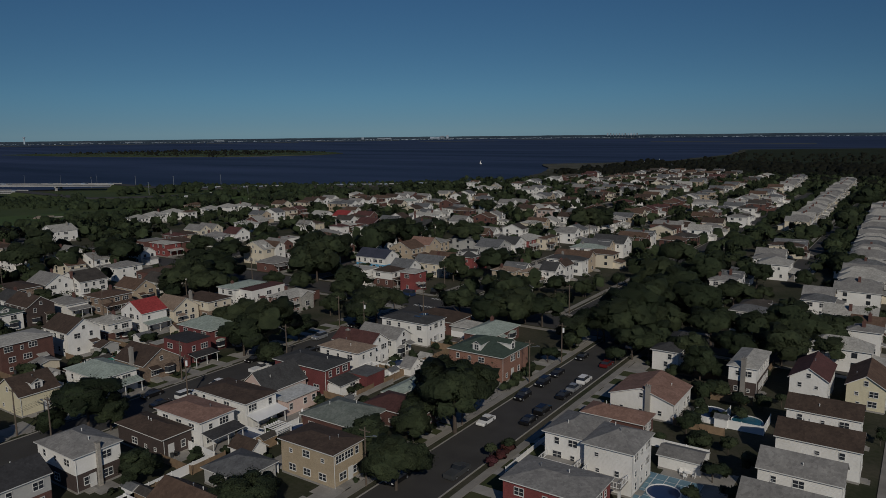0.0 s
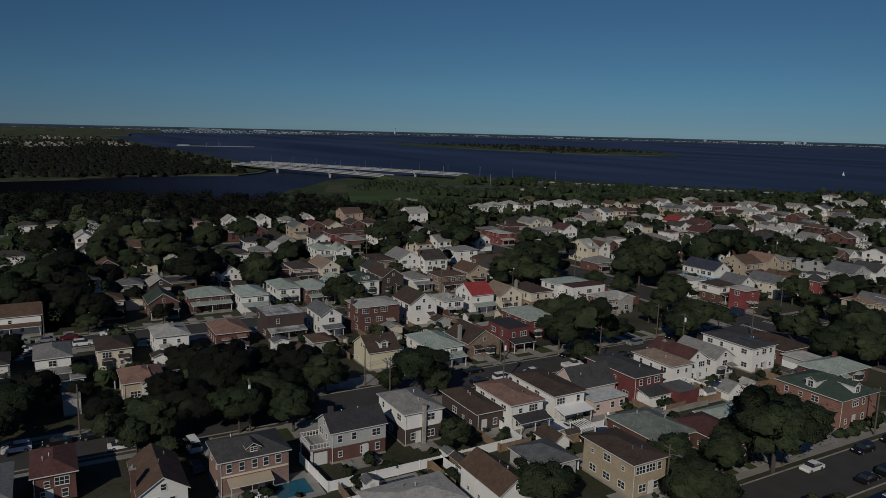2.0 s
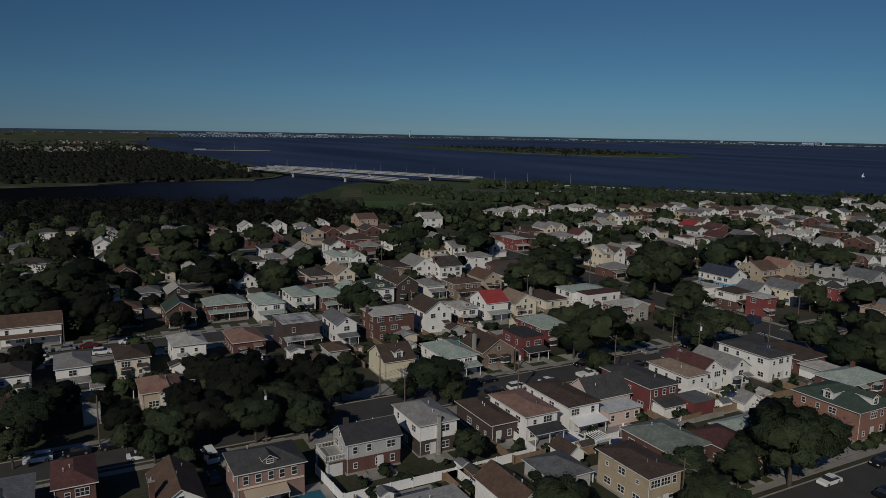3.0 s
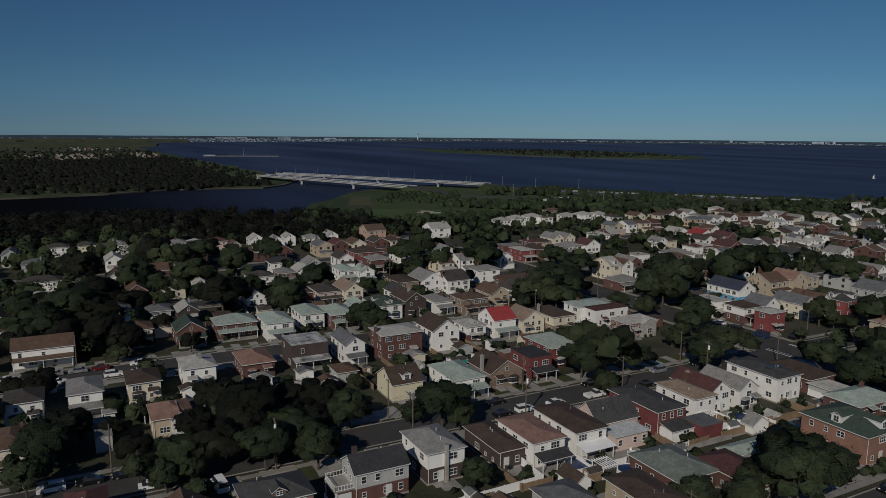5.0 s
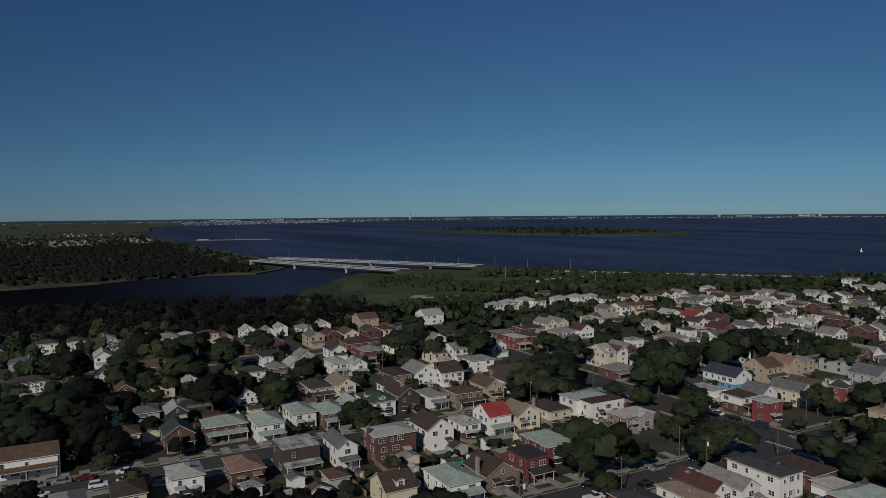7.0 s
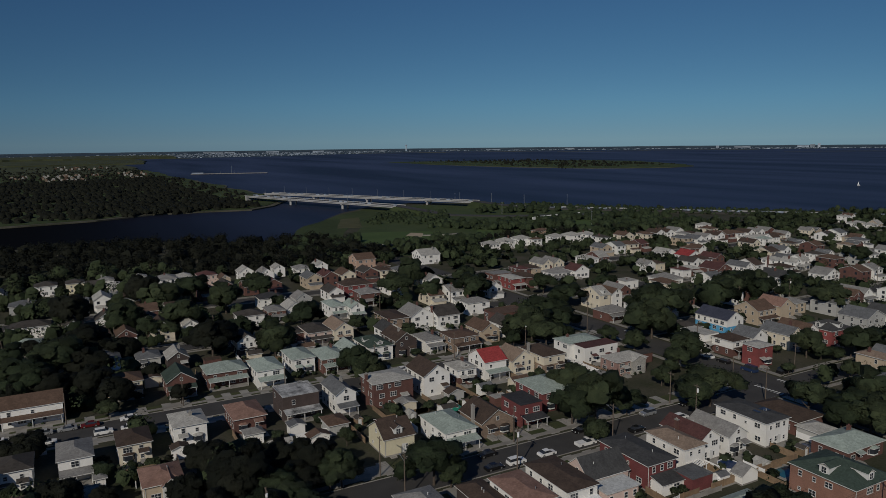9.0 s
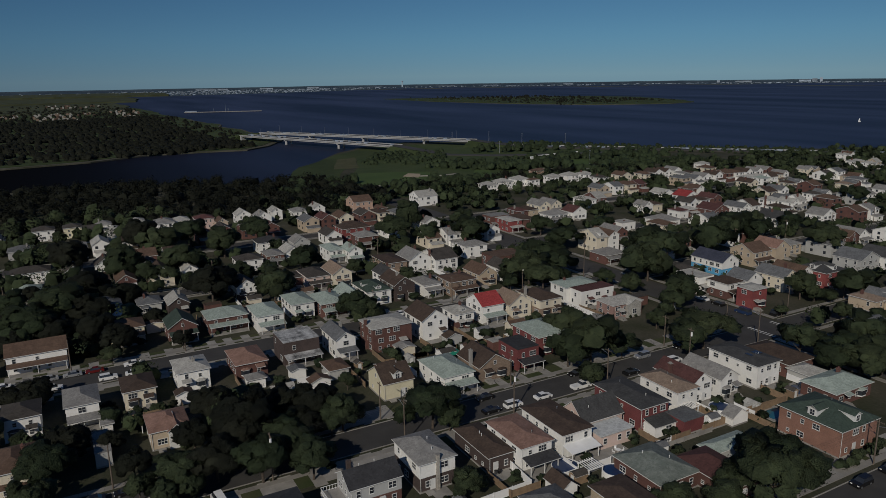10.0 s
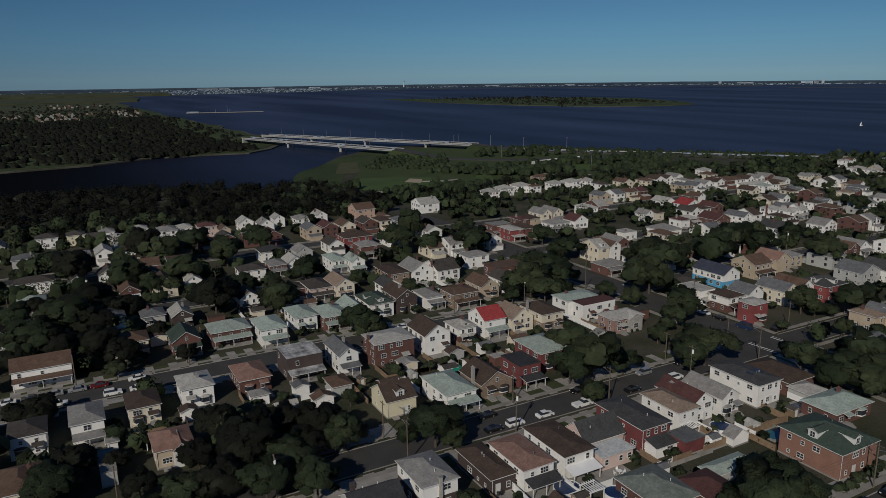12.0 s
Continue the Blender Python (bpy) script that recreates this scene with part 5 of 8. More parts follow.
# low sandbars and mud flats before the far shore
for azd, r, w, d in ((88, 3350, 420, 18), (83, 3700, 360, 12), (76, 4100, 500, 14), (66, 4200, 700, 10), (58, 4250, 800, 10), (49, 4150, 500, 12), (42, 4300, 640, 12), (33, 3900, 420, 12), (24, 4200, 700, 16), (15, 3400, 380, 14), (10, 2900, 320, 10)):
    az = radians(azd)
    c, tn, dp = Vector((-math.sin(az), math.cos(az))) * r, Vector((math.cos(az), math.sin(az))), Vector((-math.sin(az), math.cos(az)))
    z = -1.2 + (max(0.0, r - 1500) / 3200) ** 2 * 15
    pts = [c + tn * (w * q) + dp * (d * k) for q, k in ((-0.5, 0), (0, -1), (0.5, 0), (0.1, 1.3))]
    ground_patch("sandbar", shore([tuple(q) for q in pts], azd, 12, 30), z - 1, z + 1.0, M_REED, "low sandbar in the bay")
tw = thing("control_tower", -math.sin(radians(64.4)) * 4670, math.cos(radians(64.4)) * 4670, 14, 0, "slim pale control tower on the far shore", "tower")
bm = bmesh.new()
tube(bm, (0, 0, 0), (0, 0, 34), 4.5, 3.6, 12)
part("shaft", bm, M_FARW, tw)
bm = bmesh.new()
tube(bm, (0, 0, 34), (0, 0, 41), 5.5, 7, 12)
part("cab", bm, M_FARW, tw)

# ---------------------------------------------------------------- streets
ROADS = [(-65.5, 10.5, -120, 181), (-134, 10, -120, 181), (-202.5, 10.5, -160, 181), (-272, 9.5, -160, 181), (-341, 9.5, -160, 260),
         (4, 10, -200, 640), (-134, 10, 197, 620), (-203, 9.5, 197, 560), (-272, 9.5, 197, 520), (-86, 9.5, 197, 700), (-42, 7, 300, 720), (-341, 9.5, 270, 480)]
bm = bmesh.new()
box(bm, -420, 60, 182, 196, -0.1, 0.03)
tagged(part("road", bm, M_ASPH), "dark asphalt cross street", kind="structure")
for x, w, y0, y1 in ROADS:
    bm = bmesh.new()
    box(bm, x - w / 2, x + w / 2, y0, y1 + (0.9 if y1 == 181 else 0), -0.1, 0.026)
    tagged(part("road", bm, M_ASPH), "dark asphalt residential street", kind="structure")
    if y0 == 197:
        y0 = 198
    for s in (-1, 1):
        bm = bmesh.new()
        e = x + s * w / 2
        box(bm, min(e, e + s * 0.2), max(e, e + s * 0.2), y0, y1 - 1, -0.1, 0.15)
        tagged(part("kerb", bm, M_CONC), "concrete kerb", kind="structure")
        # paving flags of the footway, laid one by one
        if x > -210 and y1 <= 181:
            n = 0
            f0 = e + s * 1.5
            bm = bmesh.new()
            y = y0
            while y < y1 - 3:
                box(bm, min(f0, f0 + s * 1.5), max(f0, f0 + s * 1.5), y, y + 1.47, -0.1, 0.13 + 0.012 * ((n * 7) % 5) / 5)
                y += 1.5
                n += 1
            tagged(part("pavement", bm, M_WALK), "concrete flag footway", kind="structure")
        else:
            bm = bmesh.new()
            box(bm, min(e + s * 1.4, e + s * 2.9), max(e + s * 1.4, e + s * 2.9), y0, y1 - 1, -0.1, 0.14)
            tagged(part("pavement", bm, M_WALK), "concrete footway", kind="structure")
for y in (180.6, 197.4):
    for x0, x1 in ((-128, -72), (-196, -140), (-266, -209), (-335, -278), (-59, -3)):
        bm = bmesh.new()
        s = -1 if y < 190 else 1
        box(bm, x0, x1, min(y, y + s * 1.8), max(y, y + s * 1.8), -0.1, 0.145)
        tagged(part("pavement", bm, M_WALK), "concrete footway along the cross street", kind="structure")
# crossing bars and centre lines
for cx in (-134, -65.5, -202.5):
    for y in (183.2, 193.6):
        bm = bmesh.new()
        for k in range(9):
            box(bm, cx - 4.6 + k * 1.1, cx - 4.1 + k * 1.1, y, y + 1.6, 0.03, 0.036)
        tagged(part("crossing", bm, M_LINE), "worn white crossing bars", kind="structure")
# lawns
LAWNS = [(-127, -122, 20, 178), (-146, -141, 20, 178), (-77.5, -74, 40, 178), (-57, -53, 60, 178), (-196, -193, -20, 178), (-213, -209, -20, 178)]
for x0, x1, y0, y1 in LAWNS:
    y = y0
    rg = random.Random(int(x0))
    while y < y1:
        d = rg.uniform(4, 8)
        ground_patch("lawn", rect(x0, x1, y, y + d - 2.6), -0.1, 0.1, M_GRASS if rg.random() < 0.7 else M_CONC, "small front lawn" )
        ground_patch("driveway", rect(x0 - 1, x1 + 1, y + d - 2.6, y + d), -0.1, 0.07, M_CONC, "concrete driveway")
        y += d

# ---------------------------------------------------------------- park, fields and the parkway by the water
ground_patch("park_grass", shore([(-469, 173), (-415, 207), (-418, 262), (-411, 357), (-454, 438), (-589, 567), (-656, 517), (-712, 462), (-759, 373), (-670, 272)], 12, 8), -1, 0.03, M_PARK, "rough park grass between the fields")
ground_patch("field", shore([(-506, 192), (-483, 208), (-477, 241), (-487, 274), (-529, 275), (-544, 246), (-551, 223)], 14, 4), -1, 0.06, M_FIELD, "mown green ball field")
ground_patch("field", shore([(-493, 401), (-490, 419), (-550, 471), (-557, 460), (-541, 434)], 15, 4), -1, 0.06, M_FIELD, "mown green playing field")
ground_patch("field", shore([(-472, 286), (-474, 305), (-530, 339), (-528, 322)], 13, 4), -1, 0.06, M_FIELD, "mown green strip by the parkway")
ground_patch("bare_ground", shore([(-590, 215), (-588, 238), (-668, 266), (-660, 244)], 16, 6), -1, 0.2, M_REED, "dry reeds above the creek bank")
ground_patch("bare_ground", shore([(-514, 245), (-501, 253), (-520, 264), (-529, 257)], 17, 2), -1, 0.1, M_SAND, "sandy infield of the ball field")
ground_patch("marsh_bank", shore([(-498, 128), (-474, 157), (-504, 190), (-613, 237), (-705, 312), (-769, 360), (-754, 314), (-703, 259), (-647, 217), (-596, 180), (-555, 164)], 18, 8), -1, 0.12, M_MARSH, "reedy creek bank")


def strip(name, pts, width, z, material, label, thick=0.3):
    bm = bmesh.new()
    prev = None
    for i, p in enumerate(pts):
        a, b = Vector(pts[max(0, i - 1)]), Vector(pts[min(len(pts) - 1, i + 1)])
        t = (b - a).normalized()
        nrm = Vector((-t.y, t.x)) * width / 2
        row = [bm.verts.new((p[0] + s * nrm.x, p[1] + s * nrm.y, z - d)) for s, d in ((-1, 0), (1, 0), (1, thick), (-1, thick))]
        if prev:
            for k in range(4):
                bm.faces.new((prev[k], prev[(k + 1) % 4], row[(k + 1) % 4], row[k]))
        else:
            bm.faces.new(row)
        prev = row
    bm.faces.new(prev[::-1])
    bmesh.ops.recalc_face_normals(bm, faces=bm.faces)
    return tagged(part(name, bm, material), label, kind="structure")


strip("parkway", [(-645, 466), (-600, 505), (-500, 588), (-400, 672), (-330, 760), (-300, 900)], 16, 1.2, M_ASPH, "shore parkway on a low bank", 1.6)
strip("parkway_kerb", [(-708, 432), (-663, 468), (-603, 515), (-503, 598), (-408, 680)], 1.2, 2.0, M_DECK, "pale barrier along the parkway", 2.2)
strip("parkway", [(-634, 352), (-600, 385), (-570, 440), (-540, 540)], 12, 0.6, M_ASPH, "approach road to the bridge", 1.0)


def bridge(name, a, b, z, piers):
    """A low road bridge: deck, two parapets, piers with two columns each, lamp posts."""
    a, b = Vector(a), Vector(b)
    d = b - a
    ln, turn = d.length, math.degrees(math.atan2(d.y, d.x))
    root = thing("bridge", a.x, a.y, 0, turn, "low concrete road bridge with pale parapets over the creek", "bridge", "parkway bridges")
    bm = bmesh.new()
    box(bm, 0, ln, -7, 7, z - 1.9, z - 0.6)
    part("girder", bm, M_DECK, root)
    bm = bmesh.new()
    box(bm, -2, ln + 2, -7.6, 7.6, z - 0.6, z - 0.1)
    part("deck", bm, M_ASPH, root)
    for s in (-1, 1):
        bm = bmesh.new()
        box(bm, -4, ln + 4, s * 7.7 - 0.2, s * 7.7 + 0.2, z - 0.5, z + 0.55)
        part("parapet", bm, M_DECK, root)
    for q in piers:
        bm = bmesh.new()
        box(bm, q - 1.1, q + 1.1, -6.5, 6.5, z - 3.0, z - 1.9)
        for s in (-4, 4):
            tube(bm, (q, s, -4), (q, s, z - 3.0), 1.5, 1.5, 12)
        part("pier", bm, M_DECK, root)
    for k in range(int(ln / 40)):
        bm = bmesh.new()
        x = 20 + 40 * k
        tube(bm, (x, 7.6, z), (x, 7.6, z + 9), 0.14, 0.09, 6)
        tube(bm, (x, 7.6, z + 9), (x, 5.2, z + 9.4), 0.07, 0.06, 5)
        part("lamp_post", bm, M_STEEL, root)
    for x0, s in ((0, -1), (ln, 1)):
        bm = bmesh.new()
        box(bm, min(x0, x0 + s * 3), max(x0, x0 + s * 3), -8.0, 8.0, -3, z - 0.65)
        part("abutment", bm, M_DECK, root)
        # earth ramp down to the land behind the abutment
        bm = bmesh.new()
        a0, a1 = x0 + s * 2.5, x0 + s * 75
        v = [bm.verts.new(c) for c in ((a0, -9, z - 0.3), (a0, 9, z - 0.3), (a1, 8, 0.4), (a1, -8, 0.4), (a0, -26, -0.5), (a0, 26, -0.5), (a1, 12, -0.5), (a1, -12, -0.5))]
        for f in ((0, 1, 2, 3), (0, 3, 7, 4), (1, 5, 6, 2), (0, 4, 5, 1), (3, 2, 6, 7)):
            bm.faces.new([v[i] for i in f])
        bmesh.ops.recalc_face_normals(bm, faces=bm.faces)
        part("embankment", bm, M_MARSH, root)
        bm = bmesh.new()
        v = [bm.verts.new(c) for c in ((a0, -7, z - 0.2), (a0, 7, z - 0.2), (a1, 7, 0.5), (a1, -7, 0.5))]
        bm.faces.new(v)
        part("ramp_road", bm, M_ASPH, root)
    return root


bridge("bridge", (-951, 228), (-700, 325), 6.5, (88, 184))
bridge("bridge", (-985, 262), (-705, 423), 6.5, (84, 172, 262))

# pier on the far left, with a low building and masts
pr = thing("jetty", -1866, 300, 0, 73, "long low jetty standing in the bay", "jetty")
bm = bmesh.new()
box(bm, 0, 185, -4, 4, 0.2, 1.5)
part("deck", bm, M_CONC, pr)
bm = bmesh.new()
box(bm, 2, 30, -4, 4, 1.5, 4.0)
part("shed", bm, M_FARW, pr)
for x in (70, 98, 104):
    bm = bmesh.new()
    tube(bm, (x, 0, 1.4), (x, 0, 20 if x == 98 else 9), 0.4, 0.25, 6)
    part("mast", bm, M_FARW, pr)


def sailboat(x, y, h=13):
    root = thing("sailboat", x, y, -1.0, 40, "small white sailing boat under sail", "boat", "sailing boats")
    bm = bmesh.new()
    n = [(-4, 0), (-3.5, -1.2), (0, -1.5), (4.5, 0), (0, 1.5), (-3.5, 1.2)]
    slab(bm, [(q[0] * h / 13, q[1] * h / 13) for q in n], -0.3, 0.9)
    part("hull", bm, M_VINYL, root)
    bm = bmesh.new()
    v = [bm.verts.new(c) for c in ((-0.28 * h, 0.05, 1.3), (0.4, 0.05, 1.3), (0.3, 0.0, h), (-0.28 * h, -0.05, 1.3), (0.4, -0.05, 1.3))]
    bm.faces.new((v[0], v[1], v[2]))
    bm.faces.new((v[3], v[2], v[4]))
    part("sail", bm, M_VINYL, root)
    bm = bmesh.new()
    tube(bm, (0.5, 0, 0.8), (0.5, 0, h + 0.4), 0.09, 0.06, 6)
    part("mast", bm, M_STEEL, root)


sailboat(-676, 1112, 6.0)
sailboat(-395, 1250, 8.0)
# white moored boats off the right shore
for i in range(14):
    rg = random.Random(90 + i)
    bt = thing("boat", -330 - rg.uniform(0, 90), 1180 + rg.uniform(-20, 40) + i * 4, -1.0, rg.uniform(0, 360), "small white motor boat at its mooring", "boat", "moored boats")
    bm = bmesh.new()
    slab(bm, [(-4, -1.3), (2, -1.4), (5, 0), (2, 1.4), (-4, 1.3)], -0.3, 1.3)
    part("hull", bm, M_VINYL, bt)
    bm = bmesh.new()
    box(bm, -2.5, 1.2, -1, 1, 1.3, 2.8)
    part("cabin", bm, M_VINYL, bt)


# pale curved wall and lamp masts of the playing fields, traffic on the parkway
strip("field_wall", [(-551, 396), (-557, 415), (-560, 435), (-562, 462)], 0.5, 2.8, M_VINYL, "long pale wall behind the playing field", 3.0)
strip("field_path", [(-590, 330), (-540, 345), (-480, 372), (-450, 420)], 3.0, 0.1, M_CONC, "pale path between the fields", 0.4)
for x, y in ((-616, 404), (-757, 428), (-731, 464), (-685, 480), (-492, 418), (-656, 520)):
    mp = thing("field_lamp_mast", x, y, 0, 0, "tall grey lamp mast at the playing field", "mast", "field lamp masts")
    bm = bmesh.new()
    tube(bm, (0, 0, -0.2), (0, 0, 12), 0.2, 0.12, 6)
    part("mast", bm, M_STEEL, mp)
    bm = bmesh.new()
    box(bm, -0.7, 0.7, -0.2, 0.2, 11.6, 12.2)
    part("lamp_panel", bm, M_STEEL, mp)
strip("field_wall", [(-506, 256), (-499, 272), (-501, 287)], 0.4, 0.9, M_CONC, "low pale wall along the ball field", 1.8)
strip("field_wall", [(-473, 203), (-466, 224), (-456, 230)], 0.4, 1.4, M_CONC, "pale wall below the ball field", 2.0)
strip("field_wall", [(-429, 372), (-441, 401), (-449, 426)], 0.4, 1.4, M_CONC, "grey wall beside the lane", 1.6)
rgc = random.Random(4)
bm = bmesh.new()
for k in range(120):
    u = rgc.random()
    if k < 30:
        x, y, z = -951 + 251 * u, 228 + 97 * u + rgc.choice((-3, 3)), 6.4
    elif k < 60:
        x, y, z = -985 + 280 * u, 262 + 161 * u + rgc.choice((-3, 3)), 6.4
    else:
        u *= 1.25
        x, y, z = -640 + 240 * u, 470 + 202 * u + rgc.choice((-4, 4)), 1.2
    box(bm, x - 2.0, x + 2.0, y - 1.3, y + 1.3, z + 0.3, z + 1.5)
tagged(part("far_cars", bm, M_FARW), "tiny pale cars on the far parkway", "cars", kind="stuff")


# ---------------------------------------------------------------- houses, street by street
house(-11.7, -4.9, 159.4, 173.1, 5.2, "gy", "yellow", "brown", "-")
house(-19.0, -6.6, 124.4, 130.7, 5.6, "gx", "white", "dkbrown", "-")
house(-19.5, -7.6, 138.4, 144.2, 5.6, "gx", "white", "dkbrown", "-")
pair(-15.0, -7.8, 199.4, 212.4, 6.5, "hip", "white", "grey", "-")
house(-19.2, -7.9, 110.6, 116.9, 5.6, "gx", "white", "grey", "-")
house(-19.4, -8.2, 98.0, 104.6, 5.6, "gx", "white", "grey", "-")
house(-21.9, -14.8, 157.5, 170.7, 5.5, "gy", "white", "maroon", "-")
pair(-30.2, -21.7, 233.6, 248.8, 5.5, "hip", "white", "slate", "-")
house(-33.4, -27.9, 155.2, 169.3, 6.5, "hip", "twotone", "lgrey", "chim")
house(-43.0, -35.2, 100.4, 109.5, 7.5, "hip", "white", "grey", "balcony")
pair(-44.7, -36.0, 206.9, 221.7, 6, "hip", "white", "slate", "-")
house(-49.4, -36.2, 85.6, 94.1, 6, "lhip", "red", "grey", "-")
house(-51.0, -38.4, 132.4, 144.5, 4.0, "gy", "white", "orange", "chim", rise=2.1)
house(-52.3, -40.6, 121.5, 127.4, 3.4, "hip", "brick", "orange", "-")
house(-52.7, -42.0, 286.7, 298.1, 6, "hip", "white", "lgrey", "porch", fine=False)
house(-50.6, -43.4, 101.9, 111.6, 7.2, "hip", "white", "grey", "balcony")
pair(-57.8, -44.5, 339.4, 352.4, 5.5, "hip", "cream", "dkbrown", "porch")
pair(-56.6, -45.8, 298.3, 314.9, 6, "hip", "white", "grey", "porch")
house(-52.3, -46.2, 162.6, 179.8, 5, "hip", "white", "dkslate", "dorm", fine=False)
pair(-60.4, -52.4, 247.1, 260.1, 6, "hip", "white", "grey", "-")
house(-35.0, -28.2, 112.9, 117.7, 2.6, "gx", "white", "grey", "-", rise=0.8)
house(-92.5, -84.0, 38.5, 52.0, 2.9, "lhip", "white", "lgrey", "-")
house(-87.2, -75.5, 77.4, 84.5, 6.2, "lhip", "tanbrick", "dkbrown", "-")
house(-89.8, -76.8, 101.6, 109.5, 3.6, "hip", "brick", "maroon", "-")
house(-91.1, -76.9, 133.9, 146.2, 6.3, "hip", "orangebrick", "dkgreen", "dorm2")
house(-90.8, -79.6, 55.2, 61.3, 4.5, "gx", "white", "brown", "-")
house(-96.5, -84.3, 91.4, 101.4, 3.6, "hip", "brick", "green", "-")
house(-94.8, -86.5, 67.6, 75.3, 3, "hip", "grey", "slate", "-")
pair(-97.0, -86.8, 434.3, 447.3, 6, "hip", "white", "grey", "-")
house(-91.7, -87.7, 110.0, 121.4, 3, "hip", "grey", "lgreen", "-")
house(-100.4, -91.5, 154.9, 168.9, 3.6, "hip", "brick", "lgreen", "-", fine=False)
house(-98.0, -92.9, 75.5, 79.1, 2.8, "gx", "white", "dkbrown", "-")
house(-99.8, -97.1, 126.5, 131.6, 2.4, "gx", "white", "grey", "-")
house(-105.3, -99.7, 114.2, 120.3, 3, "flat", "dred", "slate", "-")
house(-113.8, -101.8, 8.8, 15.4, 5, "gx", "white", "brown", "chim")
house(-107.9, -102.0, 160.0, 166.5, 3.2, "hip", "grey", "lgrey", "-", fine=False)
house(-119.5, -105.0, 85.1, 92.7, 5.8, "lhip", "white", "dkbrown", "whiteawn")
house(-113.5, -105.2, 20.7, 31.5, 6, "hip", "pinkbrick", "dkslate", "dormawn")
house(-118.0, -105.2, 75.0, 82.4, 5.6, "lhip", "white", "orange", "dkawn")
house(-120.7, -105.4, 106.9, 115.1, 6, "lhip", "dred", "dkslate", "ext2")
pair(-122.1, -107.2, 371.9, 384.9, 6, "flat", "brick", "brown", "porch")
house(-119.1, -107.3, 119.9, 126.5, 6, "hip", "white", "tan", "-")
house(-122.4, -107.4, 147.5, 156.0, 6.4, "lhip", "white", "dkslate", "-")
house(-121.4, -107.8, 69.0, 74.8, 4, "hip", "dbrick", "dkbrown", "-")
house(-122.3, -108.0, 160.5, 170.7, 3.8, "hip", "brick", "dkbrown", "-", fine=False)
house(-114.9, -108.2, 39.9, 50.0, 5.8, "gy", "greybrick", "black", "balcony")
house(-121.0, -108.6, 136.0, 142.2, 5, "gx", "white", "grey", "-", fine=False)
house(-120.0, -108.8, 54.1, 61.8, 6.3, "hip", "twotone", "grey", "chimx")
house(-117.2, -109.3, 94.2, 105.1, 4.2, "gy", "pink", "dkslate", "ext", rise=3.4)
house(-121.6, -109.4, 127.1, 133.8, 5.5, "gx", "white", "maroon", "-")
pair(-123.2, -109.7, 328.7, 341.7, 6, "gx", "brick", "brown", "-")
pair(-126.0, -110.8, 256.6, 270.3, 6, "hip", "white", "dkslate", "-")
pair(-116.9, -110.9, 232.5, 248.9, 6, "gx", "white", "dkslate", "-")
house(-126.0, -111.1, 302.6, 313.4, 6.5, "gx", "white", "dkslate", "-", fine=False)
house(-124.6, -114.6, -4.3, 1.4, 5, "hip", "brick", "maroon", "-")
pair(-129.3, -115.6, 287.0, 302.5, 6, "hip", "white", "lgreen", "-")
pair(-123.0, -117.1, 228.0, 243.2, 5.5, "hip", "tan", "tan", "porch")
pair(-135.3, -120.2, 501.0, 514.0, 6, "hip", "white", "lgrey", "-")
pair(-132.2, -123.2, 223.7, 236.6, 6, "hip", "tan", "tan", "-")
house(-157.5, -144.0, 78.8, 87.4, 5, "hip", "white", "lgreen", "porch")
house(-157.5, -146.2, 90.5, 99.9, 4.2, "gx", "stone", "dkbrown", "chim", fine=False)
house(-156.6, -147.3, 103.1, 110.0, 5.8, "flat", "dred", "black", "awning", fine=False)
house(-158.5, -148.8, 64.7, 72.7, 4.6, "gy", "yellow", "dkbrown", "dorm")
house(-155.6, -149.3, 198.7, 205.8, 7, "lhip", "red", "lgrey", "-", fine=False)
pair(-154.7, -150.1, 305.0, 318.0, 5.5, "hip", "cream", "brown", "porch")
house(-161.0, -150.3, 0.7, 3.8, 3, "flat", "grey", "grey", "-")
house(-163.6, -151.6, 241.0, 252.8, 6, "hip", "red", "dkslate", "dorm2", fine=False)
house(-161.7, -152.0, 11.7, 19.5, 4.5, "hip", "tan", "orange", "dormgable")
house(-165.9, -152.9, 114.2, 124.4, 5.8, "hip", "dred", "lgreen", "-", fine=False)
pair(-164.5, -154.8, 296.1, 312.4, 5.5, "hip", "red", "lgrey", "porch")
house(-166.5, -155.8, 284.9, 296.1, 5, "gx", "white", "dkslate", "-", fine=False)
pair(-168.7, -156.5, 224.6, 240.8, 5.5, "gx", "cream", "slate", "-")
house(-169.4, -157.8, 272.4, 284.7, 5, "gx", "grey", "slate", "-", fine=False)
pair(-169.9, -161.1, 200.8, 217.8, 5.8, "hip", "whitebrick", "dkbrown", "porch")
house(-173.4, -165.5, 152.7, 165.1, 5, "hip", "pinkbrick", "lgrey", "dormgable", fine=False)
house(-169.7, -165.7, 3.0, 5.1, 2.6, "hip", "white", "grey", "-")
house(-174.2, -167.2, 57.5, 62.7, 3, "hip", "grey", "brown", "-", fine=False)
house(-182.4, -171.4, 198.4, 205.8, 5.5, "flat", "white", "lgrey", "porch", fine=False)
house(-182.9, -171.9, -3.9, 3.0, 5.8, "hip", "white", "grey", "awning", fine=False)
house(-181.2, -172.2, -16.3, -9.0, 5.5, "hip", "white", "dark", "-", fine=False)
house(-185.8, -175.8, 8.6, 15.8, 5, "hip", "cream", "dkbrown", "-", fine=False)
house(-188.8, -179.0, 74.9, 87.2, 7.5, "lhip", "brick", "lgrey", "chim", fine=False)
house(-192.5, -179.5, 134.3, 142.8, 6, "hip", "creamstone", "dkbrown", "chim", fine=False)
house(-191.9, -179.8, 64.0, 69.8, 6, "gx", "white", "slate", "porch", fine=False)
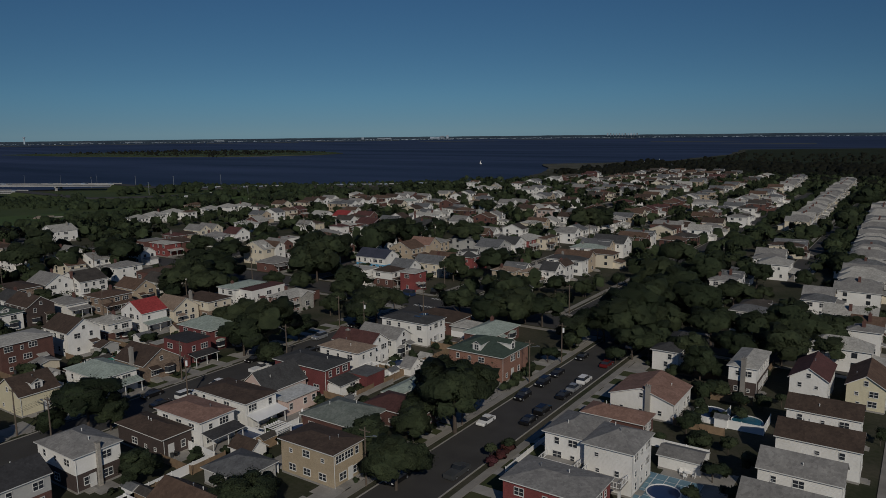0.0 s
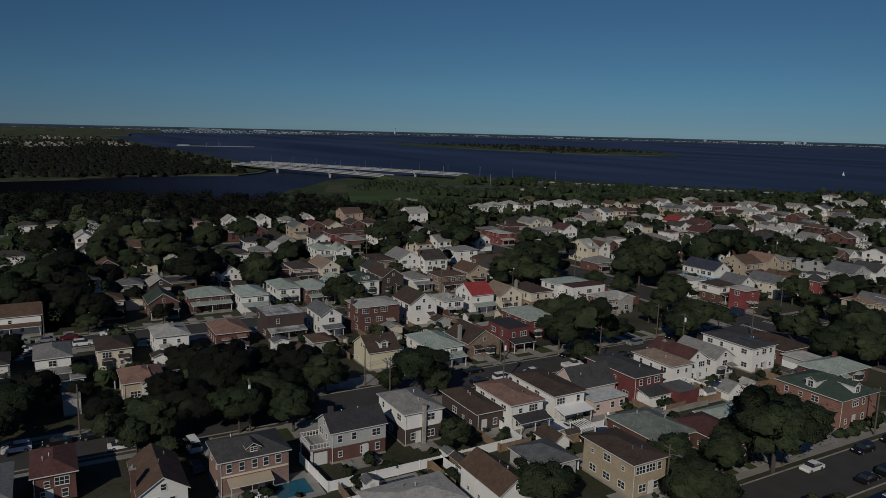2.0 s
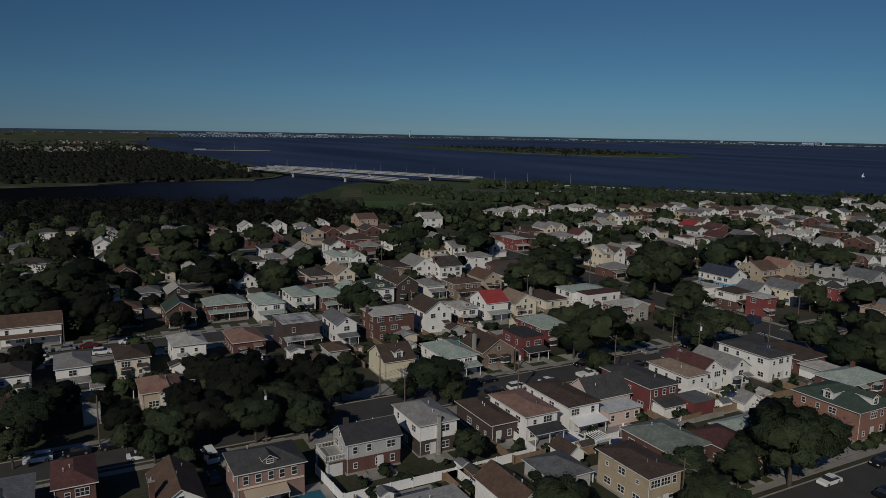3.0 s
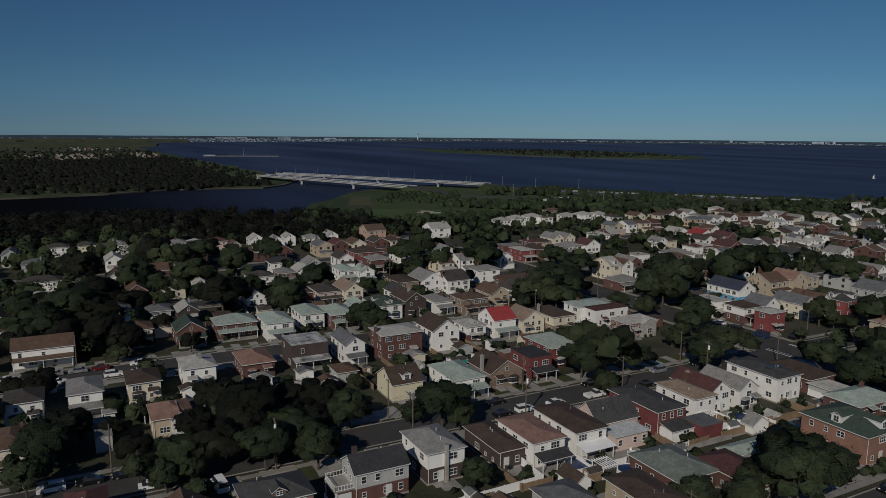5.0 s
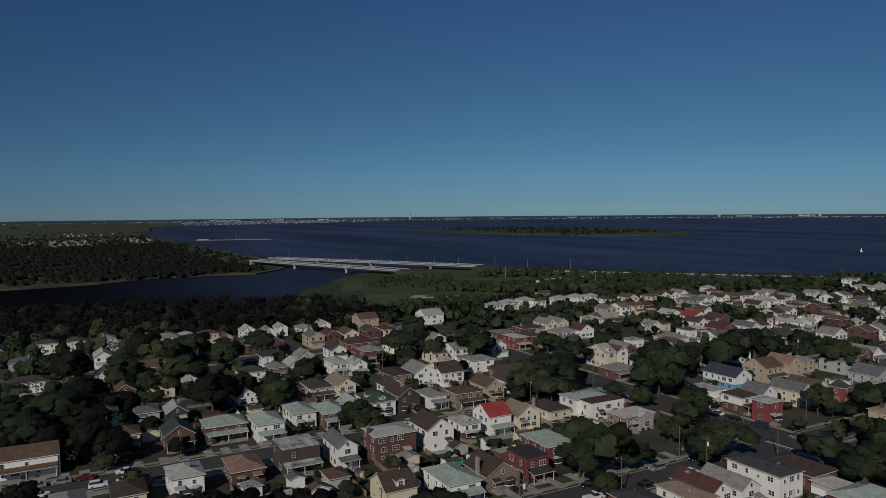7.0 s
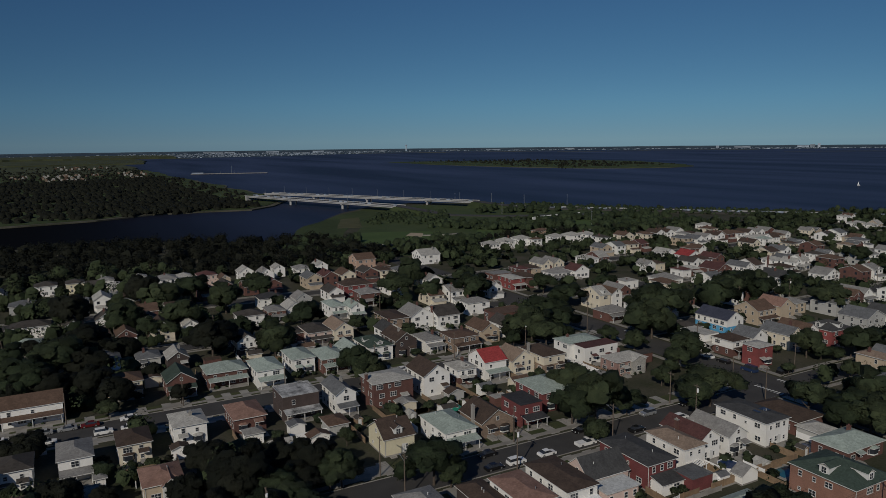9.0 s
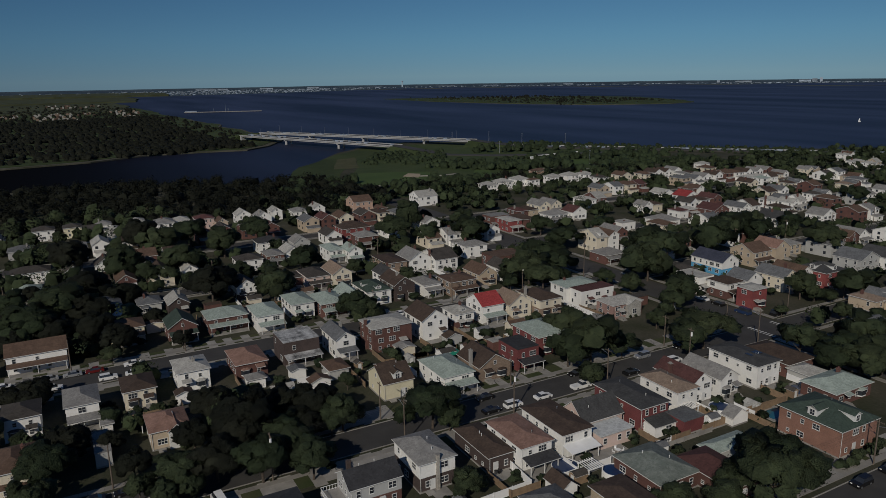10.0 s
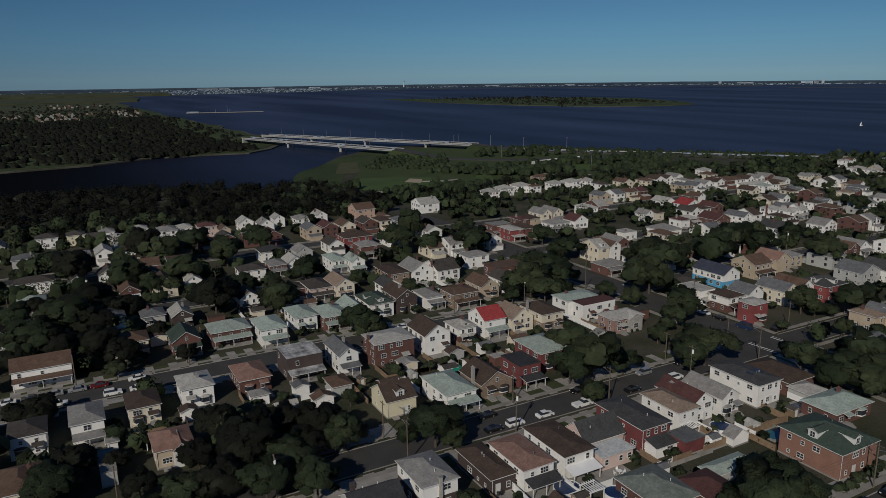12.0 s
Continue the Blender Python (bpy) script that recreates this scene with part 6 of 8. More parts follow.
house(-189.8, -179.8, 21.6, 29.4, 5.5, "hip", "white", "lgrey", "-", fine=False)
pair(-192.0, -180.2, 358.5, 371.5, 5, "hip", "cream", "lgrey", "porch")
house(-191.9, -180.2, 91.4, 100.1, 6.5, "gx", "white", "dkbrown", "-", fine=False)
house(-186.5, -180.3, 152.0, 166.2, 5.5, "flat", "white", "maroon", "-", fine=False)
house(-192.8, -180.6, 36.4, 44.6, 4.2, "hip", "brick", "orange", "-", fine=False)
house(-197.8, -182.5, 223.3, 232.6, 5.5, "gx", "white", "navy", "blue", fine=False)
house(-193.2, -182.8, 49.9, 60.1, 6.5, "flat", "dbrick", "patch", "awning", fine=False)
house(-193.5, -183.3, 124.7, 133.4, 5, "gx", "cream", "tan", "-", fine=False)
house(-191.7, -183.4, 104.6, 111.3, 5.4, "hip", "whitebrick", "lgrey", "dorm", fine=False)
house(-194.3, -183.9, 114.9, 122.8, 6, "gy", "white", "red", "gporch", fine=False)
pair(-197.7, -184.7, 307.3, 323.2, 5, "gx", "brick", "brown", "-")
house(-196.7, -185.2, 244.7, 255.1, 6, "gy", "tan", "brown", "porch", fine=False)
house(-195.4, -186.7, 150.5, 164.0, 6, "lhip", "white", "lgreen", "-", fine=False)
house(-198.6, -187.1, 261.1, 269.7, 5.5, "gx", "tan", "orange", "-", fine=False)
house(-195.1, -187.1, 206.2, 215.1, 3.5, "hip", "white", "dark", "-", fine=False)
house(-198.3, -189.3, 272.3, 280.7, 5, "hip", "tan", "grey", "-", fine=False)
pair(-210.0, -199.8, 413.7, 426.7, 6, "hip", "pink", "brown", "-")
house(-226.2, -213.2, 50.6, 58.9, 5.5, "hip", "white", "lgreen", "awning", fine=False)
house(-224.9, -214.8, 120.7, 131.3, 5.5, "lhip", "stone", "brown", "porch", fine=False)
house(-222.8, -214.8, -17.2, -2.5, 5.5, "gy", "white", "brown", "porch", fine=False)
house(-229.2, -216.2, 72.6, 81.1, 5, "hip", "brick", "lgreen", "porch", fine=False)
house(-229.7, -217.7, 81.4, 88.7, 5, "gx", "brick", "lgreen", "porch", fine=False)
house(-229.6, -218.6, 25.0, 33.3, 4.6, "gx", "brick", "dkgreen", "porch", fine=False)
house(-231.9, -219.3, 63.5, 71.0, 5.5, "hip", "white", "lgreen", "-", fine=False)
house(-231.3, -219.4, 135.5, 143.3, 5, "gx", "tan", "brown", "-", fine=False)
house(-230.5, -219.5, 112.3, 119.1, 4.5, "hip", "white", "grey", "porch", fine=False)
house(-229.8, -219.6, 197.3, 208.6, 4, "hip", "brick", "grey", "porch", fine=False)
house(-233.9, -219.9, 90.4, 99.4, 5.3, "hip", "white", "dkgreen", "dorm2", fine=False)
house(-229.9, -219.9, 36.9, 49.0, 5, "hip", "brick", "lgreen", "porch", fine=False)
house(-233.1, -220.1, 100.9, 108.8, 6, "gx", "dbrick", "dkbrown", "-", fine=False)
house(-232.1, -221.6, 146.6, 154.3, 5, "gx", "white", "dark", "-", fine=False)
house(-231.7, -221.7, 344.0, 354.8, 5, "gx", "white", "grey", "-", fine=False)
house(-234.0, -225.0, 7.5, 18.9, 5, "hip", "yellow", "brown", "porch", fine=False)
house(-239.8, -226.8, 315.5, 327.9, 5.5, "gx", "white", "dkslate", "porch", fine=False)
house(-247.1, -236.5, 153.7, 168.7, 5, "flat", "brick", "brown", "-", fine=False)
pair(-250.3, -237.3, 207.8, 220.5, 7, "gy", "cream", "lgrey", "dorm")
house(-247.3, -238.3, 104.0, 111.2, 5, "gx", "white", "dkslate", "-", fine=False)
house(-253.9, -243.9, 28.7, 35.3, 4.5, "gx", "dbrick", "lgrey", "-", fine=False)
house(-260.2, -247.2, 88.0, 95.5, 5.5, "gx", "cream", "tan", "-", fine=False)
house(-262.4, -247.6, 132.1, 142.3, 5, "gy", "white", "dark", "chim", fine=False)
house(-260.1, -249.2, 52.6, 59.6, 5.5, "gx", "browhite", "dark", "-", fine=False)
house(-262.9, -249.9, 79.0, 87.8, 5, "hip", "pink", "dark", "porch", fine=False)
house(-259.7, -250.7, 20.0, 27.2, 4, "hip", "grey", "slate", "-", fine=False)
house(-266.7, -251.4, 112.4, 121.0, 5.5, "lhip", "stone", "dkbrown", "-", fine=False)
house(-264.0, -251.4, 122.2, 131.8, 5.5, "gx", "white", "grey", "-", fine=False)
pair(-263.6, -253.6, 364.6, 377.6, 5, "gx", "white", "lgrey", "porch")
house(-264.4, -256.4, 72.3, 78.9, 4, "hip", "brick", "dark", "-", fine=False)
pair(-269.7, -256.7, 326.3, 341.0, 5.5, "gx", "white", "slate", "-")
house(-271.5, -258.5, 269.5, 281.4, 4, "hip", "white", "grey", "-", fine=False)
house(-267.4, -259.6, 153.4, 164.3, 5.5, "hip", "white", "grey", "-", fine=False)
house(-273.5, -260.5, 309.2, 320.4, 5, "gx", "brick", "maroon", "-", fine=False)
pair(-274.2, -264.2, 361.9, 378.4, 5, "hip", "white", "lgrey", "chim")
pair(-273.4, -264.4, 400.7, 415.0, 5, "hip", "white", "dark", "porch")
house(-272.5, -264.5, 247.3, 256.3, 4, "flat", "white", "lgrey", "-", fine=False)
pair(-280.6, -271.6, 295.2, 309.1, 4.5, "hip", "white", "maroon", "-")
house(-288.3, -278.3, 106.7, 112.8, 5.5, "gx", "white", "lgreen", "porch", fine=False)
pair(-288.6, -279.6, 456.3, 469.3, 4.5, "hip", "cream", "tan", "-")
house(-297.1, -284.1, 100.1, 106.5, 5.5, "hip", "white", "lgreen", "porch", fine=False)
house(-298.0, -289.0, -17.8, -8.9, 4, "hip", "brick", "lgreen", "porch", fine=False)
house(-298.0, -289.0, 61.9, 72.5, 5, "hip", "white", "dark", "-", fine=False)
house(-298.3, -289.3, 40.7, 46.5, 4, "gx", "white", "lgrey", "-", fine=False)
house(-301.5, -291.5, 75.1, 82.3, 5, "hip", "brick", "grey", "porch", fine=False)
house(-303.1, -293.1, 83.4, 90.2, 5, "gx", "white", "lgrey", "-", fine=False)
pair(-306.2, -293.2, 198.8, 215.0, 6, "lhip", "red", "lgrey", "porch")
pair(-303.4, -294.4, 291.5, 305.4, 4.5, "gx", "white", "grey", "-")
pair(-306.3, -297.3, 489.4, 502.4, 5, "hip", "tan", "brown", "porch")
house(-308.7, -298.7, 228.5, 240.4, 5, "hip", "white", "grey", "porch", fine=False)
house(-309.8, -299.8, 120.2, 129.7, 6, "hip", "brick", "grey", "porch", fine=False)
house(-310.5, -300.5, 245.1, 254.6, 4.5, "gx", "white", "maroon", "-", fine=False)
house(-312.1, -301.1, 331.2, 342.8, 5, "gx", "white", "red", "-", fine=False)
pair(-310.1, -301.1, 427.8, 440.8, 5, "hip", "cream", "dkbrown", "porch")
house(-313.0, -305.0, 26.8, 33.4, 4.5, "gx", "white", "dark", "-", fine=False)
house(-314.8, -306.3, 196.2, 208.0, 6, "flat", "brick", "grey", "porch", fine=False)
house(-320.0, -311.0, 92.7, 100.3, 4.5, "gx", "grey", "grey", "-", fine=False)
house(-319.9, -311.9, -0.7, 5.9, 4, "gx", "white", "dark", "-", fine=False)
pair(-323.9, -312.9, 217.6, 231.1, 6, "hip", "brick", "maroon", "-")
house(-324.1, -315.1, -19.3, -5.7, 5, "hip", "white", "dark", "-", fine=False)
house(-324.1, -315.1, 10.6, 19.0, 4.5, "gx", "white", "dark", "-", fine=False)
house(-327.6, -317.6, 78.1, 89.4, 5, "hip", "white", "black", "-", fine=False)
pair(-333.1, -320.1, 237.6, 253.3, 6, "gx", "cream", "grey", "-")
house(-332.7, -320.7, 120.1, 134.4, 6, "hip", "red", "dkbrown", "-", fine=False)
pair(-330.8, -320.8, 356.0, 369.0, 5, "hip", "brick", "brown", "-")
pair(-337.4, -324.4, 274.8, 290.4, 5, "hip", "white", "lgrey", "-")
pair(-334.3, -326.3, 432.9, 449.3, 5, "hip", "white", "lgreen", "-")
pair(-339.6, -328.6, 452.1, 465.1, 6, "hip", "cream", "brown", "porch")
pair(-342.1, -333.1, 573.1, 586.1, 5, "hip", "white", "lgrey", "porch")
pair(-343.5, -334.5, 431.0, 446.8, 5, "hip", "white", "lgrey", "-")
pair(-348.2, -338.2, 500.0, 513.0, 5, "gx", "cream", "grey", "-")
pair(-356.0, -347.0, 573.2, 586.2, 5, "hip", "white", "lgrey", "porch")
house(-374.1, -365.1, -22.0, -10.5, 4, "hip", "grey", "slate", "-", fine=False)
house(-383.5, -373.5, 160.9, 167.6, 4, "hip", "tan", "brown", "porch", fine=False)
pair(-384.5, -375.5, 408.3, 421.3, 5, "hip", "white", "grey", "porch")
pair(-386.8, -377.8, 607.9, 620.9, 6, "hip", "white", "lgrey", "-")
house(-391.2, -378.2, 149.2, 160.7, 8, "gy", "salmon", "brown", "-", fine=False)
house(-389.4, -380.4, 72.7, 78.3, 4.5, "gx", "tan", "brown", "-", fine=False)
house(-390.6, -380.6, 94.0, 101.8, 5, "gx", "white", "grey", "-", fine=False)
house(-398.5, -385.5, 194.2, 207.3, 6, "gy", "white", "lgrey", "-", fine=False)
house(-395.0, -386.0, 115.5, 123.9, 5, "hip", "white", "grey", "-", fine=False)
house(-396.3, -387.3, 63.2, 72.6, 6, "hip", "pink", "maroon", "-", fine=False)
house(-399.6, -389.6, 129.0, 135.6, 5, "gx", "white", "lgrey", "-", fine=False)
house(-400.8, -391.8, 85.5, 93.5, 5, "gx", "white", "lgrey", "-", fine=False)
house(-401.7, -392.7, 105.2, 111.3, 5, "gx", "white", "lgrey", "-", fine=False)
house(-404.3, -395.3, 54.4, 61.2, 5, "hip", "white", "lgrey", "-", fine=False)
house(-411.3, -402.3, -12.7, -2.8, 5.5, "hip", "white", "dark", "-", fine=False)
house(-411.8, -402.8, 1.3, 9.5, 5.5, "hip", "yellow", "dark", "-", fine=False)
house(-413.3, -404.3, 32.2, 39.9, 5, "hip", "white", "lgrey", "-", fine=False)
house(-415.7, -405.7, 255.4, 265.2, 5.5, "hip", "white", "lgrey", "-", fine=False)
house(-417.5, -408.5, 16.6, 23.8, 4.5, "hip", "white", "grey", "-", fine=False)
house(-420.3, -410.3, 344.3, 352.7, 5.5, "hip", "white", "lgrey", "-", fine=False)
house(-421.7, -411.7, 315.0, 325.0, 5.5, "hip", "white", "lgrey", "-", fine=False)
house(-416.7, -411.7, 296.2, 304.6, 5, "hip", "white", "brown", "-", fine=False)
house(-422.2, -412.2, 329.8, 340.9, 5.5, "hip", "white", "lgrey", "-", fine=False)
house(-422.2, -412.2, 270.3, 281.8, 5.5, "hip", "white", "lgrey", "-", fine=False)
house(-421.6, -413.6, 470.2, 480.0, 4, "hip", "white", "lgrey", "-", fine=False)
house(-426.8, -416.8, 287.6, 298.9, 5.5, "hip", "white", "lgrey", "-", fine=False)


house(-460.0, -451.0, 329.5, 342.3, 4.5, "hip", "salmon", "brown", "-", fine=False)


def roof_panels(x, y, z, n, w, l, label, name, category):
    """Dark framed panels lying on a shallow roof."""
    root = thing(name, x, y, z, 0, label, category)
    for k in range(n):
        bm = bmesh.new()
        box(bm, -w / 2, w / 2, k * (l + 0.08), k * (l + 0.08) + l, -0.3, 0.09)
        part("panel", bm, M_GLASS, root)


roof_panels(-112.5, 150.2, 7.05, 4, 2.0, 1.0, "black solar panels on the flat white house roof", "solar_panels", "solar panels")
roof_panels(-148.6, 81.2, 5.72, 2, 1.1, 0.8, "two dark skylights in the pale green roof", "skylight", "skylight")
roof_panels(-186.0, 24.0, 6.35, 2, 1.0, 0.8, "two dark skylights in the light grey roof", "skylight", "skylight")
M_TARP = mat("green_tarpaulin", (0.02, 0.22, 0.14), (0.015, 0.17, 0.11), 2, 0.5, 0.2, 8)
tp = thing("garden_canopy", -163.4, 91.8, 0, 0, "bright green tarpaulin canopy on four thin posts", "canopy")
bm = bmesh.new()
solid(bm, [[(-2.0, -2.6, 2.3), (2.0, -2.6, 2.3), (0.9, 0, 2.8), (-0.9, 0, 2.8)], [(2.0, 2.6, 2.3), (-2.0, 2.6, 2.3), (-0.9, 0, 2.8), (0.9, 0, 2.8)], [(2.0, -2.6, 2.3), (2.0, 2.6, 2.3), (0.9, 0, 2.8)], [(-2.0, 2.6, 2.3), (-2.0, -2.6, 2.3), (-0.9, 0, 2.8)]], 0.05)
part("cover", bm, [M_TARP, M_TARP], tp)
for sx in (-1, 1):
    for sy in (-1, 1):
        bm = bmesh.new()
        tube(bm, (sx * 1.9, sy * 2.5, 0), (sx * 1.9, sy * 2.5, 2.3), 0.04, 0.04, 6)
        part("post", bm, M_STEEL, tp)


# ---------------------------------------------------------------- parked cars
def kerb_cars(rows, turn):
    for x, y, paint, kind in rows:
        car(x, y, turn, paint, kind)


kerb_cars([(-68.9, 85.4, "black", "saloon"), (-68.9, 91.8, "black", "suv"), (-68.9, 113.4, "white", "saloon"), (-69.0, 128.8, "black", "suv"),
           (-69.1, 138.5, "black", "suv"), (-69.2, 146.1, "black", "saloon"), (-69.2, 160.5, "black", "saloon")], 180)
kerb_cars([(-62.0, 92.6, "grey", "pickup"), (-62.0, 118.2, "black", "saloon"), (-62.0, 124.2, "black", "suv"), (-62.0, 134.2, "black", "saloon"),
           (-62.0, 139.4, "silver", "saloon"), (-62.0, 145.1, "white", "suv"), (-62.0, 158.5, "red", "saloon"), (-62.1, 176, "silver", "saloon")], 0)
kerb_cars([(-137.4, 86.5, "black", "saloon"), (-137.5, 115.1, "black", "saloon"), (-137.4, 138.4, "silver", "suv"), (-137.4, 153.2, "black", "saloon"),
           (-137.3, -7.0, "white", "suv"), (-137.3, -0.8, "black", "saloon"), (-137.3, 5.2, "black", "saloon")], 180)
kerb_cars([(-130.7, 84.2, "black", "saloon"), (-130.6, 90.3, "white", "suv"), (-130.7, 99.2, "white", "saloon"), (-130.7, 111.1, "white", "pickup"),
           (-130.8, 143.7, "white", "suv"), (-130.7, 9.2, "white", "saloon"), (-130.7, 128, "black", "saloon")], 0)
kerb_cars([(-206.1, -18.5, "white", "saloon"), (-206.1, -13.0, "black", "saloon"), (-206.1, -7.5, "silver", "saloon"), (-206.1, -1.8, "silver", "saloon"),
           (-206.1, 3.6, "red", "saloon"), (-206.1, 13.3, "white", "saloon"), (-206.1, 60, "black", "suv"), (-206.1, 96, "white", "saloon"), (-206.1, 128, "grey", "suv")], 180)
kerb_cars([(-198.9, -16.5, "white", "suv"), (-198.9, -6.6, "white", "saloon"), (-198.9, 6.5, "white", "suv"), (-198.9, 13.0, "white", "saloon"), (-198.9, 81, "black", "saloon"), (-198.9, 140, "white", "suv")], 0)
car(-125.0, 20.1, 95, "white", "van")
car(-116.5, 19.2, 90, "black", "saloon")
car(-110.1, 193.6, 90, "white", "saloon")
car(-141.5, 201.5, 0, "black", "van")
car(-158.8, 193.8, 90, "black", "suv")
car(-148.5, 193.6, 90, "blue", "van")
car(-165.5, 193.8, 90, "white", "saloon")
car(-112, 184.4, 270, "black", "suv")

# ---------------------------------------------------------------- pools and decks
round_pool(-101.6, 83.2, 2.9, 1.2, M_POOLB)
round_pool(-95.6, 90.6, 2.4, 1.1, M_POOLB)
round_pool(-104.3, 131.0, 2.6, 1.1, M_POOLB)
round_pool(-33.0, 139.7, 3.2, 1.2, M_POOLB)
round_pool(-26.3, 139.3, 2.9, 1.0)


def sunk_pool(x0, x1, y0, y1, water, label, deck=1.4):
    root = thing("pool", (x0 + x1) / 2, (y0 + y1) / 2, 0, 0, label, "pool")
    w, l = (x1 - x0) / 2, (y1 - y0) / 2
    bm = bmesh.new()
    out = [bm.verts.new((s * (w + deck), t * (l + deck), 0.16)) for s, t in ((-1, -1), (1, -1), (1, 1), (-1, 1))]
    inn = [bm.verts.new((s * w, t * l, 0.16)) for s, t in ((-1, -1), (1, -1), (1, 1), (-1, 1))]
    low = [bm.verts.new((v.co.x, v.co.y, -0.1)) for v in out]
    for k in range(4):
        j = (k + 1) % 4
        bm.faces.new((out[k], out[j], inn[j], inn[k]))
        bm.faces.new((low[k], low[j], out[j], out[k]))
    part("coping", bm, M_CONC, root)
    bm = bmesh.new()
    box(bm, -w + 0.01, w - 0.01, -l + 0.01, l - 0.01, -0.1, 0.1)
    part("water", bm, water, root)
    return root


sunk_pool(-105.5, -100.5, 28.5, 34.2, M_POOL, "sunk swimming pool with pale coping")
sunk_pool(-98.2, -95.2, 40.5, 50.5, M_POOLB, "long swimming pool under a blue cover", 0.8)
sunk_pool(-98.5, -94.8, 137.5, 143.0, M_POOL, "sunk garden pool with teal water", 0.8)
sunk_pool(-104.5, -100.2, 153.5, 158.3, M_POOLB, "dark covered garden pool", 0.9)
# round sunk pool on a blue tiled deck
pd = thing("pool_deck", -31.5, 105.6, 0, 0, "blue tiled pool deck beside the white house", "deck")
M_TILE = mat("blue_deck_tiles", (0.13, 0.24, 0.3), (0.1, 0.19, 0.24), 2, 0.5, 0, 10)
bm = bmesh.new()
box(bm, -4.6, 4.55, -5.1, 5.05, -0.05, 0.185)
part("grout_bed", bm, M_TRIM, pd)
for i in range(5):
    for j in range(5):
        bm = bmesh.new()
        box(bm, -4.5 + i * 1.82, -2.82 + i * 1.82, -5 + j * 2.02, -3.12 + j * 2.02, 0, 0.2)
        part("tile", bm, M_TILE, pd)
round_pool(-31.5, 104.6, 2.7, 0.42, M_POOLB)

# ---------------------------------------------------------------- fences that stand out
fence(-111.2, 35.3, -99.6, 36.0)
fence(-99.5, 36.2, -99.5, 56.4)
fence(-99.5, 56.5, -99.9, 73.4)
fence(-110.4, 74.2, -99.9, 73.6)
fence(-99.4, 56.6, -91.4, 56.9)
fence(-93.9, 36.4, -93.9, 55.5, 1.6)
fence(-104.4, 84.6, -101.5, 84.6, 1.6)
fence(-110.0, 126.5, -100.4, 126.7, 2.0)
fence(-100.3, 119.6, -100.0, 131.0, 2.0)
fence(-103.0, 134.2, -97.5, 134.4, 1.8)
fence(-100, 134.6, -99.2, 148.0, 1.7, M_WOOD, "brown wooden board fence")
fence(-106.5, 148.2, -99.2, 148.2, 1.7, M_WOOD, "brown wooden board fence")
fence(-97.9, 104.0, -97.9, 121.0, 1.2, M_CONC, "low grey block wall")
fence(-30.5, 135.8, -22.8, 136.0, 1.8)
fence(-22.8, 136.1, -22.8, 143.0, 1.8)
fence(-30.6, 136, -30.2, 143.2, 1.8)
fence(-27.5, 150.2, -35.5, 149.5, 1.8, M_WOOD, "brown wooden board fence")
fence(-55.6, 97.5, -55.6, 113.5, 1.0)

# flat patio roof, pale paved yard and walls behind the white houses
ground_patch("patio", rect(-108, -98.5, 118, 133), -0.1, 0.09, M_CONC, "pale paved back yard")
ground_patch("patio", rect(-104.8, -98.5, 85.2, 100), -0.1, 0.09, M_CONC, "grey paved back yard")
ground_patch("patio", rect(-108, -99.8, 22, 35), -0.1, 0.09, M_CONC, "paved terrace by the pool")
ground_patch("patio", rect(-99, -92, 56.9, 66), -0.1, 0.09, M_CONC, "pale paved yard")
ground_patch("patio", rect(-34, -23, 100, 117), -0.1, 0.07, M_CONC, "paved yard")
ground_patch("front_walk", rect(-76.8, -72.2, 96.5, 98.5), -0.1, 0.11, M_CONC, "concrete front walk")
ground_patch("front_walk", rect(-76.8, -72.2, 108.8, 110.4), -0.1, 0.11, M_CONC, "concrete front walk")

# ---------------------------------------------------------------- utility poles along the streets
for k, y in enumerate((31, 60, 88.5, 117, 146, 174)):
    pole(-127.6, y, 10.5, arm=k % 2 == 0, lamp=-1 if k % 2 else 0)
for k, y in enumerate((-25, 3, 31, 60, 96.4, 122, 150, 176)):
    pole(-140.6, y, 9.5, lamp=0)
for k, y in enumerate((81.4, 110, 138, 155, 178)):
    pole(-72.2, y, 10.0, arm=k % 2, lamp=1 if k % 2 == 0 else 0)
for k, y in enumerate((-30, -2, 28, 58, 88, 118, 148, 177)):
    pole(-209.2, y, 9.5, arm=k % 3 == 0)
for k, y in enumerate((205, 235, 265, 300, 335, 370)):
    pole(-140.6, y, 9.5)
    pole(-211, y, 9.5, arm=k % 2)
for k, y in enumerate((-20, 15, 50, 85, 120, 155)):
    pole(-278.5, y, 9.5)
for k, x in enumerate((-235, -175, -105, -90)):
    pole(x, 198.8, 9.5, lamp=0)


def wires(x, y0, y1, z, label="thin black overhead wires"):
    """Sagging wires from pole to pole, in one run."""
    cu = bpy.data.curves.new("overhead_wire", "CURVE")
    cu.dimensions, cu.bevel_depth, cu.bevel_resolution = "3D", 0.016, 0
    for dx in (-1.0, -0.4, 0.4, 1.0):
        sp = cu.splines.new("POLY")
        n = 12
        sp.points.add(n)
        for i in range(n + 1):
            u = i / n
            sp.points[i].co = (x + dx, y0 + (y1 - y0) * u, z - 0.9 * 4 * u * (1 - u), 1)
    cu.materials.append(M_RUBBER)
    return tagged(new("overhead_wire", cu), label, "wire", "overhead wires")


for a, b in ((31, 60), (60, 88.5), (88.5, 117), (117, 146), (146, 174)):
    wires(-127.6, a, b, 10.1)
for a, b in ((81.4, 110), (110, 138), (138, 155), (155, 178)):
    wires(-72.2, a, b, 9.6)

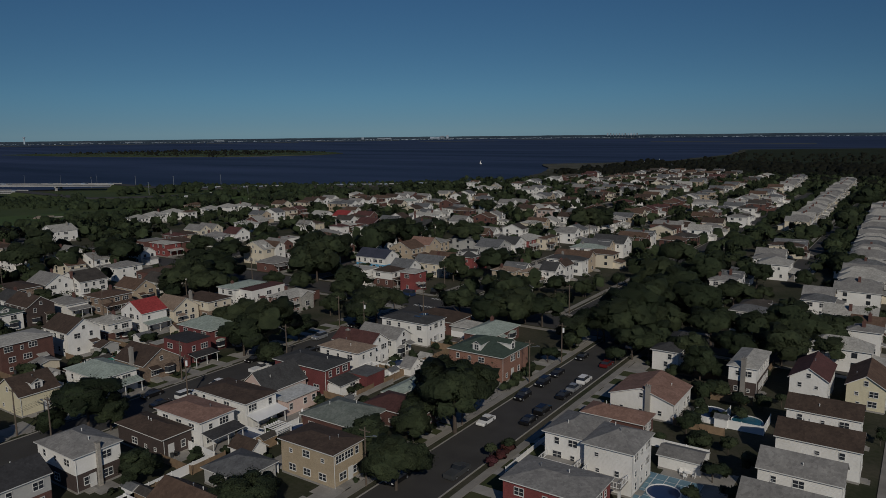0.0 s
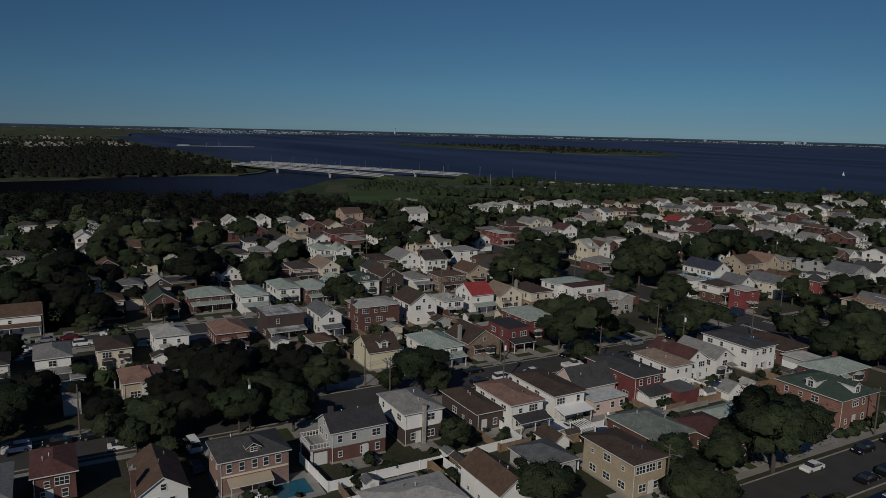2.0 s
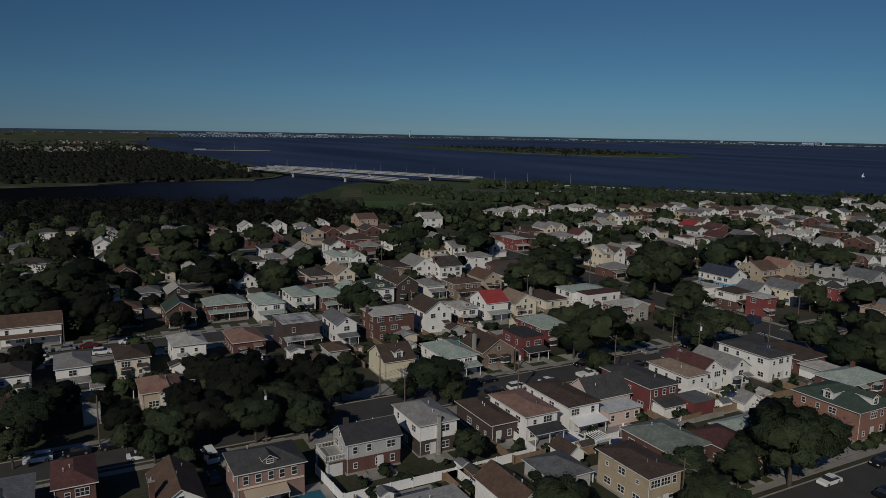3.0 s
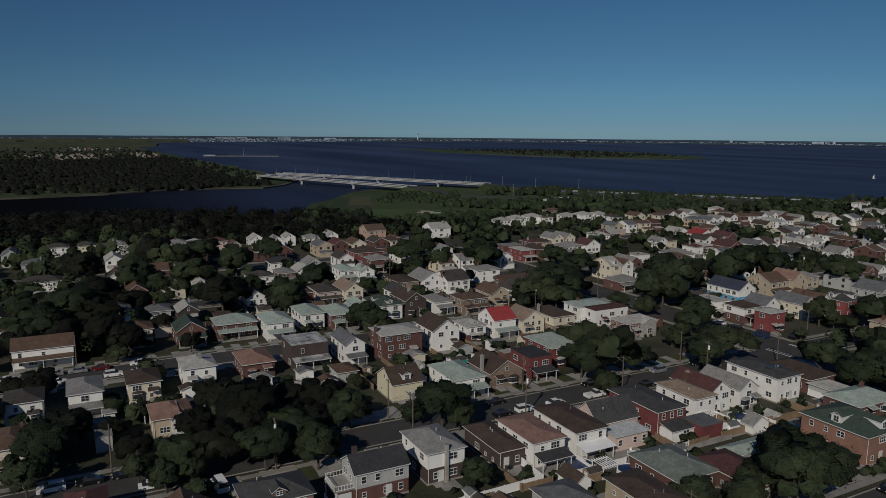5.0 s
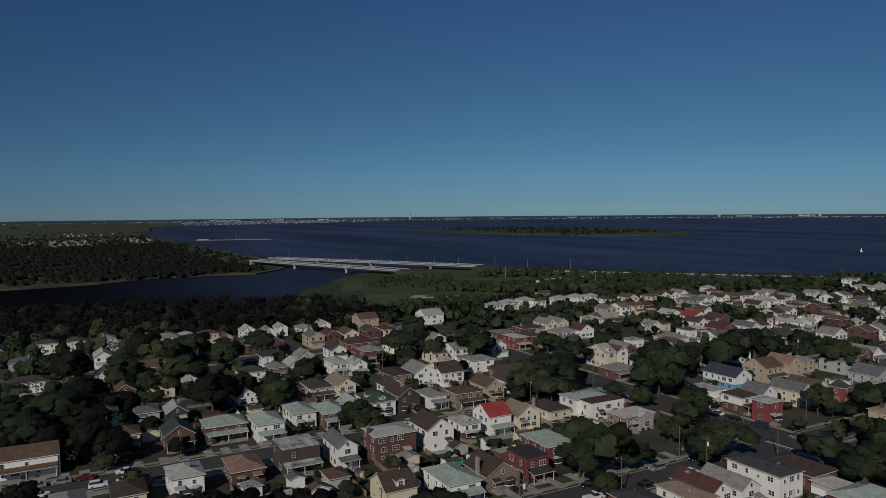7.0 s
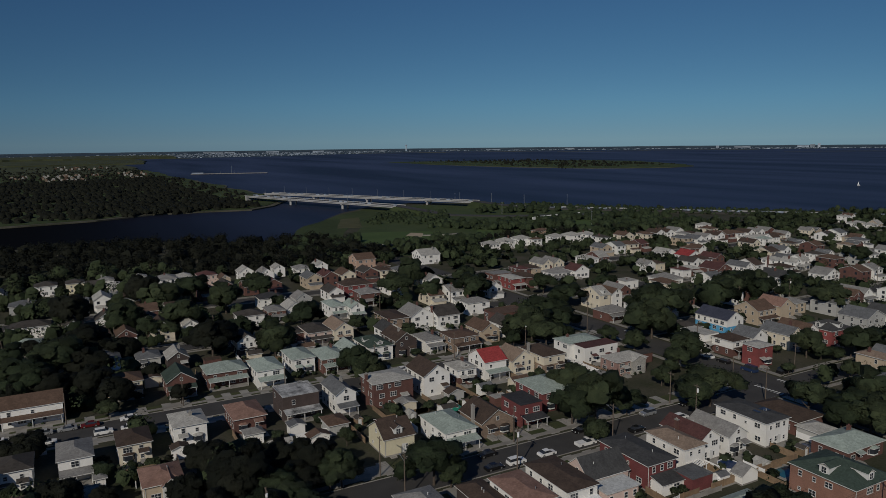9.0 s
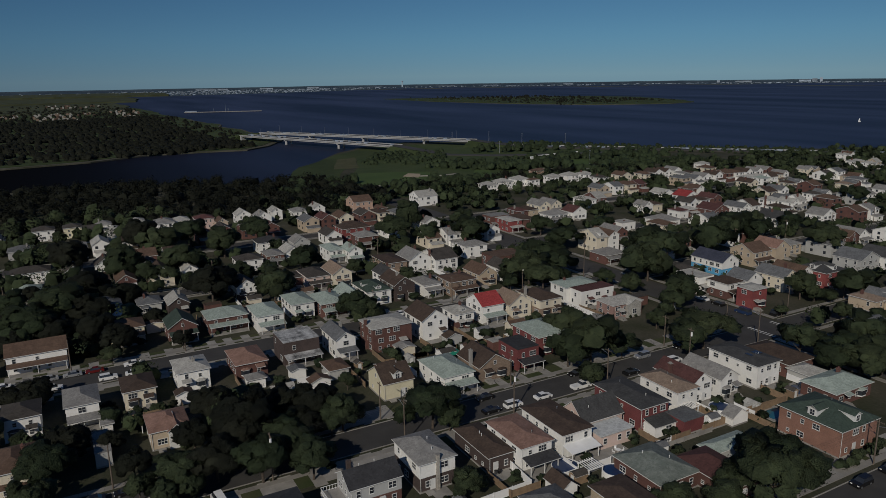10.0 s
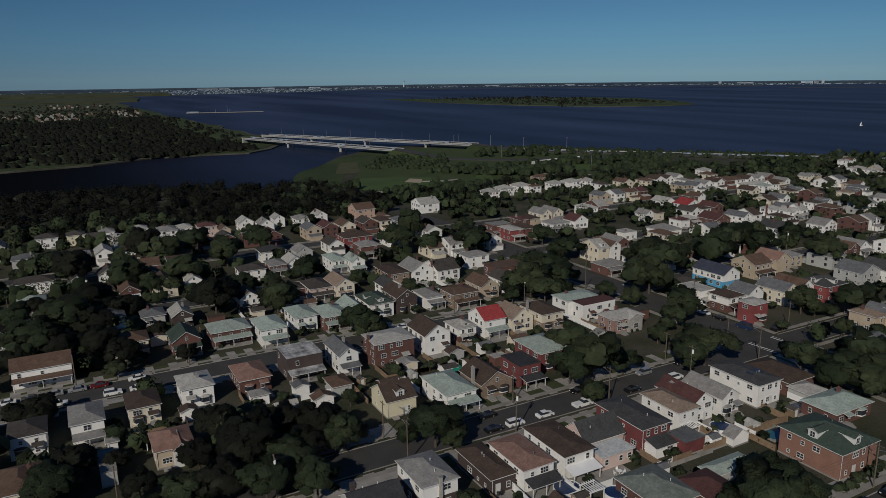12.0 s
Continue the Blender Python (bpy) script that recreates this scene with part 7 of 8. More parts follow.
# ---------------------------------------------------------------- back yards: lot fences, patios, sheds, shrubs
rgy = random.Random(21)
MIDS = {"a": -99.0, "b": -169.5, "c": -238.0, "e": -28.5}
LOTS = [o for o in scene.objects if o.name.split(".")[0] == "house"]
for o in LOTS:
    w = [c for c in o.children if c.name.split(".")[0] == "wall"][0].dimensions
    x, y = o.location.x, o.location.y
    if not (-262 < x < -30 and -25 < y < 178):
        continue
    mid = min(MIDS.values(), key=lambda m: abs(m - x))
    s = 1 if mid > x else -1
    back = x + s * w.x / 2
    if (mid == -28.5 and y < 116) or abs(mid - back) < 3 or abs(mid - back) > 24:
        continue
    yy = y - w.y / 2 - rgy.uniform(0.6, 1.0)
    kind = rgy.random()
    known = -112 < x < -100 and 20 < y < 135
    if not known:
        if kind < 0.3:
            fence(back + s * 0.3, yy, mid - s * 0.2, yy, 1.7)
        elif kind < 0.7:
            fence(back + s * 0.3, yy, mid - s * 0.2, yy, 1.6, M_WOOD, "weathered brown board fence")
        if rgy.random() < 0.6:
            fence(mid, yy + 0.2, mid, yy + w.y + 1.0, 1.6, M_WOOD if rgy.random() < 0.6 else M_VINYL, "back boundary fence between yards")
    d = rgy.uniform(2.5, 5.0)
    x0, x1 = sorted((back + s * 0.1, back + s * d))
    ground_patch("patio", rect(x0, x1, y - w.y * rgy.uniform(0.2, 0.5), y + w.y * rgy.uniform(0.15, 0.5)), -0.1, 0.08, M_CONC, "small concrete patio behind the house")
    for k in range(rgy.choice((2, 3, 4))):
        shrub(back + s * rgy.uniform(2, abs(mid - back) - 0.6), y + rgy.uniform(-0.5, 0.5) * w.y, rgy.uniform(0.6, 1.5))
    front = x - s * w.x / 2
    for k in range(rgy.choice((1, 2, 3))):
        shrub(front - s * rgy.uniform(0.8, 2.2), y + rgy.uniform(-0.5, 0.5) * w.y, rgy.uniform(0.4, 0.9))
for x, y, r in ((-58.6, 103.5, 1.5), (-58.4, 100.8, 1.2), (-58.5, 97.9, 1.3)):
    shrub(x, y, r, "plum")
for x, y, r in ((-75, 131, 1.3), (-74.6, 134, 1.2), (-75.2, 137.2, 1.3), (-75, 141, 1.2), (-75.3, 145, 1.2), (-92.3, 110.5, 1.4)):
    shrub(x, y, r)


def pergola(x, y, w, l, h, label):
    root = thing("pergola", x, y, 0, 0, label, "pergola")
    for sx in (-1, 1):
        for sy in (-1, 1):
            bm = bmesh.new()
            box(bm, sx * w / 2 - 0.08, sx * w / 2 + 0.08, sy * l / 2 - 0.08, sy * l / 2 + 0.08, 0, h)
            part("post", bm, M_VINYL, root)
    for sx in (-1, 1):
        bm = bmesh.new()
        box(bm, sx * w / 2 - 0.07, sx * w / 2 + 0.07, -l / 2 - 0.3, l / 2 + 0.3, h, h + 0.18)
        part("beam", bm, M_VINYL, root)
    n = int(l / 0.55)
    for k in range(n + 1):
        bm = bmesh.new()
        yy = -l / 2 + l * k / n
        box(bm, -w / 2 - 0.35, w / 2 + 0.35, yy - 0.04, yy + 0.04, h + 0.18, h + 0.32)
        part("slat", bm, M_VINYL, root)


pergola(-97.6, 86.2, 3.2, 3.4, 2.4, "white garden pergola beside the round pool")
pergola(-106.4, 122.2, 3.0, 4.2, 2.4, "white pergola against the back wall")


def patio_set(x, y, turn):
    """A garden table with an umbrella and four chairs round it."""
    root = thing("garden_table", x, y, 0.09, turn, "round white garden table on the patio", "table", "garden tables")
    bm = bmesh.new()
    tube(bm, (0, 0, 0.7), (0, 0, 0.75), 0.6, 0.6, 14)
    part("tabletop", bm, M_VINYL, root)
    bm = bmesh.new()
    tube(bm, (0, 0, 0), (0, 0, 0.7), 0.06, 0.05, 6)
    part("leg", bm, M_VINYL, root)
    for k in range(4):
        an = math.radians(turn + 45 + 90 * k)
        c = thing("garden_chair", x + 1.05 * math.cos(an), y + 1.05 * math.sin(an), 0.09, math.degrees(an) - 90, "white plastic garden chair at the table", "chair", "garden chairs")
        bm = bmesh.new()
        box(bm, -0.25, 0.25, -0.25, 0.25, 0.4, 0.45)
        part("seat", bm, M_VINYL, c)
        bm = bmesh.new()
        box(bm, -0.25, 0.25, 0.21, 0.26, 0.45, 0.95)
        part("backrest", bm, M_VINYL, c)
        for sx in (-0.2, 0.2):
            for sy in (-0.2, 0.2):
                bm = bmesh.new()
                box(bm, sx - 0.025, sx + 0.025, sy - 0.025, sy + 0.025, 0, 0.4)
                part("leg", bm, M_VINYL, c)


for x, y, t in ((-102.5, 26.0, 10), (-101.5, 97.0, 30), (-103.5, 121.5, 0), (-96.0, 60.5, 15), (-30.0, 112.5, 40)):
    patio_set(x, y, t)


# ---------------------------------------------------------------- further rows of houses along the outer streets
def free(x0, x1, y0, y1, gap=1.2):
    return all(x1 + gap < a or x0 - gap > b or y1 + gap < c or y0 - gap > d for a, b, c, d in PLOTS)


PLOTS = [(o.location.x + min(c.bound_box[0][0] for c in o.children), o.location.x + max(c.bound_box[6][0] for c in o.children),
          o.location.y + min(c.bound_box[0][1] for c in o.children), o.location.y + max(c.bound_box[6][1] for c in o.children))
         for o in scene.objects if o.name.split(".")[0] in ("house", "garage")]


far_bm = bmesh.new()
FAR_MATS = [WALLS[q] for q in ("white", "brick", "cream", "tan", "grey")] + [ROOFS[q] for q in ("grey", "lgrey", "dark", "dkbrown", "brown", "slate", "maroon")] + [M_GLASS, M_TRIM]
FAR_KEYS = ["white", "brick", "cream", "tan", "grey", "r_grey", "r_lgrey", "r_dark", "r_dkbrown", "r_brown", "r_slate", "r_maroon", "glass", "trim"]


def far_house(x0, x1, y0, y1, e, roof, wall, cover, rise=None):
    """A far house in the joined mass: walls, gables, roof with eaves, and its windows."""
    w, l, cx, cy = x1 - x0, y1 - y0, (x0 + x1) / 2, (y0 + y1) / 2
    if rise is None:
        rise = 0.4 * min(w, l) / 2 if roof == "hip" else 2.3

    def add(idx, make):
        b = bmesh.new()
        make(b)
        bmesh.ops.recalc_face_normals(b, faces=b.faces)
        vm = {v: far_bm.verts.new((v.co.x + cx, v.co.y + cy, v.co.z)) for v in b.verts}
        for f in b.faces:
            far_bm.faces.new([vm[v] for v in f.verts]).material_index = FAR_KEYS.index(idx) if f.material_index == 0 else 13
        b.free()
    add(wall, lambda b: box(b, -w / 2, w / 2, -l / 2, l / 2, 0, e))
    if roof == "hip":
        add("r_" + cover, lambda b: solid(b, hip_faces(w, l, e, rise, 0.45), 0.16))
    else:
        add("r_" + cover, lambda b: solid(b, gable_faces(w, l, e + 0.08, rise, 0.35, roof == "gx"), 0.16))

        def gable(b):
            p = [(-l / 2, e - 0.05), (l / 2, e - 0.05), (0, e + rise)] if roof == "gx" else [(-w / 2, e - 0.05), (w / 2, e - 0.05), (0, e + rise)]
            ends = (-w / 2, w / 2) if roof == "gx" else (-l / 2, l / 2)
            v = [[b.verts.new((s, q, z) if roof == "gx" else (q, s, z)) for q, z in p] for s in ends]
            b.faces.new(v[0])
            b.faces.new(v[1])
            for i in range(3):
                b.faces.new((v[0][i], v[0][(i + 1) % 3], v[1][(i + 1) % 3], v[1][i]))
        add(wall, gable)
    # a low porch or back room with its lean-to roof
    sd = 1 if int(x0 * 3 + y0) % 3 else -1
    d = 2.2 + (int(y0 * 7) % 5) * 0.3
    xa, xb = sorted((sd * w / 2, sd * (w / 2 + d)))
    add(wall, lambda b: box(b, xa, xb, -l * 0.38, l * 0.42, 0, 2.5))
    hi, lo = (xa, xb) if sd > 0 else (xb, xa)
    lean = [(hi, -l * 0.44, 3.2), (lo + sd * 0.3, -l * 0.44, 2.55), (lo + sd * 0.3, l * 0.46, 2.55), (hi, l * 0.46, 3.2)]
    add("r_" + ("lgrey" if int(y0) % 3 == 0 else cover), lambda b: solid(b, [lean if sd > 0 else lean[::-1]], 0.14))
    if int(x0 + y0) % 2:
        ch = (int(y0 * 3) % 5 - 2) * l * 0.12
        add("brick", lambda b: box(b, -0.4, 0.4, ch - 0.4, ch + 0.4, e, e + rise + 0.7))
    for z in (1.2, e - 1.9):
        for k in range(2):
            yy = (k - 0.5) * l * 0.5
            add("glass", lambda b: box(b, w / 2, w / 2 + 0.06, yy - 0.6, yy + 0.6, z, z + 1.25))
            xx = (k - 0.5) * w * 0.5
            add("glass", lambda b: box(b, xx - 0.6, xx + 0.6, -l / 2 - 0.06, -l / 2, z, z + 1.25))


def place(x0, x1, y0, y1, e, roof, wall, cover, extra="-", rise=None):
    if math.hypot(x0, y0) < 300 and COUNT["house"] < 295:
        house(x0, x1, y0, y1, e, roof, wall, cover, extra, rise=rise, fine=False)
    else:
        far_house(x0, x1, y0, y1, e, roof, wall, cover, rise)


def row(x0, x1, y0, y1, chance, seed, pick=None, step=(9.0, 12.5)):
    rg = random.Random(seed)
    y = y0
    while y < y1:
        l = rg.uniform(6.8, 8.8)
        d = rg.uniform(0, 2)
        if rg.random() < chance and free(x0 + d, x1 + d, y, y + l):
            wall, cover = rg.choice(pick or (("white", "grey"), ("white", "slate"), ("white", "dark"), ("white", "dkbrown"), ("brick", "grey"), ("brick", "brown"), ("cream", "brown"), ("tan", "slate"), ("white", "brown"), ("brick", "maroon"), ("grey", "slate"), ("brick", "dark"), ("cream", "dkbrown"), ("white", "lgrey")))
            place(x0 + d, x1 + d, y, y + l, rg.choice((4.6, 5.2, 5.6, 5.8)), rg.choice(("hip", "hip", "gx", "gx", "gy")), wall, cover, rg.choice(("-", "porch", "dorm", "dormgable", "whiteawn", "chim")))
            PLOTS.append((x0 + d, x1 + d, y, y + l))
        y += rg.uniform(*step)


# garages and back rooms along the middles of the near blocks
rgg = random.Random(31)
made = 0
for x, y0, y1 in ((-174, 20, 176), (-164.5, 20, 176), (-243, 20, 176), (-233, 20, 176), (-161, 25, 176), (-178, 25, 176)):
    y = y0
    while y < y1 and made < 46:
        w, l = rgg.uniform(2.8, 4.2), rgg.uniform(3.5, 5.5)
        if rgg.random() < 0.6 and free(x - w / 2, x + w / 2, y, y + l, 0.3) and all(math.hypot(tx - x, ty - y - l / 2) > 3 for tx, ty in TREES_BUILT):
            house(x - w / 2, x + w / 2, y, y + l, rgg.uniform(2.3, 3.0), rgg.choice(("hip", "gx", "gy", "flat")), rgg.choice(("white", "white", "brick", "cream", "grey")),
                  rgg.choice(("grey", "dark", "lgrey", "brown", "dkbrown", "slate")), "-", rise=rgg.uniform(0.5, 1.1), fine=False)
            PLOTS.append((x - w / 2, x + w / 2, y, y + l))
            made += 1
        y += rgg.uniform(6, 12)


for k, (x0, x1, y0, y1, ch) in enumerate((
        (-262, -250, -60, 18, 0.6), (-297, -285, -60, 180, 0.65), (-329, -317, -60, 180, 0.7), (-365, -353, -60, 175, 0.6), (-400, -388, -50, 140, 0.55),
        (-228, -216, -60, -20, 0.6), (-190, -178, -60, -20, 0.6), (-158, -147, -60, -8, 0.5), (-121, -109, -60, -10, 0.7),
        (-120, -108, 200, 620, 0.55), (-159, -147, 200, 620, 0.55), (-190, -178, 200, 580, 0.55), (-228, -216, 200, 560, 0.55), (-259, -247, 205, 540, 0.5),
        (-297, -285, 215, 520, 0.5), (-328, -316, 230, 500, 0.5), (-366, -354, 300, 480, 0.65), (-400, -388, 340, 470, 0.6), (-104, -93, 330, 640, 0.6),
        (-66, -56, 215, 305, 0.7), (-160, -148, 620, 900, 0.7), (-200, -188, 600, 930, 0.7), (-250, -238, 580, 940, 0.65), (-120, -108, 640, 700, 0.5), (-300, -288, 560, 940, 0.6), (-345, -333, 600, 820, 0.5), (-225, -213, 600, 930, 0.5), (-275, -263, 600, 940, 0.5))):
    row(x0, x1, y0, y1, ch, 100 + k)
# terraces of like gabled houses along the avenue
for x0, x1, y0, y1, lean in ((-66, -54, 432, 826, 0.02), (-111, -99, 448, 636, 0.06), (-115, -103, 705, 850, 0.05), (-22, -9, 184, 560, 0.025), (-20, -8, 60, 98, 0), (18, 30, 120, 600, 0)):
    y = y0
    rg = random.Random(int(y0))
    while y < y1:
        d = lean * (y - y0)
        if free(x0 - d, x1 - d, y, y + 7.2, 0.1):
            place(x0 - d, x1 - d, y, y + 7.2, rg.choice((5.2, 5.5, 5.8)), rg.choice(("hip", "hip", "gx")), rg.choice(("white", "white", "white", "cream")), rg.choice(("grey", "lgrey", "lgrey", "slate", "grey")), rg.choice(("-", "porch", "dorm")), 2.1)
            PLOTS.append((x0 - d, x1 - d, y, y + 7.2))
        y += rg.choice((8.0, 8.6, 9.0, 10.4))
tagged(part("far_houses", far_bm, FAR_MATS), "rows of small two-storey houses on the outer streets", "houses", kind="stuff")


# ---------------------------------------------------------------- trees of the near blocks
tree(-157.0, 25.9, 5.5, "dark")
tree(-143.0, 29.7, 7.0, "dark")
tree(-150.4, 39.8, 5.0)
tree(-145.6, 45.7, 5.5)
tree(-139.6, 50.4, 4.6)
tree(-127.9, 29.2, 5.6)
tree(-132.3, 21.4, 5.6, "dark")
tree(-132.9, 15.0, 4.9)
tree(-123.9, 38.2, 5.1)
tree(-130.9, 68.6, 6.3)
tree(-135.0, 63.4, 2.8)
tree(-127.6, 71.1, 4.0)
tree(-140.6, 122.6, 7.6)
tree(-155.3, 126.6, 6.1)
tree(-140.3, 133.5, 4.2)
tree(-133.4, 158.1, 7.0)
tree(-132.1, 150.5, 5.5)
tree(-213.8, 215.0, 8.5)
tree(-189.7, 203.1, 3.4)
tree(-193.4, 189.3, 7.6)
tree(-222.2, 165.8, 8.5)
tree(-213.2, 148.7, 7.0)
tree(-213.3, 165.9, 6.8)
tree(-248.8, 197.9, 6.8)
tree(-271.0, 83.9, 6.6)
tree(-204.7, 81.1, 6.3)
tree(-200.8, 82.4, 4.7)
tree(-242.3, 64.1, 6.6)
tree(-250.8, 44.3, 8.5)
tree(-345.1, 52.9, 8.5)
tree(-333.8, 38.7, 8.5)
tree(-351.5, 31.2, 8.5)
tree(-266.4, 5.4, 8.5)
tree(-251.0, -3.6, 8.5)
tree(-237.5, -11.4, 7.8)
tree(-227.4, 5.5, 5.9)
tree(-222.1, 1.1, 3.2)
tree(-114.5, 174.5, 5.6)
tree(-219.9, 314.6, 5.4)
tree(-221.3, 275.8, 8.5)
tree(-211.2, 280.7, 6.8)
tree(-206.7, 245.8, 8.5)
tree(-183.7, 287.2, 7.6)
tree(-137.5, 233.6, 6.7)
tree(-148.3, 222.3, 5.6)
tree(-105.7, 188.2, 7.0)
tree(-96.8, 182.4, 6.0)
tree(-105.8, 178.7, 5.2)
tree(-75.9, 111.5, 6.8)
tree(-78.2, 103.7, 3.8)
tree(-209.5, 8.4, 3.1)
tree(-383.1, -13.2, 4.3)
tree(-361.6, -7.4, 4.1)
tree(-236.7, 23.3, 3.6)
tree(-334.5, 82.2, 7.3)
tree(-319.0, 63.0, 7.9)
tree(-299.8, 137.5, 7.8)
tree(-325.5, 159.1, 8.5)
tree(-292.3, 151.6, 6.0)
tree(-309.4, 180.2, 6.5)
tree(-280.2, 169.2, 8.3)
tree(-278.8, 207.5, 6.0)
tree(-264.7, 235.0, 5.7)
tree(-227.7, 232.1, 6.3)
tree(-174.4, 193.1, 4.5)
tree(-298.1, 42.5, 7.2)
tree(-300.4, 20.4, 7.9)
tree(-321.7, 2.0, 8.2)
tree(-259.5, 11.8, 5.5)
tree(-287.5, 27.0, 5.3)
tree(-267.0, 57.9, 5.7)
tree(-270.3, 69.7, 4.4)
tree(-260.0, 91.6, 2.6)
tree(-162.3, 99.0, 2.5)
tree(-171.8, 108.8, 2.3)
tree(-230.2, -15.9, 5.6)
tree(-230.2, -5.7, 6.2)
tree(-219.8, -3.1, 3.5)
tree(-261.2, 17.3, 5.2)
tree(-246.1, 5.9, 6.4)
tree(-285.6, -11.9, 3.7)
tree(-263.3, -18.3, 6.5)
tree(-285.4, 33.9, 4.8)
tree(-211.4, 27.8, 3.3)
tree(-168.7, 5.1, 2.5)
tree(-184.8, -11.6, 2.4)
tree(-155.5, -7.2, 3.4)
tree(-141.7, 7.2, 3.8)
tree(-155.6, 4.0, 2.8)
tree(-196.4, -16.7, 2.5)
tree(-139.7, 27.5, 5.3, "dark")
tree(-138.2, 35.6, 5.1)
tree(-140.5, 41.9, 4.7)
tree(-139.1, 47.5, 4.0)
tree(-134.7, 36.9, 4.5)
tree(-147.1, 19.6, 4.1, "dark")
tree(-159.7, 59.3, 2.5)
tree(-161.0, 15.7, 1.8)
tree(-152.4, 158.8, 3.5)
tree(-161.4, 175.3, 4.5)
tree(-159.4, 169.1, 2.9)
tree(-173.2, 141.0, 2.5)
tree(-169.7, 121.8, 2.4)
tree(-170.4, 77.1, 2.5)
tree(-169.2, 87.2, 1.9)
tree(-184.8, 178.6, 4.1)
tree(-146.9, -8.0, 5.3)
tree(-155.6, -3.4, 4.5)
tree(-135.9, -10.7, 4.3)
tree(-133.3, 7.2, 3.1)
tree(-127.1, 11.2, 3.3)
tree(-128.6, 15.6, 3.3)
tree(-119.8, 16.2, 2.8)
tree(-103.3, 61.4, 3.3)
tree(-71.5, 106.4, 7.6)
tree(-67.3, 82.9, 5.2)
tree(-77.9, 88.6, 4.5)
tree(-75.0, 97.8, 4.0)
tree(-78.4, 62.0, 5.0)
tree(-129.8, 114.3, 3.6)
tree(-142.8, 116.6, 5.9)
tree(-64.3, 224.0, 7.4)
tree(-65.5, 200.2, 7.4)
tree(-64.4, 174.4, 7.5)
tree(-64.2, 257.9, 7.4)
tree(-49.3, 233.1, 5.3)
tree(-81.5, 283.0, 7.4)
tree(-27.2, 193.5, 6.9)
tree(-34.6, 190.6, 5.9)
tree(-20.8, 193.9, 5.7)
tree(-45.4, 189.4, 6.1)
tree(-70.0, 176.9, 6.2)
tree(-75.3, 170.7, 4.8)
tree(-90.8, 182.0, 5.7)
tree(-98.3, 175.4, 6.0)
tree(-103.9, 172.1, 5.3)
tree(-34.9, 129.1, 2.6)
tree(-40.0, 158.0, 4.5)
tree(-223.2, 292.2, 6.8)
tree(-217.5, 266.4, 8.5)
tree(-248.0, 413.4, 6.8)
tree(-154.6, 357.9, 8.5)
tree(-151.6, 374.4, 8.5)
tree(-192.8, 194.6, 8.5)
tree(-205.8, 218.0, 8.5)
tree(-164.8, 182.3, 6.1)
tree(-213.1, 153.6, 7.6)
tree(-203.7, 153.4, 6.0)
tree(-59.8, 100.0, 1.3)
tree(-58.4, 103.6, 1.3)
tree(-58.4, 166.2, 4.7)
tree(-55.5, 174.7, 4.6)
tree(-56.9, 188.3, 5.6)
tree(-16.9, 206.1, 5.0)
tree(-11.7, 224.7, 4.0)
tree(-35.0, 424.7, 8.2)
tree(-4.6, 142.6, 1.5)
tree(-29.2, 146.5, 2.0)
tree(-75.0, 153.2, 2.4)
tree(-74.3, 165.1, 2.8)
tree(-49.4, 269.0, 5.3)
tree(-65.0, 184.6, 8.2)
tree(-74.6, 239.5, 7.4)
tree(-55.5, 210.6, 7.4)
tree(-54.9, 168.4, 4.7)
tree(-45.3, 168.2, 4.4)
tree(-37.0, 177.2, 4.6)
tree(-26.9, 179.9, 5.4)
tree(-17.4, 186.2, 4.5)
tree(-36.6, 147.5, 2.7)
tree(-60.7, 161.2, 2.6)
tree(-31.1, 124.1, 1.9)
tree(-26.4, 124.3, 1.5)
tree(-21.7, 119.5, 1.6)
tree(-26.1, 112.5, 2.1)
tree(-21.6, 106.7, 1.9)
tree(-26.9, 103.2, 1.5)
tree(-25.1, 148.4, 1.7)
tree(-22.4, 152.7, 1.3)
tree(-34.6, 150.8, 2.5)
tree(-27.9, 140.2, 1.5)
tree(-45.8, 156.7, 2.0)
tree(-37.5, 569.8, 8.5)
tree(-24.6, 307.2, 5.7)


def clear(x, y, r=2.0):
    return all(not (a - r < x < b + r and c - r < y < d + r) for a, b, c, d in PLOTS)


def on_road(x, y, m=1.0):
    return any(abs(x - c) < w / 2 + m and y0 < y < y1 for c, w, y0, y1 in ROADS) or 181 < y < 197


def inland(x, y):
    """Inside the built-up land, away from the water's edge and the park."""
    return y < 430 + (x + 752) * 0.8 and x > -445 - max(0, y - 60) * 0.0


def before_house(x, y):
    """In the front garden of a house, where its trees stay low."""
    return any(a - 0.5 < x < b + 5.5 and c - 4.5 < y < d + 0.5 for a, b, c, d in PLOTS)


# garden trees between the houses of the outer blocks
rg = random.Random(77)
n, spots = 0, []
tries = 0
while n < 2150 and tries < 90000:
    tries += 1
    x, y = rg.uniform(-440, -5), rg.uniform(-70, 900)
    far = math.hypot(x, y)
    if not inland(x, y) or far < 150 or on_road(x, y, 0.3) or not clear(x, y, 0.8):
        continue
    if y > 45 and y < 200 and (far < 205 or rg.random() < 0.4):
        continue
    if -214 < x < -191 and y < 62:
        continue
    n += 1
    r = rg.uniform(2.2, 4.2) * (1.3 if y < 45 else 1.0)
    if before_house(x, y):
        r = rg.uniform(1.0, 1.9)
    if far < 290 and len(TREES_BUILT) < 297:
        tree(x, y, r)
    else:
        spots.append((x, y, r * 0.7, r))
woods("garden_trees", "dark green garden trees of the outer streets", spots, M_LEAF2, 70, 3)

# woods round the town
spots = []
rg = random.Random(8)


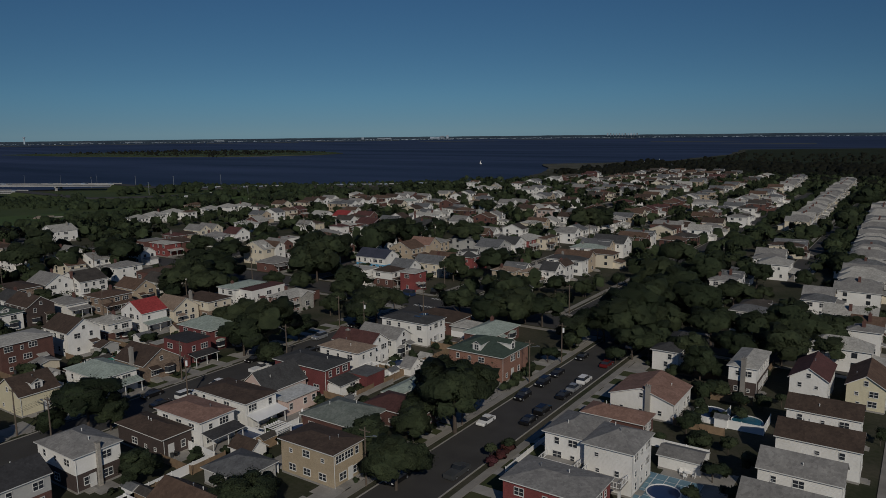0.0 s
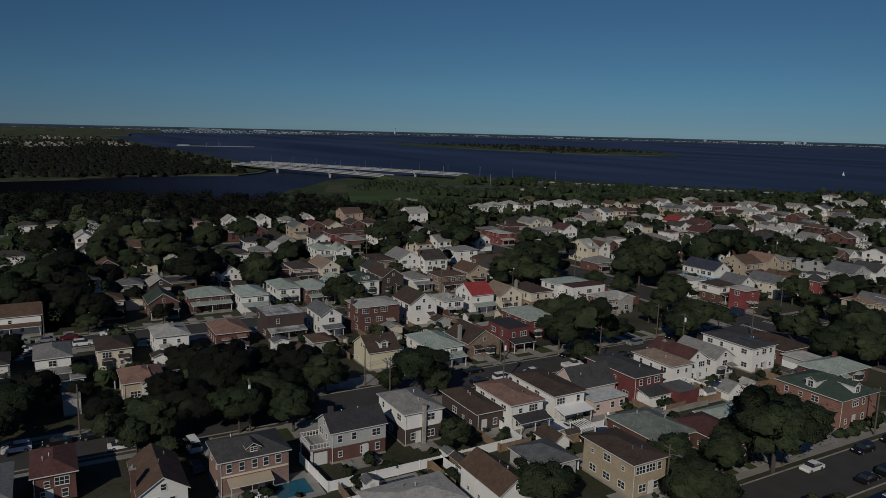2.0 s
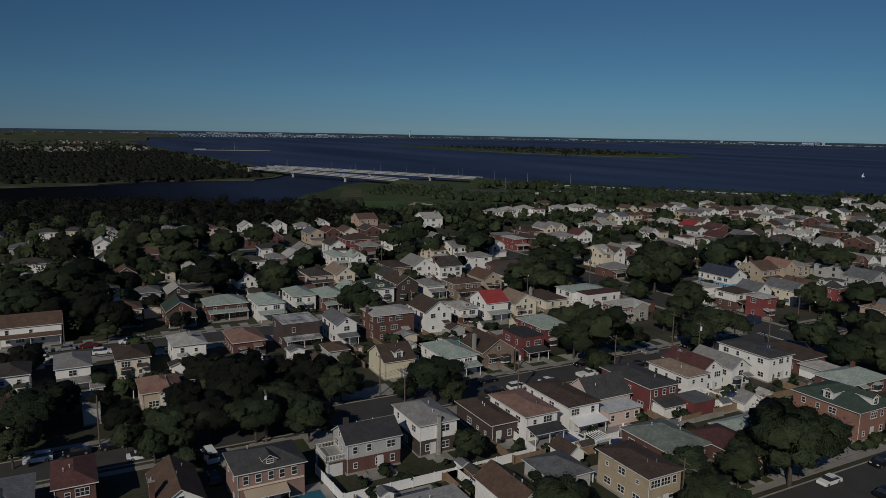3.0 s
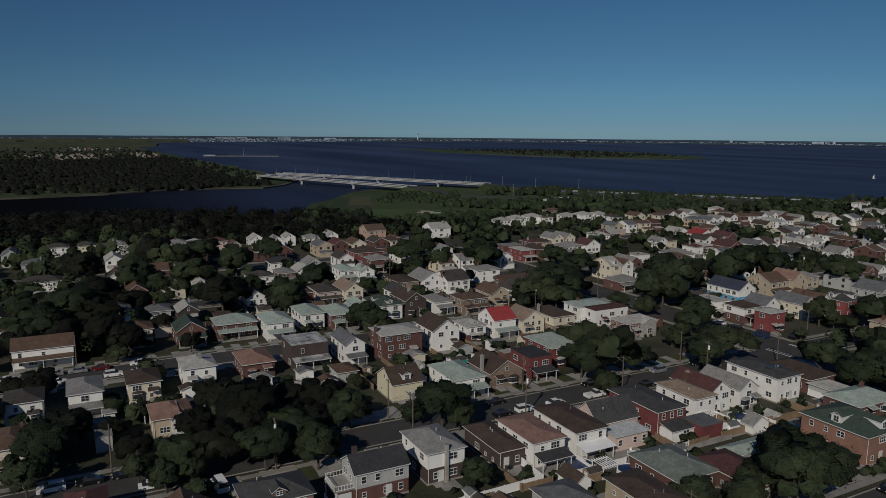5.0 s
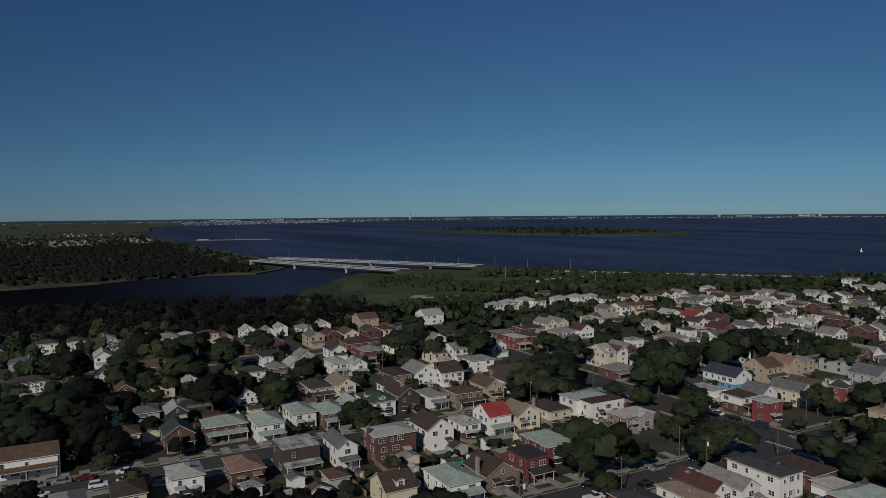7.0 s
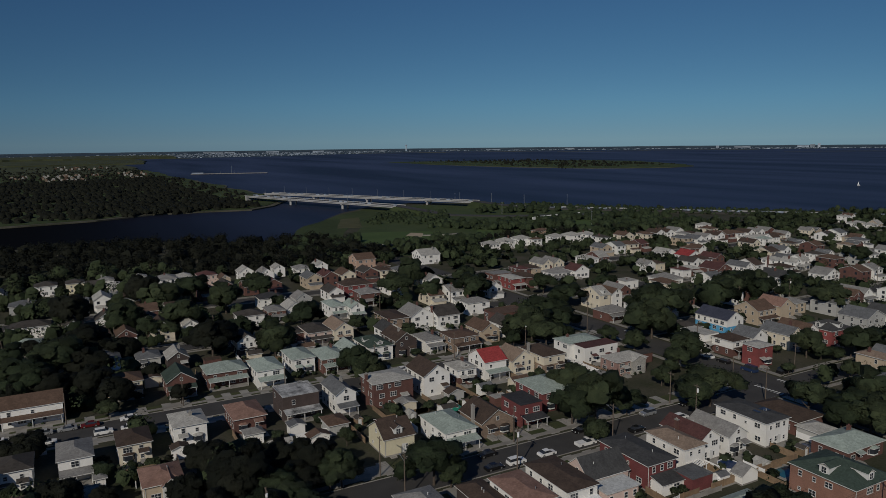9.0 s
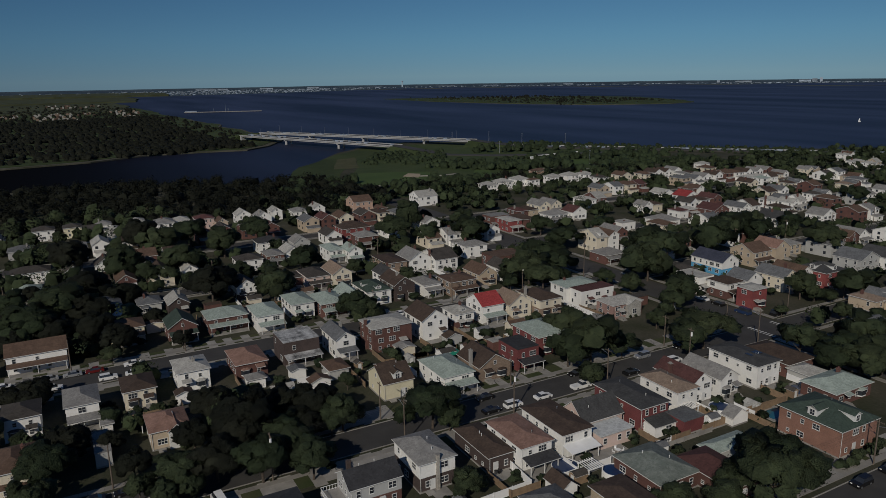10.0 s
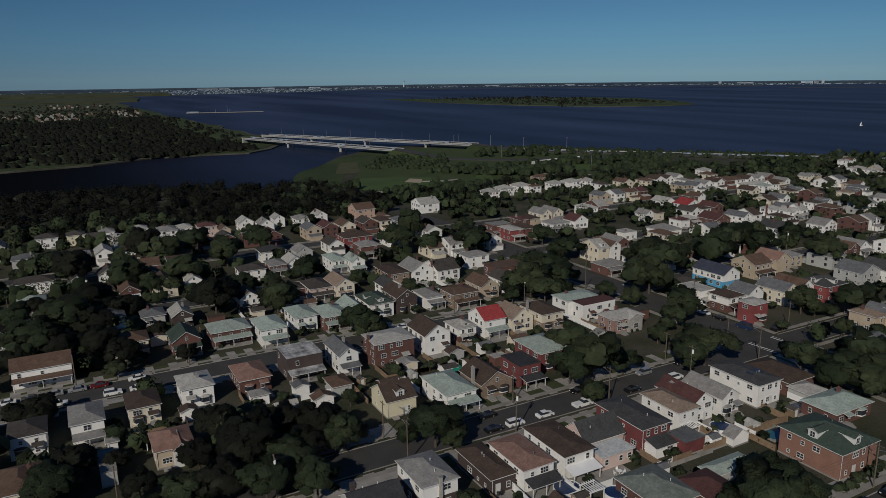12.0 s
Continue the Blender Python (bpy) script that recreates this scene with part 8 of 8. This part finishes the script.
def mass(count, x0, x1, y0, y1, r0, r1, ok=lambda x, y: True, z=0.0):
    k = 0
    while k < count:
        x, y = rg.uniform(x0, x1), rg.uniform(y0, y1)
        if ok(x, y):
            spots.append((x, y, z + rg.uniform(-0.5, 1.5), rg.uniform(r0, r1)))
            k += 1


mass(800, -590, -410, -140, 190, 3.5, 6.2, lambda x, y: x > -585 + max(0, y - 60) * 0.55 and clear(x, y, 4))
mass(130, -470, -425, 130, 420, 2.5, 4.5, lambda x, y: clear(x, y, 3))
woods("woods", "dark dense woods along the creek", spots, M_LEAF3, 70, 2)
spots = []
for cx, cy, nn, rr in ((-499, 185, 14, 13), (-463, 207, 2, 4), (-461, 216, 2, 4), (-457, 226, 2, 4), (-474, 254, 7, 12), (-448, 264, 18, 16), (-541, 311, 12, 18), (-513, 333, 8, 10), (-497, 345, 16, 14), (-493, 383, 14, 14), (-534, 430, 9, 12), (-460, 412, 14, 22), (-623, 461, 22, 34), (-637, 413, 16, 28), (-525, 484, 16, 26), (-479, 159, 16, 26)):
    mass(nn, cx - rr, cx + rr, cy - rr, cy + rr, 2.6, 4.6, lambda x, y: math.hypot(x - cx, y - cy) < rr, 1.5)
for k in range(150):
    u, v = rg.random(), rg.random()
    x = (-608 * (1 - u) + -561 * u) * (1 - v) + (-691 * (1 - u) + -667 * u) * v
    y = (246 * (1 - u) + 315 * u) * (1 - v) + (306 * (1 - u) + 368 * u) * v
    spots.append((x, y, rg.uniform(-0.5, 0.8), rg.uniform(1.6, 3.4)))
mass(240, -560, -430, 230, 520, 2.2, 4.2, lambda x, y: clear(x, y, 3) and x < -440 and y > 330 + (x + 500) * 0.9 and not (-520 < x < -470 and 385 < y < 440))
mass(620, -700, -330, 380, 760, 1.3, 2.7, lambda x, y: 455 + (x + 752) * 0.8 > y + 22 > 405 + (x + 752) * 0.72)
mass(34, -50, -30, 330, 640, 2.6, 4.6, lambda x, y: abs(x + 42) > 3.5 and clear(x, y, 2))
mass(40, -98, -68, 330, 700, 2.6, 4.6, lambda x, y: abs(x + 86) > 4 and clear(x, y, 2))
woods("woods", "dense dark green woods round the town", spots, M_LEAF2, 40)
spots = []
mass(900, -420, 60, 620, 1250, 3.0, 5.5, lambda x, y: y > 750 - x * 0.3 and y < 1230 and clear(x, y, 4))
mass(420, -430, 500, 1230, 1750, 2.2, 4.2, lambda x, y: x > -360)
mass(260, 40, 160, 250, 1200, 4.0, 6.5, lambda x, y: clear(x, y, 4))
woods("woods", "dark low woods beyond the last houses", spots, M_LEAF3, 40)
spots = []
mass(3300, -1650, -800, -330, 190, 2.8, 5.0, lambda x, y: x < -803 - max(0, y - 20) * 0.2)
mass(1300, -2300, -1550, -500, 215, 2.0, 3.8)
mass(300, -960, -838, 60, 212, 2.5, 4.8)
mass(320, -1750, -950, 150, 242, 1.8, 3.6)
mass(200, -2750, -2050, -500, 190, 2.0, 4.0, z=1.5)
mass(420, -2450, -1500, 1180, 1650, 1.2, 3.0)
mass(150, -2300, -1550, 1250, 1620, 3.0, 6.0)
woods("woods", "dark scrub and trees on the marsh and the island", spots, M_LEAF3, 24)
# houses among the far trees of the left shore
bm = bmesh.new()
for x0, x1, y0, y1, nn in ((-2000, -1640, -25, 60, 46), (-2050, -1690, 140, 205, 30), (-1950, -1780, -95, -55, 10), (-2650, -2350, 0, 150, 22), (-2000, -1850, 60, 100, 6)):
    for k in range(nn):
        x, y = rg.uniform(x0, x1), rg.uniform(y0, y1)
        a, b, h = rg.uniform(2, 4.5), rg.uniform(2, 3.5), rg.uniform(3.5, 5.0) + (2.0 if x < -2300 else 0)
        n = len(bm.faces)
        box(bm, x - a, x + a, y - b, y + b, 0, h)
        v = [bm.verts.new(c) for c in ((x - a, y - b, h + 0.02), (x + a, y - b, h + 0.02), (x + a, y + b, h + 0.02), (x - a, y + b, h + 0.02), (x - a, y, h + 1.5), (x + a, y, h + 1.5))]
        for f in ((0, 1, 5, 4), (2, 3, 4, 5), (1, 2, 5), (3, 0, 4)):
            bm.faces.new([v[i] for i in f])
        bm.faces.ensure_lookup_table()
        tone = rg.choice((0, 0, 1, 2))
        for f in bm.faces[n:]:
            f.material_index = tone
tagged(part("far_houses", bm, [ROOFS["lgrey"], ROOFS["tan"], ROOFS["brown"]]), "small pale and tan houses among far trees", "buildings", kind="stuff")


# ---------------------------------------------------------------- sheds and small clutter of the yards
def shed(x, y, turn, w=2.0, l=2.6, body=None, cover=None, label="small white garden shed with a gabled roof"):
    root = thing("garden_shed", x, y, 0, turn, label, "shed", "garden sheds")
    bm = bmesh.new()
    pts = [(-w / 2, 0), (w / 2, 0), (w / 2, 1.9), (0, 2.45), (-w / 2, 1.9)]
    lo = [bm.verts.new((q, -l / 2, z)) for q, z in pts]
    hi = [bm.verts.new((q, l / 2, z)) for q, z in pts]
    bm.faces.new(lo)
    bm.faces.new(hi[::-1])
    for i in range(5):
        bm.faces.new((lo[i], hi[i], hi[(i + 1) % 5], lo[(i + 1) % 5]))
    bmesh.ops.recalc_face_normals(bm, faces=bm.faces)
    part("body", bm, body or M_VINYL, root)
    bm = bmesh.new()
    solid(bm, gable_faces(w, l, 1.96, 0.55, 0.18, False), 0.06)
    part("roof", bm, [cover or ROOFS["slate"], M_TRIM], root)
    bm = bmesh.new()
    box(bm, -0.45, 0.45, -l / 2 - 0.04, -l / 2 + 0.02, 0.05, 1.8)
    part("door", bm, M_TRIM, root)


def bin_pair(x, y):
    """Wheeled refuse bins by a wall."""
    for k, m in enumerate((CARS["grey"], CARS["black"])):
        root = thing("refuse_bin", x + 0.1 * k, y + 0.75 * k, 0.08, 0, "dark wheeled refuse bin with a lid", "bin", "refuse bins")
        bm = bmesh.new()
        tube(bm, (0, 0, 0), (0, 0, 0.95), 0.26, 0.34, 8)
        part("body", bm, m, root)
        bm = bmesh.new()
        tube(bm, (0, 0, 0.95), (0, 0, 1.04), 0.37, 0.33, 8)
        part("lid", bm, M_RUBBER, root)


rgs = random.Random(44)
built = 0
for o in LOTS:
    wl = [c for c in o.children if c.name.split(".")[0] == "wall"][0].dimensions
    x, y = o.location.x, o.location.y
    if not (-235 < x < -30 and 15 < y < 178) or built > 34:
        continue
    mid = min(MIDS.values(), key=lambda m: abs(m - x))
    s = 1 if mid > x else -1
    back = x + s * wl.x / 2
    if abs(mid - back) < 6 or abs(mid - back) > 24 or -112 < x < -94 and 20 < y < 160:
        continue
    sx, sy = mid - s * 1.8, y + rgs.uniform(-0.3, 0.3) * wl.y
    if -40 < x < -26 and y < 116:
        continue
    if rgs.random() < 0.65 and free(sx - 1.2, sx + 1.2, sy - 1.5, sy + 1.5, 0.2):
        kind = rgs.choice(((M_VINYL, "slate", "small white garden shed with a gabled roof"), (M_WOOD, "dark", "small weathered wooden garden shed"), (WALLS["grey"], "lgrey", "small grey garden shed")))
        shed(sx, sy, rgs.choice((0, 90, 90)), rgs.uniform(1.8, 2.4), rgs.uniform(2.2, 3.2), kind[0], ROOFS[kind[1]], kind[2])
        built += 1
    if rgs.random() < 0.45:
        bin_pair(back + s * 0.7, y - wl.y * 0.3)
